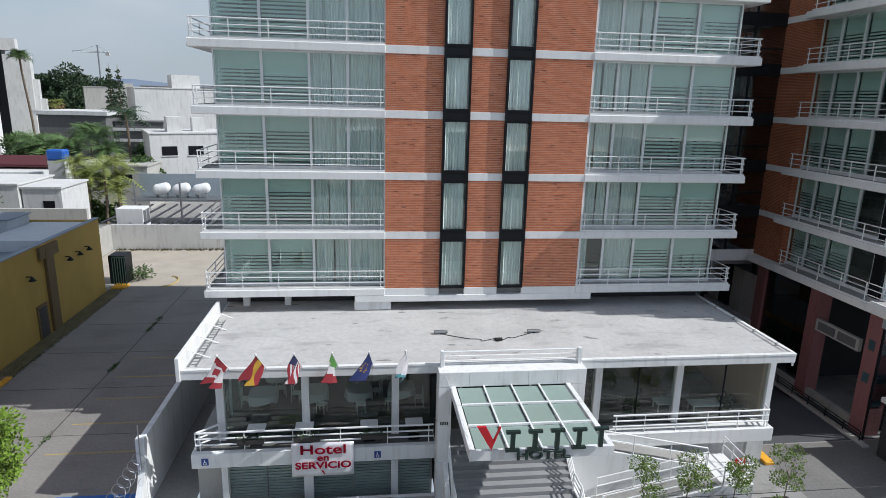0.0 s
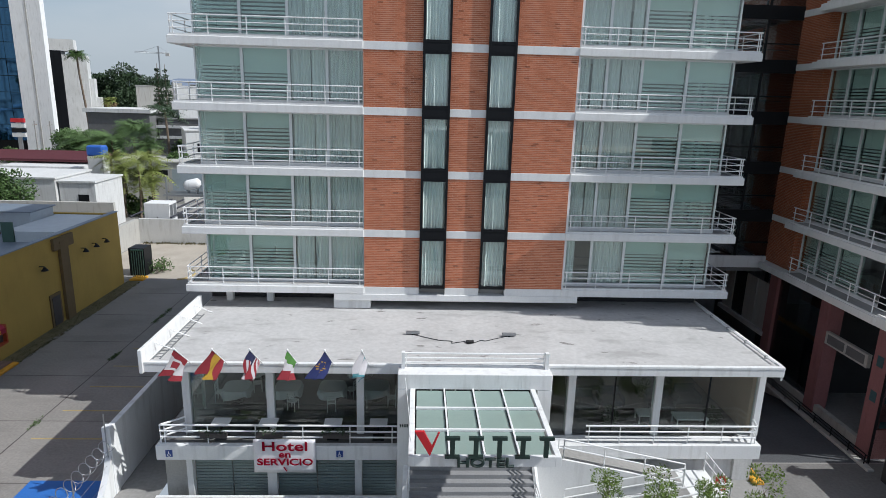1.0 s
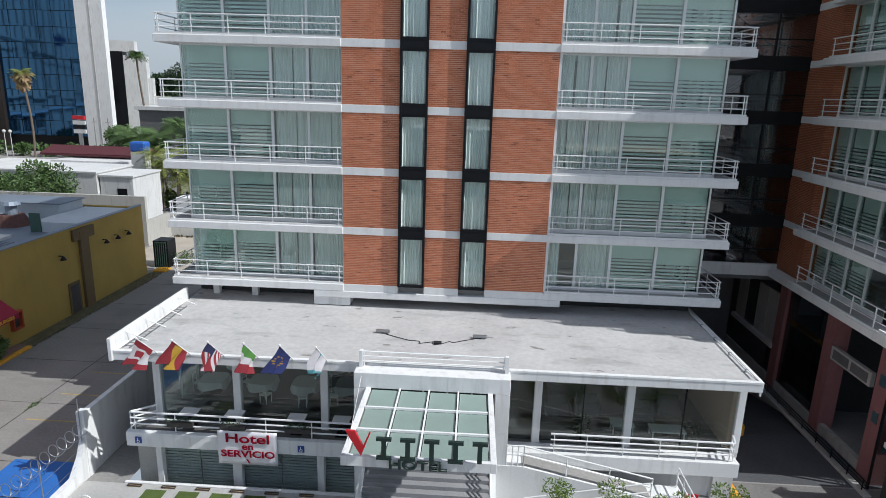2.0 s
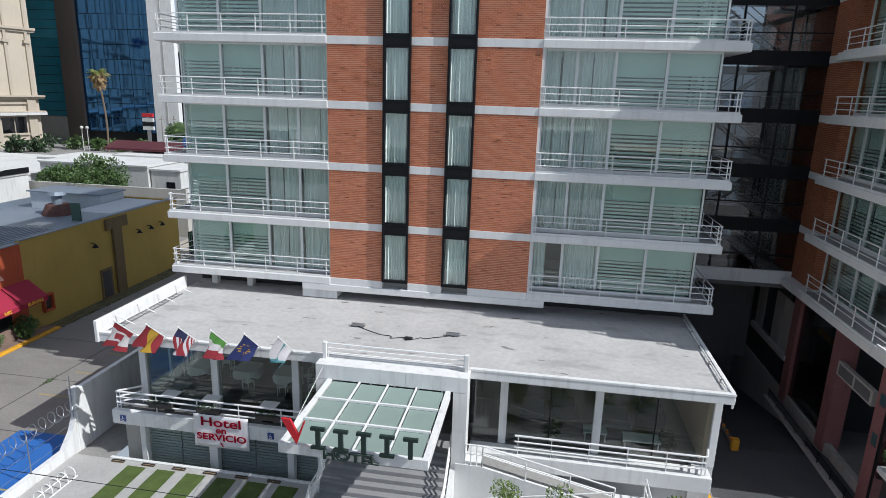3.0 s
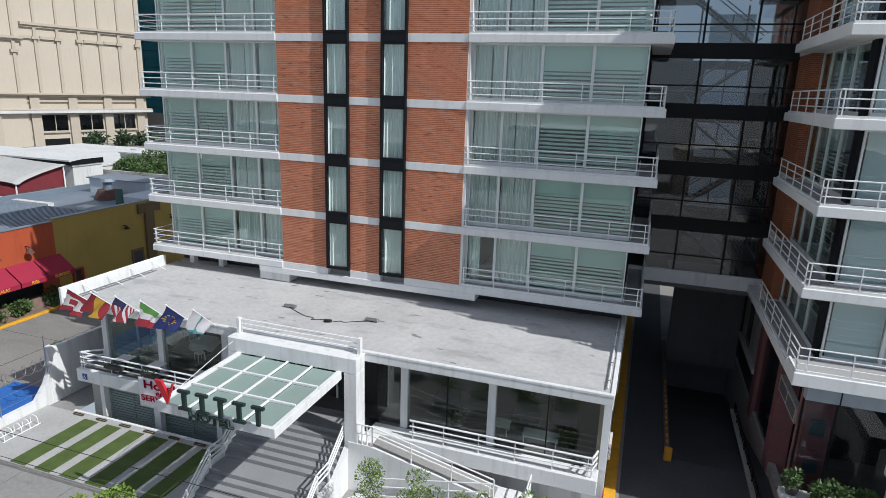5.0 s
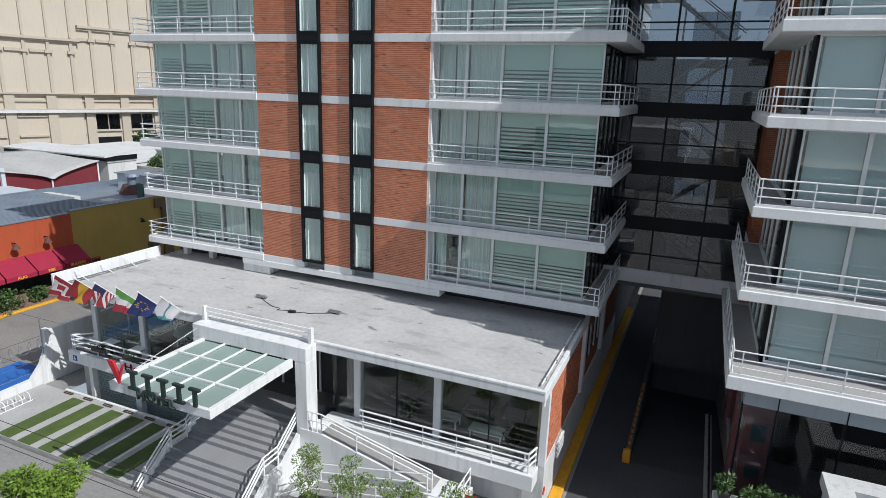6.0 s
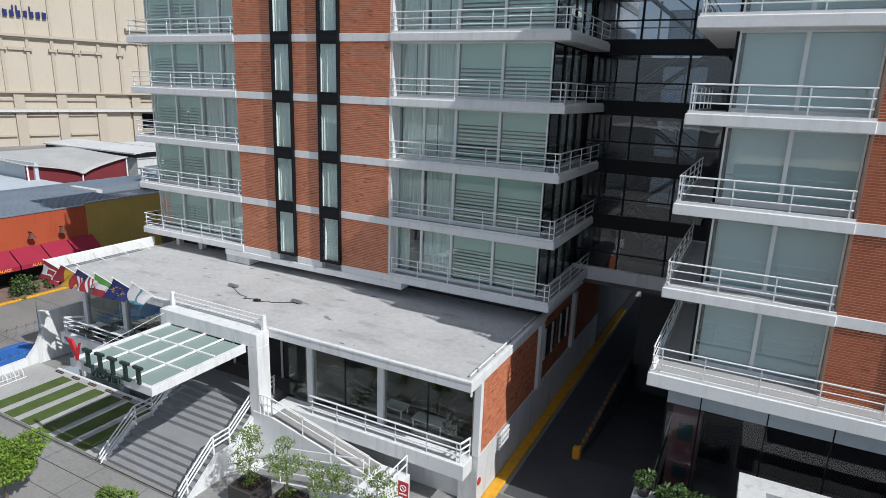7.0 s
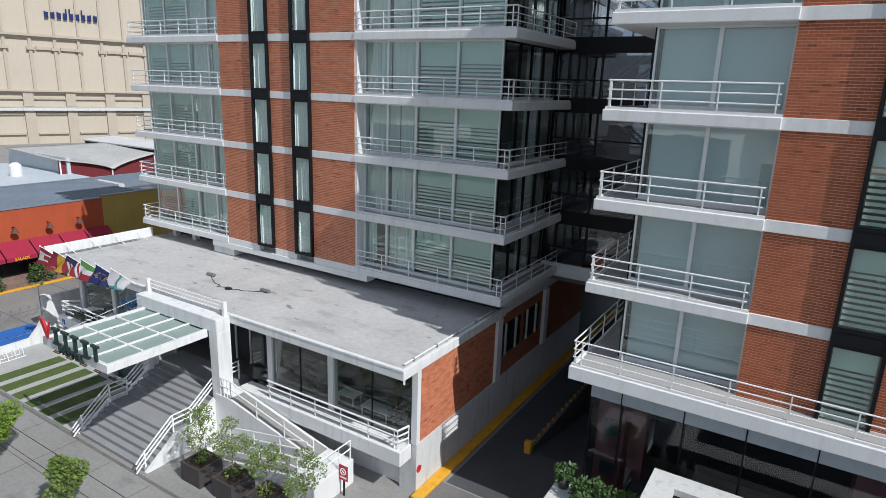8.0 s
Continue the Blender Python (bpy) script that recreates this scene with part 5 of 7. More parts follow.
F_RED, F_WHITE, F_YEL, F_BLUE, F_GREEN, F_TEAL, F_ROYAL = (cloth(c) for c in ((0.24, 0.022, 0.032), (0.52, 0.50, 0.52), (0.45, 0.27, 0.03), (0.022, 0.025, 0.075), (0.08, 0.22, 0.045), (0.08, 0.24, 0.27), (0.022, 0.032, 0.13)))
NU, NV = 20, 14


def pattern(kind, u, v):
    if kind == 0:
        if (u - 0.5) ** 2 + (v - 0.5) ** 2 < 0.03:
            return F_RED
        return F_RED if u < 0.27 or u > 0.73 else F_WHITE
    if kind == 1:
        return F_YEL if 0.25 < v < 0.75 else F_RED
    if kind == 2:
        if u < 0.42 and v < 0.55:
            return F_BLUE
        return F_RED if int(v * 13) % 2 == 0 else F_WHITE
    if kind == 3:
        return F_GREEN if u < 0.34 else (F_WHITE if u < 0.67 else F_RED)
    if kind == 4:
        a = math.atan2(v - 0.5, (u - 0.5) * 1.5)
        rr = math.hypot(v - 0.5, (u - 0.5) * 1.5)
        return F_YEL if abs(rr - 0.28) < 0.05 and math.sin(a * 12) > 0.3 else F_ROYAL
    return F_TEAL if 0.4 < v < 0.6 or u > 0.9 else F_WHITE


NAMES = ("red and white flag with a red centre", "red and yellow striped flag", "striped flag with a blue corner", "green, white and red flag", "deep blue flag with a gold ring", "white flag with a teal band")
for k in range(6):
    x = -5.5 + 1.42 * k
    flag = thing("flag", NAMES[k] + " on a white pole", "flag", "flags on the roof edge", at=(x, 23.12, 6.12))
    tip = Vector((-0.18, -1.05, 1.08))
    bm = bmesh.new()
    tube(bm, (0, 0.1, -0.05), tip, 0.026, 7)
    bmesh.ops.create_uvsphere(bm, u_segments=8, v_segments=6, radius=0.05, matrix=Matrix.Translation(tip))
    part("pole", bm, RAIL, flag)
    bm = bmesh.new()
    mats = [F_RED, F_WHITE, F_YEL, F_BLUE, F_GREEN, F_TEAL, F_ROYAL]
    g = []
    spread = (1.05, 0.75, 0.8, 1.05, 0.95, 0.6)[k]
    for j in range(NV + 1):
        v = j / NV
        row = []
        for i in range(NU + 1):
            u = i / NU
            p = tip * (0.97 - 0.8 * v)
            d = Vector(((-0.5 - 0.2 * math.sin(k * 1.7)) * spread, -0.05, -0.8))
            fold = (0.13 + 0.12 * (1 - spread)) * u * math.sin(v * 11 + k * 1.9 + u * 3.5)
            row.append(bm.verts.new(p + d * u * (0.95 + 0.2 * spread) + Vector((fold, 0.6 * fold, 0.06 * u * math.sin(v * 5 + k))) + Vector((0.28 * u * v, -0.3 * u * v, 0.38 * u * v - 0.15 * u * u))))
        g.append(row)
    for j in range(NV):
        for i in range(NU):
            fc = bm.faces.new((g[j][i], g[j][i + 1], g[j + 1][i + 1], g[j + 1][i]))
            fc.material_index = mats.index(pattern(k, (i + 0.5) / NU, (j + 0.5) / NV))
    c = part("cloth", bm, mats, flag, smooth=True)

ns = thing("no_parking_sign", "red and white parking sign on a black post", "sign", at=(16.55, 22.5, 0))
bpart("post", (-0.03, 0.03, -0.03, 0.03, 0, 1.0), BLACK, ns)
bpart("plate", (-0.24, 0.24, -0.05, -0.03, 0.75, 1.45), SIGNRED, ns)
bm = bmesh.new()
for i in range(12):
    t0, t1 = 2 * math.pi * i / 12, 2 * math.pi * (i + 1) / 12
    tube(bm, (0.14 * math.cos(t0), -0.06, 1.17 + 0.14 * math.sin(t0)), (0.14 * math.cos(t1), -0.06, 1.17 + 0.14 * math.sin(t1)), 0.018, 4)
tube(bm, (-0.1, -0.06, 1.27), (0.1, -0.06, 1.07), 0.018, 4)
box(bm, -0.18, 0.18, -0.062, -0.052, 0.86, 0.92)
part("ring", bm, RAIL, ns)
hy = thing("stop_disc", "red round sign disc on the white corner wall", "sign")
bm = bmesh.new()
tube(bm, (18.94, 24.5, 1.1), (18.97, 24.5, 1.1), 0.17, 12)
part("disc", bm, SIGNRED, hy)
vent = thing("wall_vent", "white louvred vent cover on the plinth", "vent")
for i in range(4):
    bpart("slat", (18.95, 19.06, 26.4, 27.5, 1.5 + 0.2 * i, 1.62 + 0.2 * i), WHITE, vent)

# ---- on the lobby roof ----
for (x, y) in ((3.35, 26.55), (7.8, 26.45)):
    fl = thing("flood_light", "small grey floodlight lying on the roof", "lamp", "roof lights", at=(x, y, 6.07))
    bpart("housing", (-0.32, 0.32, -0.08, 0.08, 0.05, 0.17), WIRE, fl, bevel=0.02)
    bpart("foot", (-0.05, 0.05, -0.05, 0.05, 0, 0.05), BLACK, fl)
cb = thing("loose_cable", "thin black cable looped across the roof", "cable")
bm = bmesh.new()
line = []
for i in range(70):
    f = i / 69
    q = (3.4 + 4.4 * f + 0.25 * math.sin(f * 40) * math.exp(-((f - 0.5) * 7) ** 2), 26.5 - 0.85 * math.sin(math.pi * f) + 0.22 * math.cos(f * 37) * math.exp(-((f - 0.55) * 6) ** 2), 6.09)
    line.append(q)
sweep(bm, line, 0.016, 5)
part("cable", bm, CABLE, cb)
bm = bmesh.new()
box(bm, 5.75, 6.1, 25.55, 25.75, 6.07, 6.17, 0.02)
part("cable_plug", bm, CABLE, cb)
for i in range(4):
    y = 24.3 + i * 1.55
    st = bmesh.new()
    tube(st, (-7.38, y, 6.5), (-6.55, y + 0.15, 6.08), 0.025, 6)
    part("parapet_strut", st, RAIL, lobby)
ld = thing("roof_ladder", "metal ladder lying along the parapet", "ladder")
for x in (-7.2, -6.9):
    bm = bmesh.new()
    tube(bm, (x, 23.6, 6.1), (x, 28.8, 6.1), 0.03, 6)
    part("side_rail", bm, WIRE, ld)
for i in range(16):
    bm = bmesh.new()
    tube(bm, (-7.2, 23.8 + i * 0.32, 6.1), (-6.9, 23.8 + i * 0.32, 6.1), 0.015, 5)
    part("rung", bm, WIRE, ld)
stay = thing("canopy_stay", "thin steel stay rod above the canopy", "stay rod")
for a, b in (((3.1, 22.5, 5.9), (3.4, 18.6, 5.45)),):
    bm = bmesh.new()
    tube(bm, a, b, 0.011, 6)
    part("rod", bm, RAIL, stay)


# ---- furniture behind the glass ----
def cloth_table(x, y, z, w, name, label, group):
    ob = thing(name, label, "table", group, at=(x, y, z))
    bm = bmesh.new()
    n = 24
    top = [bm.verts.new((w * math.copysign(abs(math.cos(a)) ** 0.5, math.cos(a)), w * math.copysign(abs(math.sin(a)) ** 0.5, math.sin(a)), 0.76)) for a in [2 * math.pi * (i + 0.5) / n for i in range(n)]]
    low = [bm.verts.new((v.co.x * (1.08 + 0.06 * (i % 2)), v.co.y * (1.08 + 0.06 * (i % 2)), 0.42 + 0.1 * math.sin(i * 1.05))) for i, v in enumerate(top)]
    bm.faces.new(top)
    for i in range(n):
        bm.faces.new((top[i], low[i], low[(i + 1) % n], top[(i + 1) % n]))
    part("tablecloth", bm, TABLETOP, ob)
    bm = bmesh.new()
    tube(bm, (0, 0, 0), (0, 0, 0.74), 0.05, 8)
    tube(bm, (0, 0, 0), (0, 0, 0.03), 0.3, 12)
    part("pedestal", bm, BLACK, ob)
    return ob


for x, y in ((-5.0, 27.2), (-2.6, 27.3), (-0.5, 27.3), (1.6, 27.4), (-4.6, 29.6), (0.6, 29.6)):
    cloth_table(x, y, FL + 0.02, 0.62, "dining_table", "round dining table under a white cloth", "dining tables")
for x, y in ((-4.75, 23.98), (-2.75, 23.98), (0.0, 23.98), (1.95, 23.98)):
    st = thing("terrace_table", "small square table with a white top on the terrace", "table", "terrace tables", at=(x, y, FL))
    bpart("tabletop", (-0.38, 0.38, -0.34, 0.34, 0.71, 0.75), TABLETOP, st, bevel=0.01)
    bpart("column", (-0.04, 0.04, -0.04, 0.04, 0.03, 0.71), BLACK, st)
    bpart("foot", (-0.25, 0.25, -0.25, 0.25, 0, 0.03), BLACK, st)


def chair(at, turn):
    ob = thing("dining_chair", "white dining chair with an open slatted back", "chair", "dining chairs", at=at)
    ob.rotation_euler = (0, 0, radians(turn))
    bpart("seat", (-0.21, 0.21, -0.21, 0.21, 0.43, 0.47), RAIL, ob)
    for x in (-0.2, 0.17):
        for y in (-0.2, 0.17):
            bpart("leg", (x, x + 0.035, y, y + 0.035, 0, 0.43 if y < 0 else 0.95), RAIL, ob)
    for z in (0.62, 0.76, 0.9):
        bpart("back_slat", (-0.17, 0.17, 0.18, 0.2, z, z + 0.05), RAIL, ob)
    return ob


c0 = chair((-2.2, 26.4, FL + 0.02), 160)
for x, y, a in ((-5.8, 27.2, 90), (-0.4, 26.3, 190), (1.0, 26.6, 200), (2.4, 26.8, 270), (-3.5, 27.6, 80), (0.4, 27.6, 250), (-4.3, 28.2, 20)):
    copy_thing(c0, pose(x, y, FL + 0.02, 0, 0, a))
for i, x in enumerate((-4.9, -2.6, 0.2)):
    tr = thing("trough_planter", "narrow dark trough of plants on the terrace rail", "planter", "terrace troughs", at=(x, 23.42, FL + 0.35))
    bpart("trough", (-0.55, 0.55, -0.1, 0.1, 0, 0.2), PLANTER, tr)
    cl = [(-0.45 + 0.15 * j, 0, 0.24, 0.12) for j in range(7)]
    f = new("plants", leaf_mesh("plants", cl, 150, 0.09, 20 + i, LEAFDARK))
    f.parent = tr
GREYSEAT = mat("grey_upholstery", (0.09, 0.1, 0.12), 0.9, var=0.2)
for i, (x, y, w) in enumerate(((11.6, 26.6, 1.0), (13.0, 26.9, 1.0), (15.3, 26.6, 1.1), (16.9, 27.2, 1.0), (12.2, 28.6, 1.6), (15.8, 28.8, 1.6))):
    so = thing("lounge_chair", "dark upholstered lounge chair inside the lobby", "chair", "lobby chairs", at=(x, y, FL + 0.02))
    bpart("seat", (-w / 2, w / 2, -0.4, 0.4, 0.15, 0.45), GREYSEAT, so, bevel=0.04)
    bpart("backrest", (-w / 2, w / 2, 0.28, 0.45, 0.45, 0.9), GREYSEAT, so, bevel=0.04)
    for sx in (-w / 2 - 0.12, w / 2):
        bpart("armrest", (sx, sx + 0.12, -0.4, 0.4, 0.15, 0.62), GREYSEAT, so, bevel=0.03)
for x, y, w in ((16.2, 25.2, 0.75), (14.3, 25.5, 0.5)):
    lt = thing("low_table", "low white coffee table near the glass", "table", "lobby tables", at=(x, y, FL + 0.02))
    bpart("top", (-w, w, -0.35, 0.35, 0.4, 0.46), TABLETOP, lt)
    for sx in (-w + 0.05, w - 0.1):
        for sy in (-0.3, 0.25):
            bpart("leg", (sx, sx + 0.05, sy, sy + 0.05, 0, 0.4), RAIL, lt)
for i, (x, y) in enumerate(((12.4, 25.3), (17.3, 25.3), (15.0, 27.9))):
    bush("potted_plant", "leafy potted plant inside the lobby", (x, y, FL + 0.02), (0.35, 0.35, 0.5), 260, 0.2, LEAFDARK, 90 + i, "plant", "lobby plants")
# door leaf standing half open in the entrance
ed = thing("entrance_door", "white framed glass entrance door", "door")
for xa in (4.2, 5.3, 6.4, 7.5):
    bpart("door_frame", (xa, xa + 0.07, 25.5, 25.58, FL, 4.9), RAIL, ed)
bpart("door_head", (4.2, 7.57, 25.5, 25.58, 4.9, 5.0), RAIL, ed)

# overhead cables along the pavement
for i, (y, z, sag) in enumerate(((12.0, 8.3, 0.7), (12.2, 7.3, 0.7))):
    bm = bmesh.new()
    sweep(bm, [(-40 + 102 * j / 40, y, z - sag * 4 * j / 40 * (1 - j / 40)) for j in range(41)], 0.009, 5)
    tagged(part("overhead_cable", bm, CABLE), "black overhead cable strung along the street", "cable", "overhead cables")
for x, y in ((-40, 12.2), (62, 12.2), (-81, 140), (-78, 140.5)):
    po = thing("utility_pole", "grey concrete utility pole with a cross-arm", "pole", "utility poles", at=(x, y, 0))
    bm = bmesh.new()
    tube(bm, (0, 0, 0), (0, 0, 9.2), 0.16, 10, 0.11)
    part("shaft", bm, CONCRETE, po)
    bpart("cross_arm", (-0.05, 0.05, -0.9, 0.9, 8.3, 8.4), BARK, po)

# paint and joints on the streets
bm = bmesh.new()
box(bm, -15.83, -15.77, 24, 67, 0.0, 0.008)
for i in range(9):
    box(bm, -20.9, -9.8, 24 + 5.2 * i, 24.04 + 5.2 * i, 0.0, 0.008)
setting("street_joint", bm, PLANTER, "dark cracked joints in the side street", "joint")
bm = bmesh.new()
for i in range(3):
    box(bm, -13.0, -9.6, 14.4 + 2.8 * i, 14.5 + 2.8 * i, 0.008, 0.013)
setting("bay_line", bm, FADED, "faded yellow lines dividing the blue bay", "road marking")
for i in range(5):
    bm = bmesh.new()
    box(bm, -15.2, -10.9, 27.5 + 2.75 * i, 27.6 + 2.75 * i, 0.005, 0.01)
    tagged(part("street_line", bm, FADED), "faded yellow bay line on the street", "road marking", "street lines", "structure")
bm = bmesh.new()
for a in range(8):
    t0, t1 = math.pi * a / 8, math.pi * (a + 1) / 8
    tube(bm, (-18.2 + 0.9 * math.sin(t0), 55.5 + 1.6 * math.cos(t0), 0.01), (-18.2 + 0.9 * math.sin(t1), 55.5 + 1.6 * math.cos(t1), 0.01), 0.12, 4)
setting("street_arrow", bm, FADED, "curved yellow mark painted on the street", "road marking")
# ---- restaurant across the side street ----
deli = thing("corner_restaurant", "ochre and orange restaurant with a grey metal roof", "building")
bpart("side_wall", (-22.6, -22.3, 34.9, 52.7, 0, 6.42), OCHRE, deli)
for dims in ((-22.3, -22.02, 36.0, 36.1, 1.06, 2.28), (-22.3, -22.02, 36.78, 36.88, 1.06, 2.28), (-22.3, -22.02, 36.1, 36.78, 2.18, 2.28), (-22.3, -22.02, 36.1, 36.78, 1.06, 1.16)):
    bpart("wall_box_frame", dims, REDWALL, deli)
bpart("wall_box_back", (-22.3, -22.26, 36.1, 36.78, 1.16, 2.18), PLANTER, deli)
bpart("front_wall", (-22.6, -22.3, 18.0, 34.9, 0, 6.25), REDWALL, deli)
bpart("rear_wall", (-36.3, -22.6, 52.4, 52.7, 0, 6.3), OCHRE, deli)
bpart("coping", (-22.66, -22.24, 34.9, 52.75, 6.42, 6.48), METALROOF, deli)
bpart("coping", (-22.66, -22.24, 18.0, 34.9, 6.25, 6.31), METALROOF, deli)
bpart("pilaster", (-22.3, -22.08, 43.6, 44.6, 0, 6.0), OCHREDARK, deli)
bpart("pilaster_head", (-22.3, -22.1, 42.9, 45.4, 5.4, 6.25), OCHREDARK, deli)
bm = bmesh.new()
x = -36.2
while x < -22.7:
    box(bm, x, x + 0.16, 18, 40.9, 5.72, 5.77)
    x += 0.42
part("roof_ribs", bm, METALROOF, deli)
bpart("roof", (-36.3, -22.6, 18, 41, 5.6, 5.72), METALROOF, deli)
bpart("rear_roof", (-36.3, -22.6, 41, 52.4, 5.3, 5.4), METALROOF, deli)
bpart("roof_box", (-34.5, -27.4, 49.2, 52.3, 5.4, 6.9), BLUEWHITE, deli)
bpart("roof_box_cap", (-34.7, -27.2, 49.0, 52.4, 6.9, 7.0), METALROOF, deli)
bpart("roof_duct", (-35.5, -31, 41.6, 42.2, 5.4, 5.75), OFFWHITE, deli)
bpart("roof_hatch", (-28.6, -27.2, 42.2, 43.4, 5.4, 5.62), OFFWHITE, deli)
bpart("roof_box", (-27.2, -22.7, 45.5, 52.3, 5.4, 6.2), BLUEWHITE, deli)
bpart("stair_door", (-27.25, -26.4, 45.4, 45.5, 5.4, 6.9), GATEGREEN, deli)
ch = thing("roof_ventilator", "rusty kitchen ventilator with a round cowl", "ventilator", at=(-30.2, 47.4, 5.4))
RUST = mat("rusty_brown", (0.11, 0.05, 0.04), 0.8, var=0.3, scale=4)
bm = bmesh.new()
tube(bm, (0, 0, 0), (0, 0, 0.9), 1.3, 14, 0.9)
part("base", bm, RUST, ch)
bm = bmesh.new()
tube(bm, (0, 0, 0.9), (0, 0, 1.7), 0.42, 12)
part("duct", bm, METALROOF, ch)
bm = bmesh.new()
tube(bm, (0, 0, 1.7), (0, 0, 2.0), 0.75, 12, 0.6)
part("cowl", bm, METALROOF, ch)
bpart("west_wall", (-36.6, -36.3, 18, 52.7, 0, 5.9), METALROOF, deli)
door = bpart("side_door", (-22.3, -22.22, 41.9, 43.2, 0.0, 2.4), OCHREDARK, deli)
bpart("door_leaf", (-22.22, -22.19, 42.1, 43.0, 0.1, 2.2), PLANTER, deli)
for y in (41.3, 46.6, 48.2, 49.8):
    l = thing("wall_lamp", "dark wall lamp on a bracket", "lamp", "restaurant lamps", at=(-22.3, y, 4.6))
    bpart("bracket", (0, 0.35, -0.03, 0.03, 0.1, 0.16), BLACK, l)
    bm = bmesh.new()
    tube(bm, (0.35, 0, -0.15), (0.35, 0, 0.1), 0.24, 10, 0.06)
    part("shade", bm, BLACK, l)
for y in (27.6, 30.2, 32.6):
    l = thing("wall_lamp", "dark barn lamp on the orange wall", "lamp", "restaurant lamps", at=(-22.3, y, 4.6))
    bpart("bracket", (0, 0.4, -0.03, 0.03, 0.25, 0.31), BLACK, l)
    bm = bmesh.new()
    tube(bm, (0.4, 0, -0.15), (0.4, 0, 0.22), 0.3, 10, 0.08)
    part("shade", bm, RUST, l)
for i, (ya, yb, word) in enumerate(((33.0, 35.2, "BURGERS"), (30.9, 33.0, "RIBS"), (28.6, 30.9, "ALAS"), (26.3, 28.6, "SALADS"), (23.6, 26.3, "SANDWICHES"))):
    aw = thing("awning", "crimson canvas awning with yellow lettering", "awning", "restaurant awnings")
    bm = bmesh.new()
    prism(bm, ((-22.28, 3.75), (-20.9, 2.75), (-20.9, 2.42), (-20.93, 2.42), (-20.93, 2.73), (-22.28, 3.7)), "y", ya + 0.05, yb - 0.05)
    part("canvas", bm, AWNING, aw)
    words("lettering", word, 0.3 if len(word) < 8 else 0.24, pose(-20.885, (ya + yb) / 2, 2.58, 90, 0, 90), YELLOWPAINT, aw, "", 0.004, 0.01)
    bm = bmesh.new()
    tube(bm, (-22.25, ya + 0.06, 2.5), (-20.95, ya + 0.06, 2.5), 0.025, 5)
    part("arm", bm, BLACK, aw)
STONE = mat("rough_stone", (0.22, 0.15, 0.12), 0.9, var=0.4, scale=3, bump=0.5)
bm = bmesh.new()
box(bm, -22.3, -22.15, 18, 35.0, 0, 0.9)
part("stone_base", bm, STONE, deli)
bpart("shop_window", (-22.3, -22.25, 23, 33.5, 0.95, 2.4), BLACK, deli)
bm = bmesh.new()
box(bm, -22.1, -21.35, 18, 36, 0, 0.2)
setting("planting_strip", bm, STONE, "raised planting strip with dry stones", "planting bed")
bm = bmesh.new()
prism(bm, ((-22.3, 36.0), (-21.15, 36.0), (-21.3, 40), (-21.0, 46), (-21.25, 53.4), (-22.3, 53.4)), "z", 0.0, 0.03)
setting("verge", bm, mat("dry_verge", (0.13, 0.115, 0.06), 0.95, var=0.4, scale=1.2, fine=20, bump=0.5), "dry earth verge along the ochre wall", "verge")
bm = bmesh.new()
for i in range(2600):
    yy = 36 + 17 * rng.random()
    xx = -22.2 + 1.2 * rng.random()
    hh = 0.02 + 0.07 * rng.random() ** 2
    a = bm.verts.new((xx - 0.05, yy, 0.005))
    b = bm.verts.new((xx + 0.05, yy + 0.05, 0.005))
    c = bm.verts.new((xx + 0.1 * rng.uniform(-1, 1), yy + 0.1 * rng.uniform(-1, 1), hh))
    bm.faces.new((a, b, c))
tagged(part("verge_grass", bm, mat("dry_grass_blades", (0.10, 0.105, 0.04), 0.9, var=0.4, bump=0)), "rough dry grass along the ochre wall", "grass", kind="stuff")
for i, (x, y, r) in enumerate(((-21.7, 34.0, 0.9), (-21.7, 29.0, 1.2), (-21.7, 25.4, 1.0), (-21.9, 31.5, 0.8))):
    bush("shrub", "rounded bright green shrub by the restaurant", (x, y, 0.2), (r * 0.7, r, r * 0.9), 700, 0.2, LEAF, 110 + i, "shrub", "restaurant shrubs")
gate = thing("green_gate", "green metal mesh gate beside a dark shed", "gate", at=(-22.2, 54.2, 0))
for i in range(6):
    bpart("bar", (0.2 * i, 0.2 * i + 0.05, -0.03, 0.03, 0.1, 2.6), GATEGREEN, gate)
bpart("top_bar", (0, 1.1, -0.04, 0.04, 2.6, 2.7), GATEGREEN, gate)
bpart("shed", (-0.6, 0.8, 0.8, 2.4, 0, 2.6), BLACK, gate)
bush("shrub", "small shrub at the gate", (-20.6, 56.5, 0), (1.0, 1.2, 0.9), 500, 0.2, LEAF, 131, "shrub", "gate shrubs")

# ---- weeds in the street cracks ----
bm = bmesh.new()
for i in range(380):
    yy = rng.choice((29.0, 37.0, 37.4, 43.5, 44.6, 46.0)) + rng.gauss(0, 0.3)
    xx, h, a = -15.8 + rng.gauss(0, 0.09), rng.uniform(0.04, 0.12), rng.uniform(0, 3.14)
    dx, dy = 0.04 * math.cos(a), 0.04 * math.sin(a)
    bm.faces.new([bm.verts.new(v) for v in ((xx - dx, yy - dy, 0.005), (xx + dx, yy + dy, 0.005), (xx + rng.uniform(-0.1, 0.1), yy + rng.uniform(-0.1, 0.1), h))])
tagged(part("crack_weeds", bm, LEAF), "tufts of weeds in the street joint", "weeds", kind="stuff")
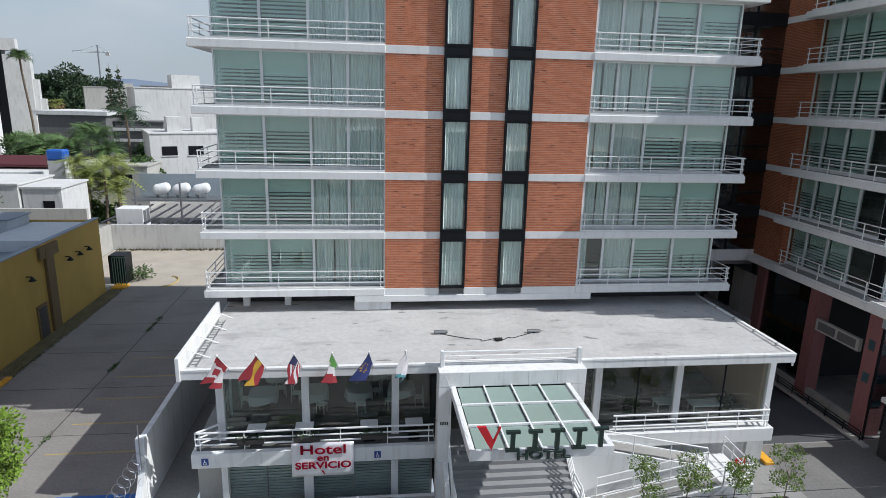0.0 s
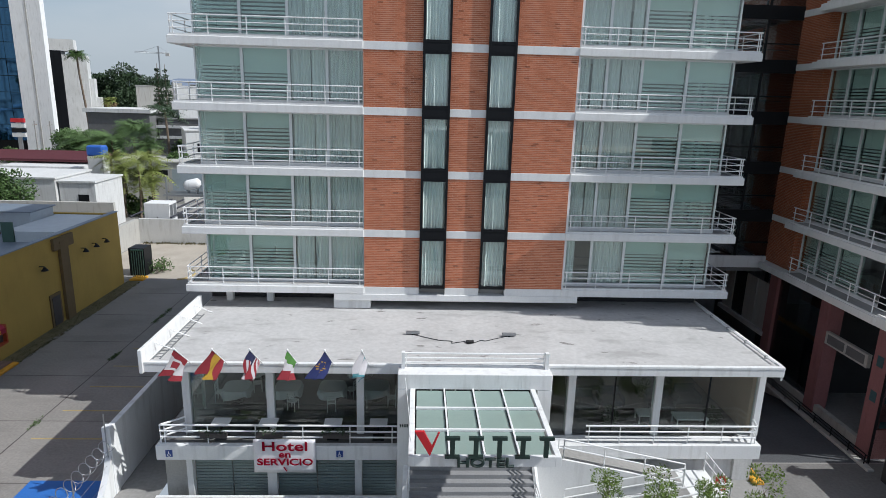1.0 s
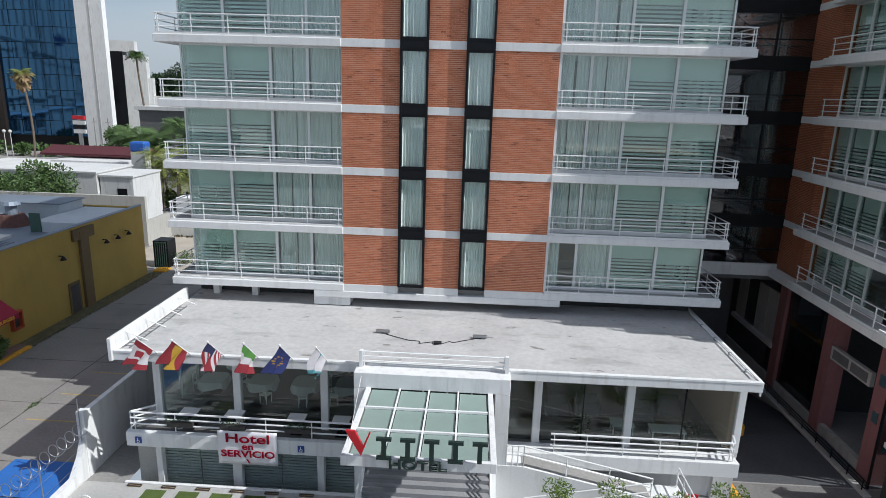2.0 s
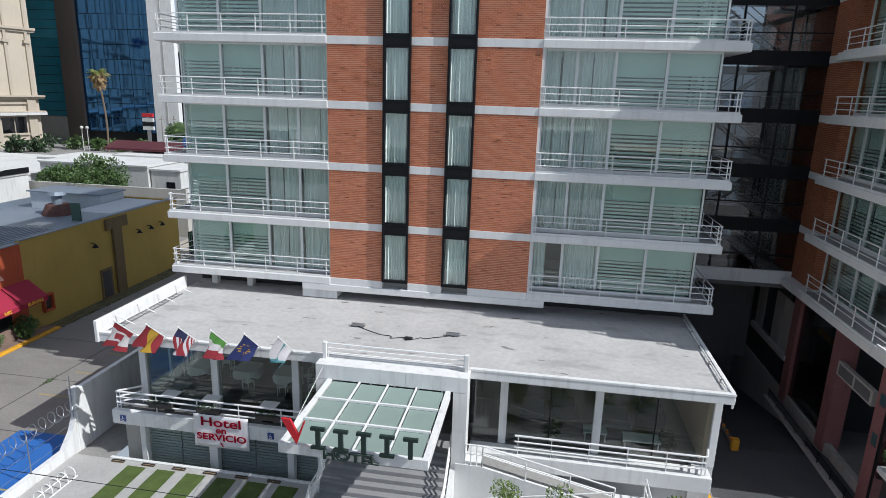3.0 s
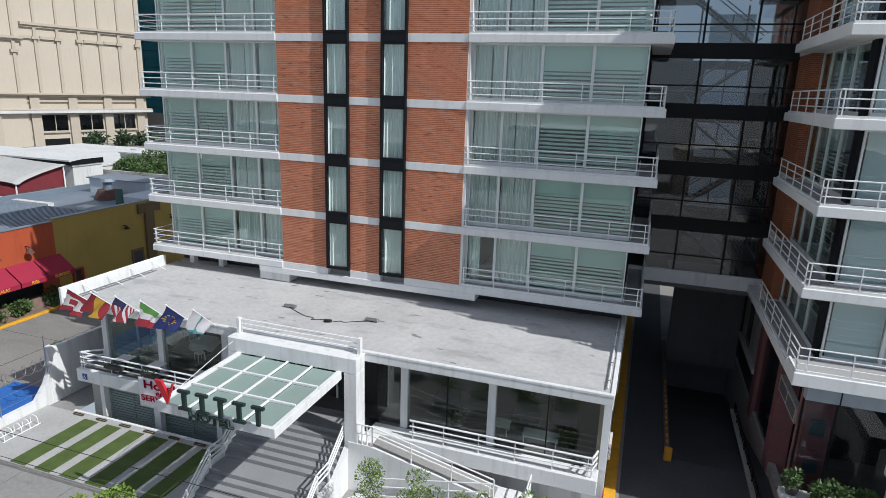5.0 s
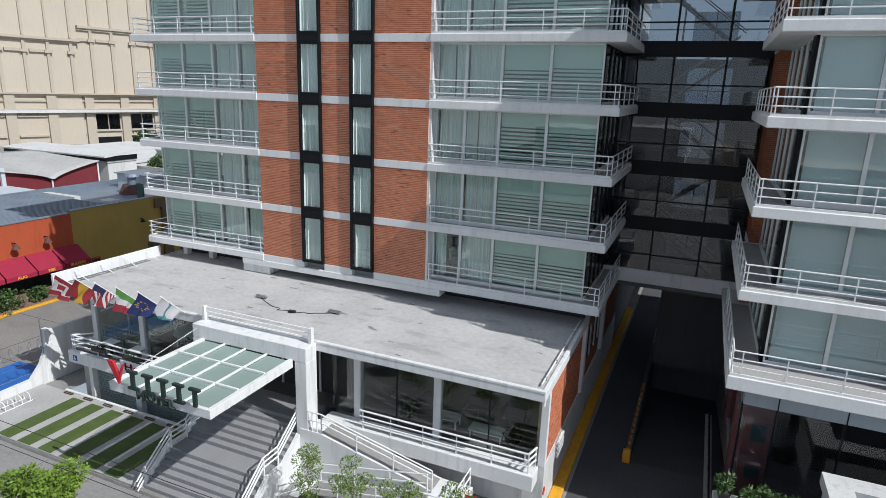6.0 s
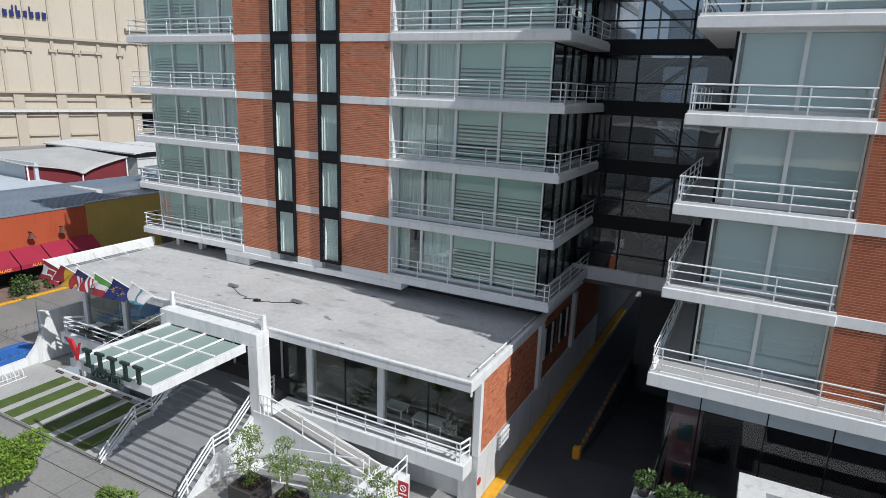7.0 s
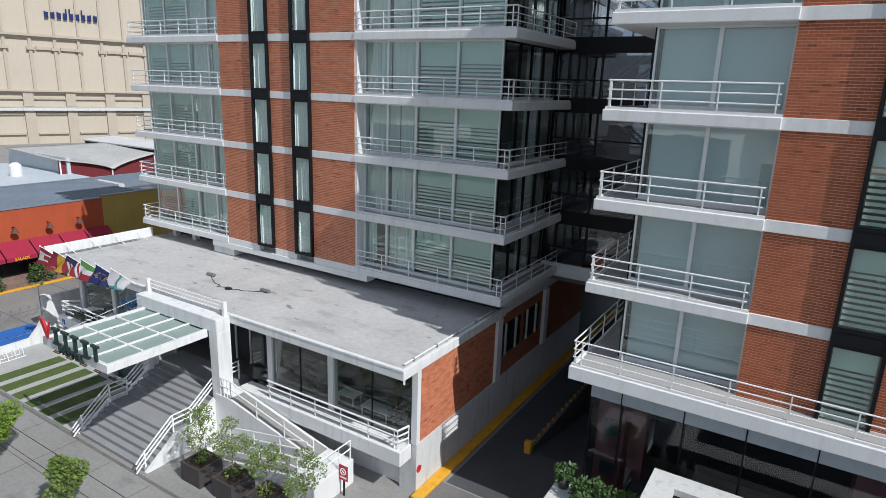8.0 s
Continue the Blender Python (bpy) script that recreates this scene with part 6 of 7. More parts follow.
# ---- yard wall and plant behind ----
bm = bmesh.new()
box(bm, -27.4, 20, 67.6, 67.9, 0, 2.75)
setting("wall_yard", bm, OFFWHITE, "white yard wall at the end of the side street", "wall")
bm = bmesh.new()
for i in range(420):
    xx, yy = -27 + 22 * rng.random(), 67.55 - 0.6 * rng.random() ** 2
    a = bm.verts.new((xx - 0.08, yy, 0))
    b = bm.verts.new((xx + 0.08, yy, 0))
    c = bm.verts.new((xx + 0.1 * rng.uniform(-1, 1), yy - 0.1, 0.1 + 0.22 * rng.random()))
    bm.faces.new((a, b, c))
tagged(part("weeds", bm, mat("olive_weeds", (0.15, 0.135, 0.06), 0.9, var=0.4, bump=0)), "dry weeds along the foot of the yard wall", "weeds", kind="stuff")
ac = thing("cooling_unit", "white boxy cooling unit behind the yard wall", "cooling unit", at=(-25.9, 69.0, 0))
bpart("case", (-1.4, 1.4, 0, 2.2, 0, 4.25), WHITE, ac, bevel=0.03)
for i in range(2):
    bpart("grille", (1.4, 1.43, 0.15 + 1.0 * i, 1.0 + 1.0 * i, 2.6, 4.05), WIRE, ac)
pg = thing("steel_platform", "grey steel tank platform on posts", "platform", at=(0, 0, 0))
bpart("deck", (-30, -18, 81.0, 84.5, 3.05, 3.3), WIRE, pg)
bpart("screen", (-30, -18, 84.4, 84.5, 3.3, 6.2), mat("mesh_screen", (0.32, 0.37, 0.4), 0.6, var=0.1), pg)
for x in (-29.6, -24, -18.4):
    bpart("post", (x - 0.1, x + 0.1, 81.1, 81.3, 0, 5.6), WIRE, pg)
for i in range(8):
    bpart("joist", (-29 + 1.5 * i, -28.8 + 1.5 * i, 69, 81, 2.6, 2.75), mat("dark_steel", (0.05, 0.05, 0.06), 0.6), pg)
for i in range(3):
    tk = thing("gas_tank", "white horizontal gas tank on the platform", "tank", "gas tanks", at=(-26.7 + 2.5 * i, 82.6, 3.3))
    bm = bmesh.new()
    bmesh.ops.create_uvsphere(bm, u_segments=16, v_segments=10, radius=0.72)
    for v in bm.verts:
        v.co = Vector((v.co.x * 0.9 + (0.5 if v.co.x > 0 else -0.5), v.co.y, v.co.z + 1.05 + 0.25 * (v.co.x > 0)))
    part("shell", bm, WHITE, tk, smooth=True)
    for x in (-0.6, 0.6):
        bpart("saddle", (x - 0.06, x + 0.06, -0.5, 0.5, 0, 0.5), WIRE, tk)


def house(name, label, x0, x1, y0, y1, h, material, windows=(), parapet=0.0, extra=(), turn=0.0):
    """A plain plastered block: walls, roof slab, coping and its own windows; windows: (x0, x1, z0, z1) on the front."""
    ob = thing(name, label, "building")
    bpart("wall", (x0, x1, y0, y1, 0, h), material, ob)
    bpart("roof", (x0 - 0.15, x1 + 0.15, y0 - 0.15, y1 + 0.15, h, h + 0.2), material if parapet == 0 else GREYWALL, ob)
    for a, b, c, d in windows:
        w = new("window")
        w.parent = ob
        bpart("pane", (a, b, y0 - 0.05, y0 - 0.02, c, d), BLACK, w)
        bpart("sill", (a - 0.1, b + 0.1, y0 - 0.15, y0, c - 0.12, c), material, w)
    for e in extra:
        bpart("roof_block", e, material, ob)
    if turn:
        # swing the block about the middle of its front
        c = Vector(((x0 + x1) / 2, y0, 0))
        ob.matrix_basis = Matrix.Translation(c) @ Matrix.Rotation(radians(turn), 4, "Z") @ Matrix.Translation(-c)
    return ob


house("yard_house", "grey flat-roofed yard building with dark windows", -42, -31.5, 92, 100, 6.2, GREYWALL, ((-38.5, -36.3, 4.3, 5.1), (-36, -33.6, 4.3, 5.1)))
house("white_house", "white flat-roofed house with square windows", -33.2, -21.5, 100, 110, 10.5, OFFWHITE, ((-31.6, -29.4, 7.2, 8.6), (-27.8, -25.6, 7.2, 8.6)), extra=((-30.5, -28.4, 101, 104, 10.7, 13.0), (-26.5, -24.5, 103, 105, 10.7, 12.8)), turn=24)
house("long_hall", "long white hall with blank walls", -45.5, -18, 132, 150, 17.3, OFFWHITE, (), extra=((-38.5, -33.2, 134, 140, 17.5, 20.0), (-28.3, -24, 134, 140, 17.5, 19.6)), turn=24)
house("grey_block", "weathered tan concrete block", -75.5, -63, 180, 188, 17.4, GREYWALL, (), extra=((-66, -63.5, 181, 186, 17.6, 18.6),), turn=24)
house("unfinished_block", "unfinished dark concrete frame building", -70, -48, 205, 220, 18.2, GREYWALL, tuple((-69 + 3 * i, -67 + 3 * i, 15.6, 17.4) for i in range(7)), extra=((-58, -54, 206, 210, 18.4, 21.5),))
shed = house("white_shed", "dim shed with a bright white metal roof", -59, -47.5, 120, 132, 12.0, DIMWALL)
bpart("sheet_roof", (-59.6, -47.0, 119.5, 132.4, 12.2, 12.9), OFFWHITE, shed)
terraces = house("terrace_house", "dark house with recessed terraces and white parapets", -47.2, -38.5, 123, 130, 11.0, DIMWALL)
for z in (7.4, 9.4):
    bpart("parapet", (-47.4, -38.3, 122.4, 122.9, z, z + 0.5), OFFWHITE, terraces)
house("side_house", "white house with a stained street wall", -54, -38.5, 72, 80, 6.3, OFFWHITE, ((-52.5, -49.5, 3.6, 5.2), (-44, -42.4, 3.6, 5.4)), extra=((-46.8, -45.6, 73, 74.2, 6.5, 7.1),))
house("side_house", "pale low house beside the palms", -38.3, -34.2, 72.4, 79, 5.9, OFFWHITE, ((-36.2, -35.0, 3.4, 4.5),))
bm = bmesh.new()
box(bm, -60, -27.4, 62.5, 62.9, 0, 5.4)
box(bm, -27.8, -27.4, 62.9, 67.6, 0, 2.75)
setting("wall_rear", bm, GREYWALL, "stained grey rear boundary wall", "wall")
tank = thing("water_tank", "bright blue plastic water tank on a roof", "tank", at=(-40.2, 85.5, 0))
bpart("stand", (-1.0, 1.0, -0.8, 0.8, 0, 7.7), OFFWHITE, tank)
bpart("shell", (-1.1, 1.1, -0.85, 0.85, 7.7, 9.1), mat("blue_plastic", (0.02, 0.10, 0.40), 0.5), tank, bevel=0.2)
mr = thing("maroon_roofed_hall", "long low hall with a maroon sheet roof", "building")
bpart("wall", (-54, -43, 86, 95, 0, 6.0), OFFWHITE, mr)
bm = bmesh.new()
prism(bm, ((89.5, 6.6), (92.5, 7.6), (96, 6.4), (96, 6.2), (89.5, 6.4)), "x", -58, -42.5)
part("roof", bm, MAROON, mr)
bpart("eave", (-58.2, -42.4, 89.2, 89.4, 6.3, 6.45), MAROON, mr)
bpart("flat_front", (-55, -43.5, 83.0, 86.0, 0, 5.4), OFFWHITE, mr)
bpart("red_trim", (-55.2, -43.3, 82.9, 83.0, 4.9, 5.5), AWNING, mr)
hall = house("pale_roofed_hall", "low hall with a white sheet roof and a black fascia", -66, -46.5, 57.6, 61.9, 6.3, OFFWHITE, ((-60, -57, 1.6, 3.4), (-54, -51, 1.6, 3.4)))
bm = bmesh.new()
prism(bm, ((57.0, 6.95), (57.0, 7.12), (59.5, 7.35), (62.1, 7.45), (62.1, 7.3), (59.5, 7.2)), "x", -66.5, -46.2)
part("sheet_roof", bm, OFFWHITE, hall)
bpart("fascia", (-66.2, -46.3, 57.2, 57.4, 6.5, 6.98), BLACK, hall)
bpart("end_fascia", (-46.4, -46.25, 57.4, 61.9, 6.5, 7.1), BLACK, hall)
house("pale_roof_house", "low house with a broad pale roof", -80, -67, 58, 74, 3.2, OFFWHITE, ((-74, -70, 1.2, 2.4),))
for x0, x1, y0, y1, h, trim in ((-66, -56, 66, 76, 4.4, AWNING), (-78, -57, 78, 92, 3.6, OFFWHITE), (-92, -76, 76, 86, 3.0, BLUEWHITE), (-98, -80, 90, 104, 2.8, GREYWALL), (-76, -58, 96, 106, 3.4, OFFWHITE)):
    sh = house("market_shed", "low shed with a pale sheet roof and coloured edge", x0, x1, y0, y1, h, OFFWHITE)
    bpart("roof_edge", (x0 - 0.2, x1 + 0.2, y0 - 0.24, y0 - 0.16, h - 0.3, h + 0.3), trim, sh)
tent = thing("membrane_hall", "hall under a scalloped white membrane roof with red sides", "building")


def scallop(y):
    """Height of the membrane's front edge: two arches that meet in a low valley."""
    d = (48.4 - y) / 6.2 if y < 48.4 else (y - 48.4) / 5.9
    return 5.45 + 1.65 * min(1.0, d) ** 0.6


bm = bmesh.new()
NY, NX = 40, 10
grid = []
for i in range(NX + 1):
    f = i / NX
    k = f * f * (3 - 2 * f)
    grid.append([bm.verts.new((-43.6 - 13 * f, 42.2 + 12.1 * j / NY, scallop(42.2 + 12.1 * j / NY) * (1 - k) + 7.5 * k)) for j in range(NY + 1)])
for i in range(NX):
    for j in range(NY):
        bm.faces.new((grid[i][j], grid[i][j + 1], grid[i + 1][j + 1], grid[i + 1][j]))
sheet = part("membrane", bm, mat("weathered_membrane", (0.43, 0.42, 0.40), 0.7, var=0.15, scale=0.4, stain=0.35), tent, smooth=True)
sheet.modifiers.new("thickness", "SOLIDIFY").thickness = 0.08
bm = bmesh.new()
ys = [42.2 + 12.1 * j / NY for j in range(NY + 1)]
prism(bm, [(y, scallop(y) - 0.1) for y in ys] + [(54.3, 4.6), (42.2, 4.6)], "x", -44.2, -44.05)
part("red_side", bm, mat("faded_red_canvas", (0.17, 0.022, 0.028), 0.85, var=0.15), tent)
bpart("wall", (-57, -44.2, 42.6, 54.3, 0, 5.2), OFFWHITE, tent)
for y in (42.3, 48.4, 54.2):
    bm = bmesh.new()
    tube(bm, (-43.9, y, 0), (-43.9, y, scallop(y)), 0.09, 8)
    part("mast", bm, RAIL, tent)
flat = house("flat_roofed_annex", "low annex with a pale flat roof", -58, -36.8, 18, 43.4, 5.2, BLUEWHITE)
bpart("parapet", (-58, -43.8, 43.0, 43.4, 5.4, 7.3), BLUEWHITE, flat)
tank2 = thing("water_tank", "cream plastic water tank on a flat roof", "tank", at=(-46, 38.5, 5.4))
bm = bmesh.new()
tube(bm, (0, 0, 0), (0, 0, 1.2), 0.62, 14, 0.62)
tube(bm, (0, 0, 1.2), (0, 0, 1.5), 0.62, 14, 0.3)
part("shell", bm, TABLETOP, tank2)

# ---- the cinema building, turned a little to the street ----
mall = thing("cinema_building", "tan plastered cinema building with pilasters and cornices", "building", at=(-118, 144, 0))
mall.rotation_euler = (0, 0, math.atan2(-0.968, -0.252))
# local x runs along the wall, local +y looks at the street


def mall_box(name, dims, material):
    return bpart(name, dims, material, mall)


mall_box("wall", (0, 31, -60, 0, 0, 60), TAN)
mall_box("wall", (31, 160, -60, 0.6, 0, 48), TAN)
for za, zb, y0 in ((28.2, 28.7, 0.5), (28.7, 29.3, 0.9)):
    mall_box("cornice", (-0.9, 30.4, -60, y0, za, zb), TANDARK)
for za, zb, y0 in ((24.9, 25.3, 1.2), (25.3, 25.9, 1.6)):
    mall_box("cornice", (30.4, 160, -60, y0, za, zb), TANDARK)
for za, zb, y0 in ((12.1, 12.5, 0.9), (12.5, 12.9, 1.3)):
    mall_box("cornice", (-0.9, 160, -60, y0 + 0.3, za, zb), TANDARK)
mall_box("ledge", (-0.9, 160, -60, 1.3, 8.75, 9.05), TANDARK)
mall_box("pale_line", (-0.7, 160, 0.0, 1.9, 8.05, 8.7), OFFWHITE)
for i in range(26):
    x = 1.0 + 5.18 * i
    top = 28.2 if x < 30 else 24.9
    base_y = 0.0 if x < 31 else 0.6
    mall_box("pilaster", (x, x + 0.7, -0.5, base_y + 0.45, 12.9, top), TANDARK)
    mall_box("pilaster", (x, x + 0.5, -0.5, base_y + 0.4, top + 1.1, 47), TANDARK)
    mall_box("capital", (x - 0.5, x + 1.2, -0.5, base_y + 0.75, top - 2.7, top - 2.0), TANDARK)
    if i % 3:
        mall_box("panel_head", (x + 1.0, x + 4.4, -0.5, base_y + 0.5, top - 2.6, top - 1.9), TANDARK)
# the street storeys: wide bays of glass near the corner, blind panels beyond
for i in range(17):
    x = 2.2 + 9.0 * i
    base_y = 0.0 if x < 30 else 0.6
    mall_box("pier", (x - 1.0, x + 1.2, -0.5, base_y + 0.7, 0, 8.05), TANDARK)
    mall_box("frieze_block", (x - 1.0, x + 1.2, -0.5, base_y + 0.8, 9.05, 12.1), TANDARK)
    mall_box("frieze_rib", (x + 1.2, x + 8.0, -0.5, base_y + 0.45, 10.7, 11.2), TANDARK)
    if i < 3:
        mall_box("window", (x + 1.6, x + 7.6, -0.4, base_y + 0.1, 3.6, 7.5), DARK_GLASS)
        mall_box("window_back", (x + 1.6, x + 7.6, -0.4, base_y + 0.06, 3.6, 7.5), BLACK)
        mall_box("window_bar", (x + 4.5, x + 4.7, -0.4, base_y + 0.16, 3.6, 7.5), TANDARK)
        mall_box("window_sill", (x + 1.3, x + 7.9, -0.4, base_y + 0.5, 3.1, 3.6), TANDARK)
        mall_box("door_opening", (x + 1.6, x + 7.6, -0.4, base_y + 0.1, 0, 1.6), BLACK)
    else:
        mall_box("panel_head", (x + 1.4, x + 7.8, -0.4, base_y + 0.5, 7.1, 7.5), TANDARK)
        mall_box("panel_head", (x + 1.4, x + 7.8, -0.4, base_y + 0.5, 2.3, 2.7), TANDARK)
        if i in (3, 8):
            for j in range(4):
                mall_box("vent_window", (x + 2.2 + 1.5 * j, x + 3.2 + 1.5 * j, -0.4, base_y + 0.1, 0.2, 1.4), BLACK)
cs = thing("cinema_sign", "navy sign blocks on the tan wall", "sign", at=(-118, 144, 0))
cs.rotation_euler = mall.rotation_euler
for i in range(9):
    x = 59.4 - 1.32 * i
    tall = i in (3, 4, 6)
    bm = bmesh.new()
    box(bm, x - 0.42, x + 0.42, 0.9, 1.1, 29.7, 31.1)
    box(bm, x - (0.42 if i % 2 else -0.14), x + (0.42 if not i % 2 else -0.14), 0.9, 1.1, 31.1, 32.2 if tall else 31.25)
    part("sign_block", bm, NAVY, cs)


# ---- glass office towers ----
def curtain_wall(parent, x0, x1, y, z0, z1, nx, nz, material, seed, name="glazing"):
    r = random.Random(seed)
    bm = bmesh.new()
    for i in range(nx):
        for j in range(nz):
            a, b = x0 + (x1 - x0) * i / nx + 0.06, x0 + (x1 - x0) * (i + 1) / nx - 0.06
            c, d = z0 + (z1 - z0) * j / nz + 0.06, z0 + (z1 - z0) * (j + 1) / nz - 0.06
            t = [r.uniform(-0.04, 0.04) for _ in range(2)]
            bm.faces.new([bm.verts.new(v) for v in ((a, y + t[0], c), (b, y - t[0], c), (b, y - t[0] + t[1], d), (a, y + t[0] + t[1], d))])
    ob = part(name, bm, material, parent)
    return tagged(ob, kind="stuff")


tw = thing("office_tower", "tall dark blue mirror-glass office tower", "building")
bm = bmesh.new()
prism(bm, ((-113, 150.4), (-88, 150.4), (-90.5, 156), (-98, 166), (-113, 166)), "z", 0, 78)
part("core", bm, BLACK, tw)
curtain_wall(tw, -113, -88, 150.1, 4, 78, 7, 20, BLUEGLASS, 3)
bpart("dark_fin", (-114.6, -109.5, 149.2, 150.4, 0, 78), mat("brown_black_cladding", (0.02, 0.016, 0.014), 0.5, var=0.2), tw)
bpart("white_pier", (-88, -81.3, 148, 149.6, 0, 80), WHITE, tw)
bpart("pier_joint", (-84.6, -84.3, 147.9, 148.0, 0, 80), GREYWALL, tw)
tl = thing("teal_tower", "banded teal-glass office tower", "building")
bpart("core", (-142, -114.5, 160.5, 195, 0, 75), BLACK, tl)
curtain_wall(tl, -142, -114.5, 160.1, 6, 75, 3, 28, TEALGLASS, 4)
bpart("podium", (-142, -108, 156, 160, 0, 7), GREYWALL, tl)
ob2 = thing("office_block", "white office block with a black glazed front", "building")
bpart("wall", (-93, -87.2, 176, 182, 0, 25), OFFWHITE, ob2)
bpart("glazed_front", (-97.5, -93, 175.5, 182, 0, 26), BLACK, ob2)
bpart("roof_cap", (-97.8, -90, 176.5, 182, 26, 29), OFFWHITE, ob2)
bpart("stepped_wing", (-87.2, -86.0, 177, 182, 0, 19), OFFWHITE, ob2)
bpart("stepped_wing", (-86.0, -84.8, 177.5, 182, 0, 14), OFFWHITE, ob2)
ob2.matrix_basis = Matrix.Translation((-91, 176, 0)) @ Matrix.Rotation(radians(20), 4, "Z") @ Matrix.Translation((91, -176, 0))
tsign = thing("totem_sign", "tall totem sign with red and white panels", "sign", at=(-83.2, 138, 0))
bpart("mast", (-0.4, 0.4, -0.2, 0.2, 0, 9.8), WIRE, tsign)
for z, m_ in ((8.9, SIGNRED), (7.8, OFFWHITE), (6.8, BLACK), (5.8, OFFWHITE)):
    bpart("panel", (-1.4, 1.4, -0.3, 0.3, z, z + 0.85), m_, tsign)

# trees and palms of the distance
for i, (x, y, h, c) in enumerate(((-90, 205, 24, 8), (-82, 210, 21, 8), (-98, 208, 22, 7), (-86, 198, 17, 7), (-78, 205, 15, 6))):
    tree("park_tree", "large dark green park tree", (x, y, 0), h, (c, c, h * 0.42), 0.5, 8000, 0.75, LEAFDARK, 200 + i, 26, 0.2, group="park trees")
for i, (x, y, h, c) in enumerate(((-52.5, 110, 9.6, 3.6), (-36.5, 108, 8.4, 3.2), (-33.5, 97, 7.4, 2.8), (-57, 110, 9.5, 3.6))):
    tree("garden_tree", "dense green garden tree between houses", (x, y, 0), h, (c, c, h * 0.42), 0.3, 5500, 0.45, LEAF, 220 + i, 22, 0.2, group="garden trees")
for i, (x, y, h, c) in enumerate(((-41, 66, 8.2, 3.6), (-47.5, 68, 6.5, 3.2))):
    tree("garden_tree", "round olive-green tree behind the restaurant", (x, y, 0), h, (c, c, h * 0.38), 0.25, 5200, 0.32, LEAF, 240 + i, 26, 0.2, group="garden trees")
for i in range(9):
    a = i * 0.75
    palm("clump_palm", "feathery yellow-green palm in a clump", (-34.6 + 2.6 * math.cos(a), 83 + 1.6 * math.sin(a), 0), 6.2 + 1.8 * math.sin(i * 2.1), 3.3, 300 + i, PALMLEAF, fronds=26, group="palm clump")
bush("palm_undergrowth", "dense green undergrowth at the palm clump", (-34.6, 83.5, 0), (2.6, 1.6, 1.5), 700, 0.6, LEAF, 318, "shrub")
PALMGREEN = mat("palm_mid_green", (0.095, 0.16, 0.05), 0.6, var=0.4, scale=1.5, bump=0)
for i, (x, y, h) in enumerate(((-47.5, 105, 8.8), (-44.0, 107, 9.6), (-50.5, 104, 8.2), (-41.5, 104, 7.6), (-46.0, 110, 10.2), (-53.5, 106, 8.6))):
    palm("garden_palm", "bushy green palm between the houses", (x, y, 0), h, 4.6, 330 + i * 3, PALMGREEN, fronds=44, group="garden palms")
palm("tall_palm", "tall feathery palm on a slim trunk", (-38.2, 104, 0), 13.4, 4.4, 320, LEAFDARK, fronds=24, group="tall palms")
palm("fan_palm", "fan palm with a skirt of dry leaves", (-95.0, 138, 0), 19, 3.2, 321, PALMLEAF, True, 34, True, group="fan palms")
palm("fan_palm", "tall fan palm with a small round crown", (-85.4, 170, 0), 25.0, 3.3, 322, LEAF, False, 80, True, group="fan palms")
palm("fan_palm", "short fan palm by the white pier", (-76, 165, 0), 13.5, 2.8, 323, PALMLEAF, True, 30, True, group="fan palms")
for i in range(5):
    bush("clipped_hedge", "clipped green hedge before the office tower", (-106 + 6.5 * i, 140, 0), (2.6, 1.4, 1.9), 420, 0.7, LEAF, 330 + i, "hedge", "office hedges")
for i in range(3):
    bush("broad_shrub", "broad-leaved shrub before the cinema", (-108 - 3 * i, 132 - 5 * i, 0), (2.6, 2.6, 2.4), 420, 0.8, LEAFDARK, 340 + i, "shrub", "cinema shrubs")
for x, y, top, wide, seed in ((-58.4, 152, 22.6, 1.7, 350), (-55.4, 149, 22.3, 2.5, 351)):
    co = thing("conifer", "tall dark conifer with tiered branches", "tree", "conifers", at=(x, y, 0))
    bm = bmesh.new()
    tube(bm, (0, 0, 0), (0, 0, top), 0.35, 8, 0.05)
    part("trunk", bm, BARK, co)
    cl = []
    for i in range(13):
        z = 7 + (top - 7.4) * i / 13
        r_ = wide * (1 - i / 14)
        for k in range(7):
            a = k * 0.9 + i * 0.5
            cl.append((r_ * 0.7 * math.cos(a), r_ * 0.7 * math.sin(a), z, r_ * 0.26 + 0.15))
    f = new("crown", leaf_mesh("crown", cl, 3000, 0.42, seed, LEAFDARK))
    f.parent = co
crane = thing("tower_crane", "distant grey tower crane", "crane", at=(-219, 552, 8))
bpart("mast", (-0.45, 0.45, -0.45, 0.45, -8, 44), WIRE, crane)
bm = bmesh.new()
for dz in (38.0, 39.3):
    tube(bm, (-20, 0, dz), (9, 0, dz if dz < 39 else 38.6), 0.14, 5)
for i in range(24):
    tube(bm, (-20 + 1.2 * i, 0, 38.0), (-19.4 + 1.2 * i, 0, 39.2), 0.08, 4)
    tube(bm, (-19.4 + 1.2 * i, 0, 39.2), (-18.8 + 1.2 * i, 0, 38.0), 0.08, 4)
tube(bm, (0, 0, 44), (-14, 0, 39.2), 0.08, 4)
tube(bm, (0, 0, 44), (8, 0, 38.6), 0.08, 4)
part("jib", bm, WIRE, crane)
bpart("counterweight", (6, 9, -1, 1, 36, 38.2), GREYWALL, crane)
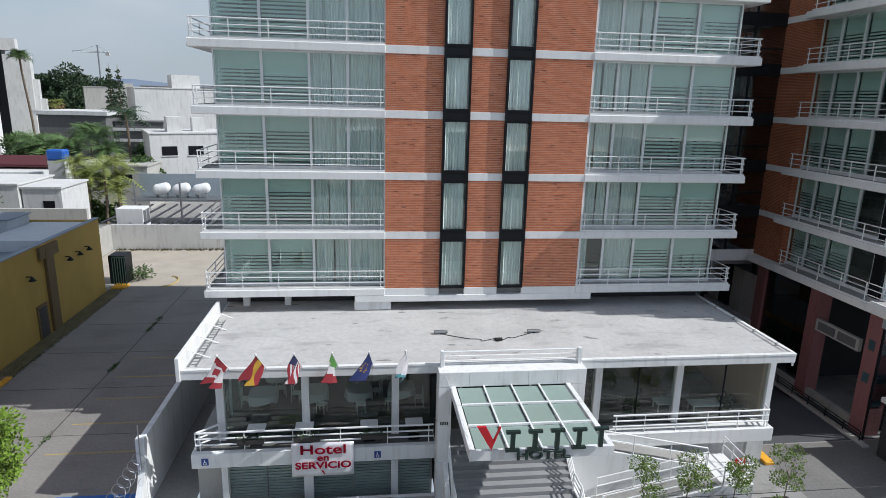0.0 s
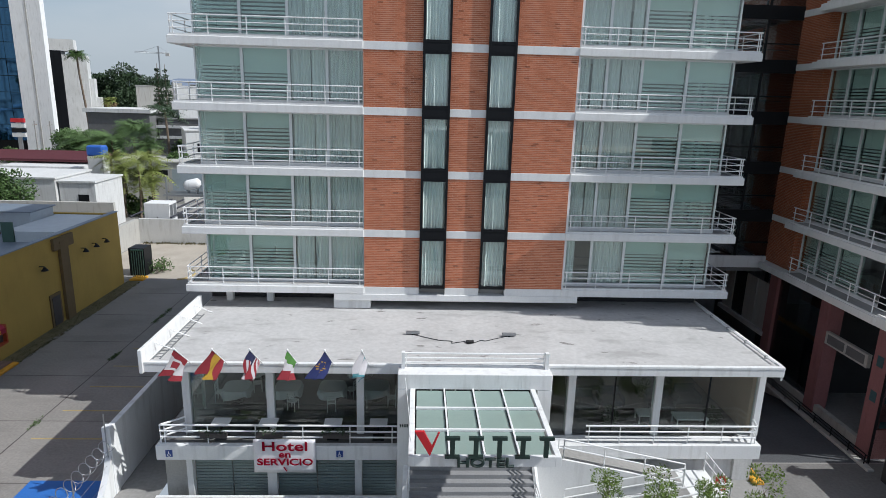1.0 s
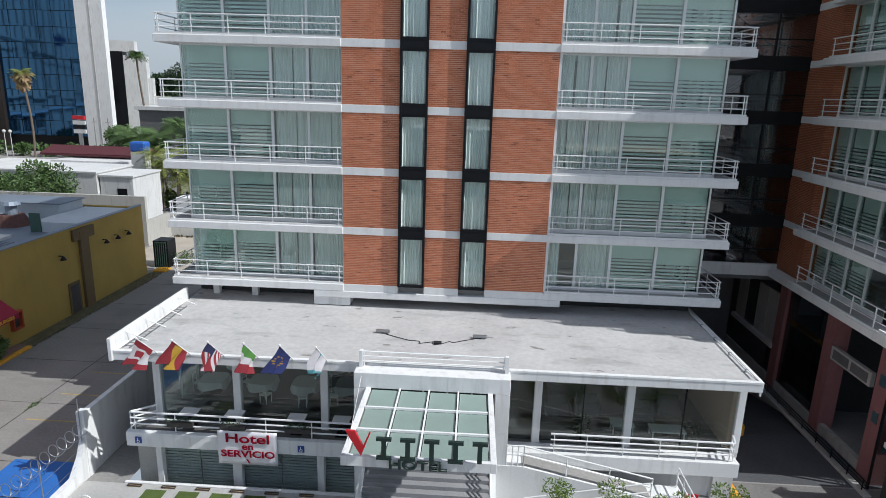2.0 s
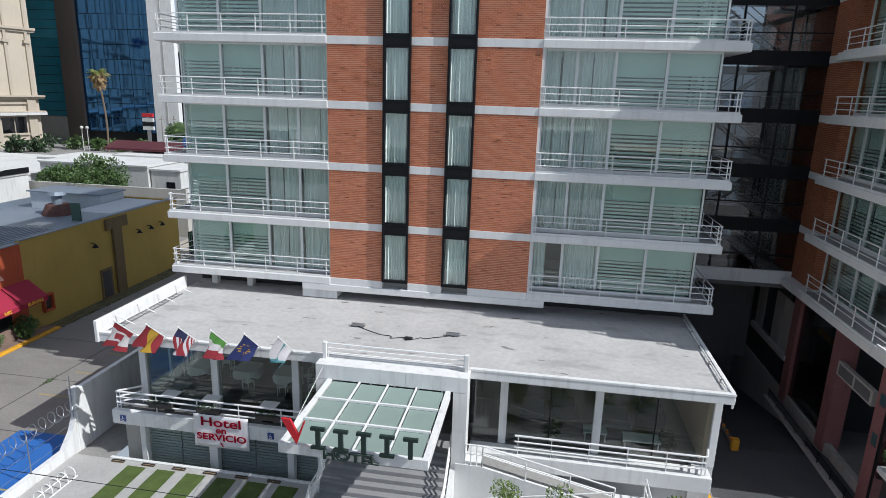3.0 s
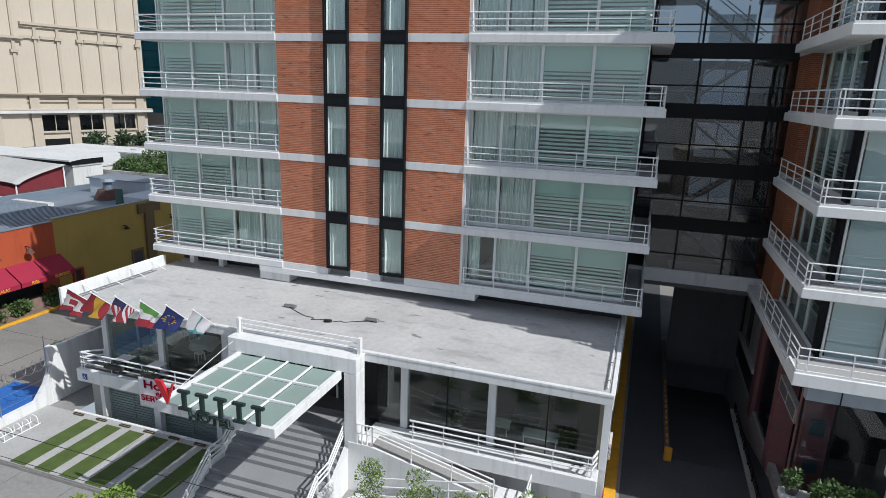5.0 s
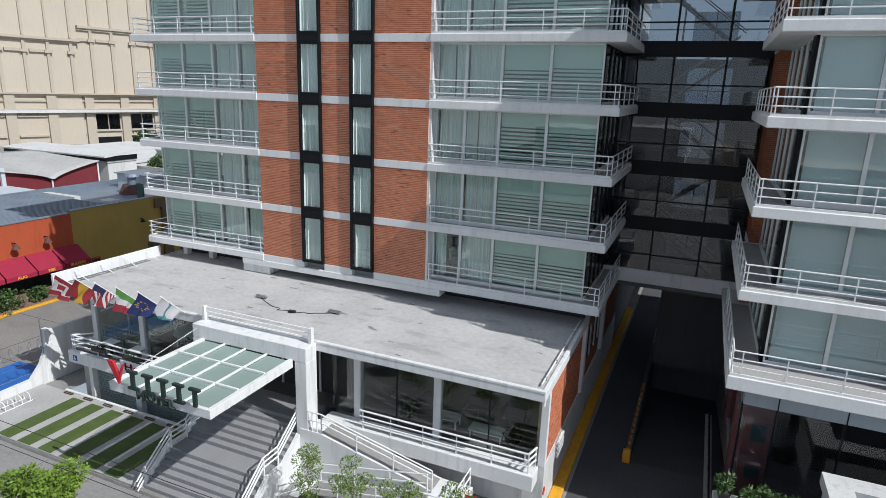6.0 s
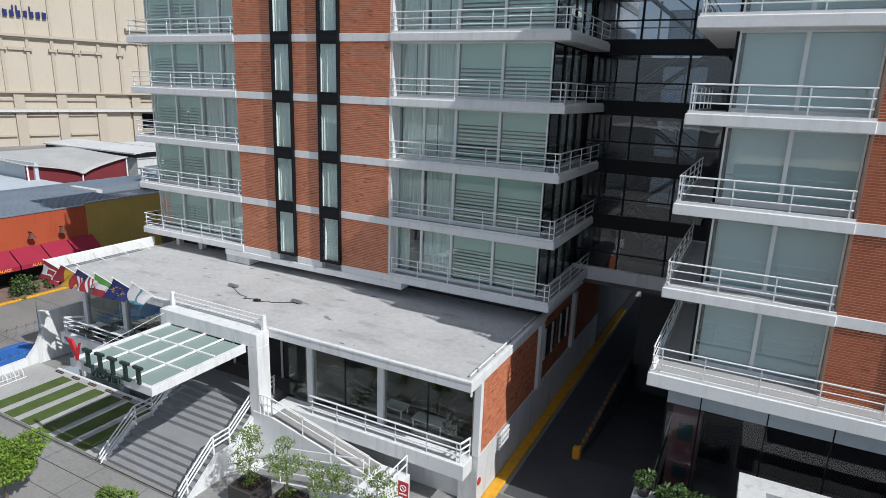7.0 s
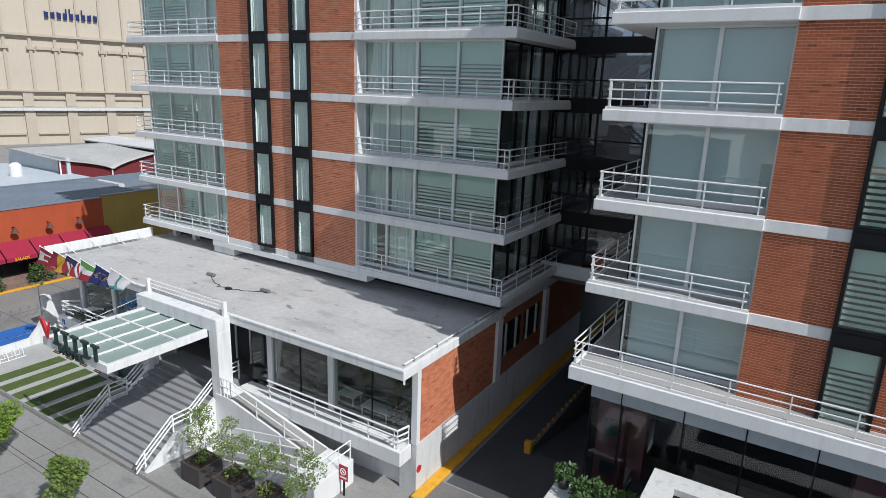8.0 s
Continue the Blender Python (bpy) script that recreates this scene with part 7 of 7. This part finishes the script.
for x in (-150, -145):
    pole = thing("street_lamp", "white street lamp post with twin globes", "street lamp", "street lamps", at=(x * 0.3 - 56.5, 138, 0))
    bm = bmesh.new()
    tube(bm, (0, 0, 0), (0, 0, 5.4), 0.1, 8, 0.07)
    part("post", bm, OFFWHITE, pole)
    bm = bmesh.new()
    bmesh.ops.create_uvsphere(bm, u_segments=10, v_segments=8, radius=0.4, matrix=Matrix.Translation((0, 0, 5.7)))
    part("globe", bm, OFFWHITE, pole, smooth=True)
# far low town and hills
r7 = random.Random(9)
for i in range(60):
    x, y = r7.uniform(-330, -20), r7.uniform(230, 520)
    w, d, h = r7.uniform(10, 24), r7.uniform(10, 20), r7.uniform(6, 15)
    m_ = r7.choice((OFFWHITE, OFFWHITE, GREYWALL, TAN))
    house("town_house", "far flat-roofed town house", x, x + w, y, y + d, h, m_, ((x + w * 0.2, x + w * 0.4, h - 3, h - 1.2), (x + w * 0.6, x + w * 0.8, h - 3, h - 1.2)))
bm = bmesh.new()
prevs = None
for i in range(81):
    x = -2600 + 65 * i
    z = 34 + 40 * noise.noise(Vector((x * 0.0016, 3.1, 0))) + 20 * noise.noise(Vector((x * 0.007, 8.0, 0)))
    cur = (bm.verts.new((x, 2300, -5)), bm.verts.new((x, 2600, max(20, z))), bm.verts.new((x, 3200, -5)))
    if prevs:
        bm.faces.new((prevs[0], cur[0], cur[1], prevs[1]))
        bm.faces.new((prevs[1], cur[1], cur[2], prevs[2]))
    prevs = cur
# distance haze is mixed into the hills' blue-grey colour
setting("backdrop_hills", bm, mat("haze_tinted_hills", (0.16, 0.20, 0.27), 1.0, var=0.1, scale=0.004, bump=0), "low hills on the horizon, tinted blue for haze", "hills")
# the far side of the street, which the windows mirror
for i, (x, w, h, m_) in enumerate(((-60, 26, 9, OFFWHITE), (-30, 22, 7, GREYWALL), (-4, 24, 11, OFFWHITE), (24, 22, 8, TAN), (50, 30, 10, GREYWALL))):
    house("street_house", "plain low house across the front road", x, x + w, -60, -46, h, m_)

# ---- bricks in running bond on the piers and the lobby's east wall ----
BW, BJ, BED = 0.26, 0.009, 0.02   # brick length, upright joint, bed joint


def brick_rows(u0, u1, z0, z1, bed=BED):
    """Where the bricks of one face lie: (left, right, bottom, top), every second course shifted by half a brick."""
    n = max(1, round((z1 - z0) / 0.0875))
    h = (z1 - z0) / n
    for j in range(n):
        u = u0 - (BW / 2 if j % 2 else 0.0)
        while u < u1 - 0.03:
            a, b = max(u, u0) + BJ / 2, min(u + BW, u1) - BJ / 2
            if b - a > 0.03:
                yield a, b, z0 + j * h + bed / 2, z0 + (j + 1) * h - bed / 2
            u += BW


def brick_corners(axis, a, b, za, zb, base, out):
    if axis == "x":
        return [(a, base, za), (b, base, za), (b, base, zb), (a, base, zb), (a, base - out, za), (b, base - out, za), (b, base - out, zb), (a, base - out, zb)]
    return [(base, a, za), (base, b, za), (base, b, zb), (base, a, zb), (base + out, a, za), (base + out, b, za), (base + out, b, zb), (base + out, a, zb)]


BRICK_SIDES = ((4, 5, 6, 7), (0, 1, 5, 4), (1, 2, 6, 5), (2, 3, 7, 6), (3, 0, 4, 7))
rb = random.Random(31)
single = {}
for panel, axis, u0, u1, base, z0, z1 in BRICK_FACES:
    # the wing's third storey stands nearest to the eye: its bricks are pieces of their own
    near = axis == "x" and 29.5 < u0 < 31 and 12.5 < z0 < 14.5
    verts, faces = [], []
    for a, b, za, zb in brick_rows(u0, u1, z0, z1, BED if axis == "x" else 0.009):
        out = 0.004 + rb.uniform(0.0, 0.005)
        if not near:
            k = len(verts)
            verts += brick_corners(axis, a, b, za, zb, base, out)
            faces += [tuple(k + i for i in f) for f in BRICK_SIDES]
            continue
        key = (round(b - a, 3), round(zb - za, 4))
        if key not in single:
            me = bpy.data.meshes.new("brick")
            me.from_pydata(brick_corners("x", 0, b - a, 0, zb - za, 0, 0.009), [], BRICK_SIDES)
            me.materials.append(WINGBRICK)
            single[key] = me
        ob = new("brick", single[key])
        ob.parent = panel
        ob.location = (a, base + rb.uniform(-0.004, 0.003), za)
    if verts:
        me = bpy.data.meshes.new("brickwork")
        me.from_pydata(verts, [], faces)
        me.materials.append(WINGBRICK if axis == "x" and u0 > 29.5 else BRICKPIECE)
        ob = new("brickwork", me)
        ob.parent = panel
        tagged(ob, kind="stuff")
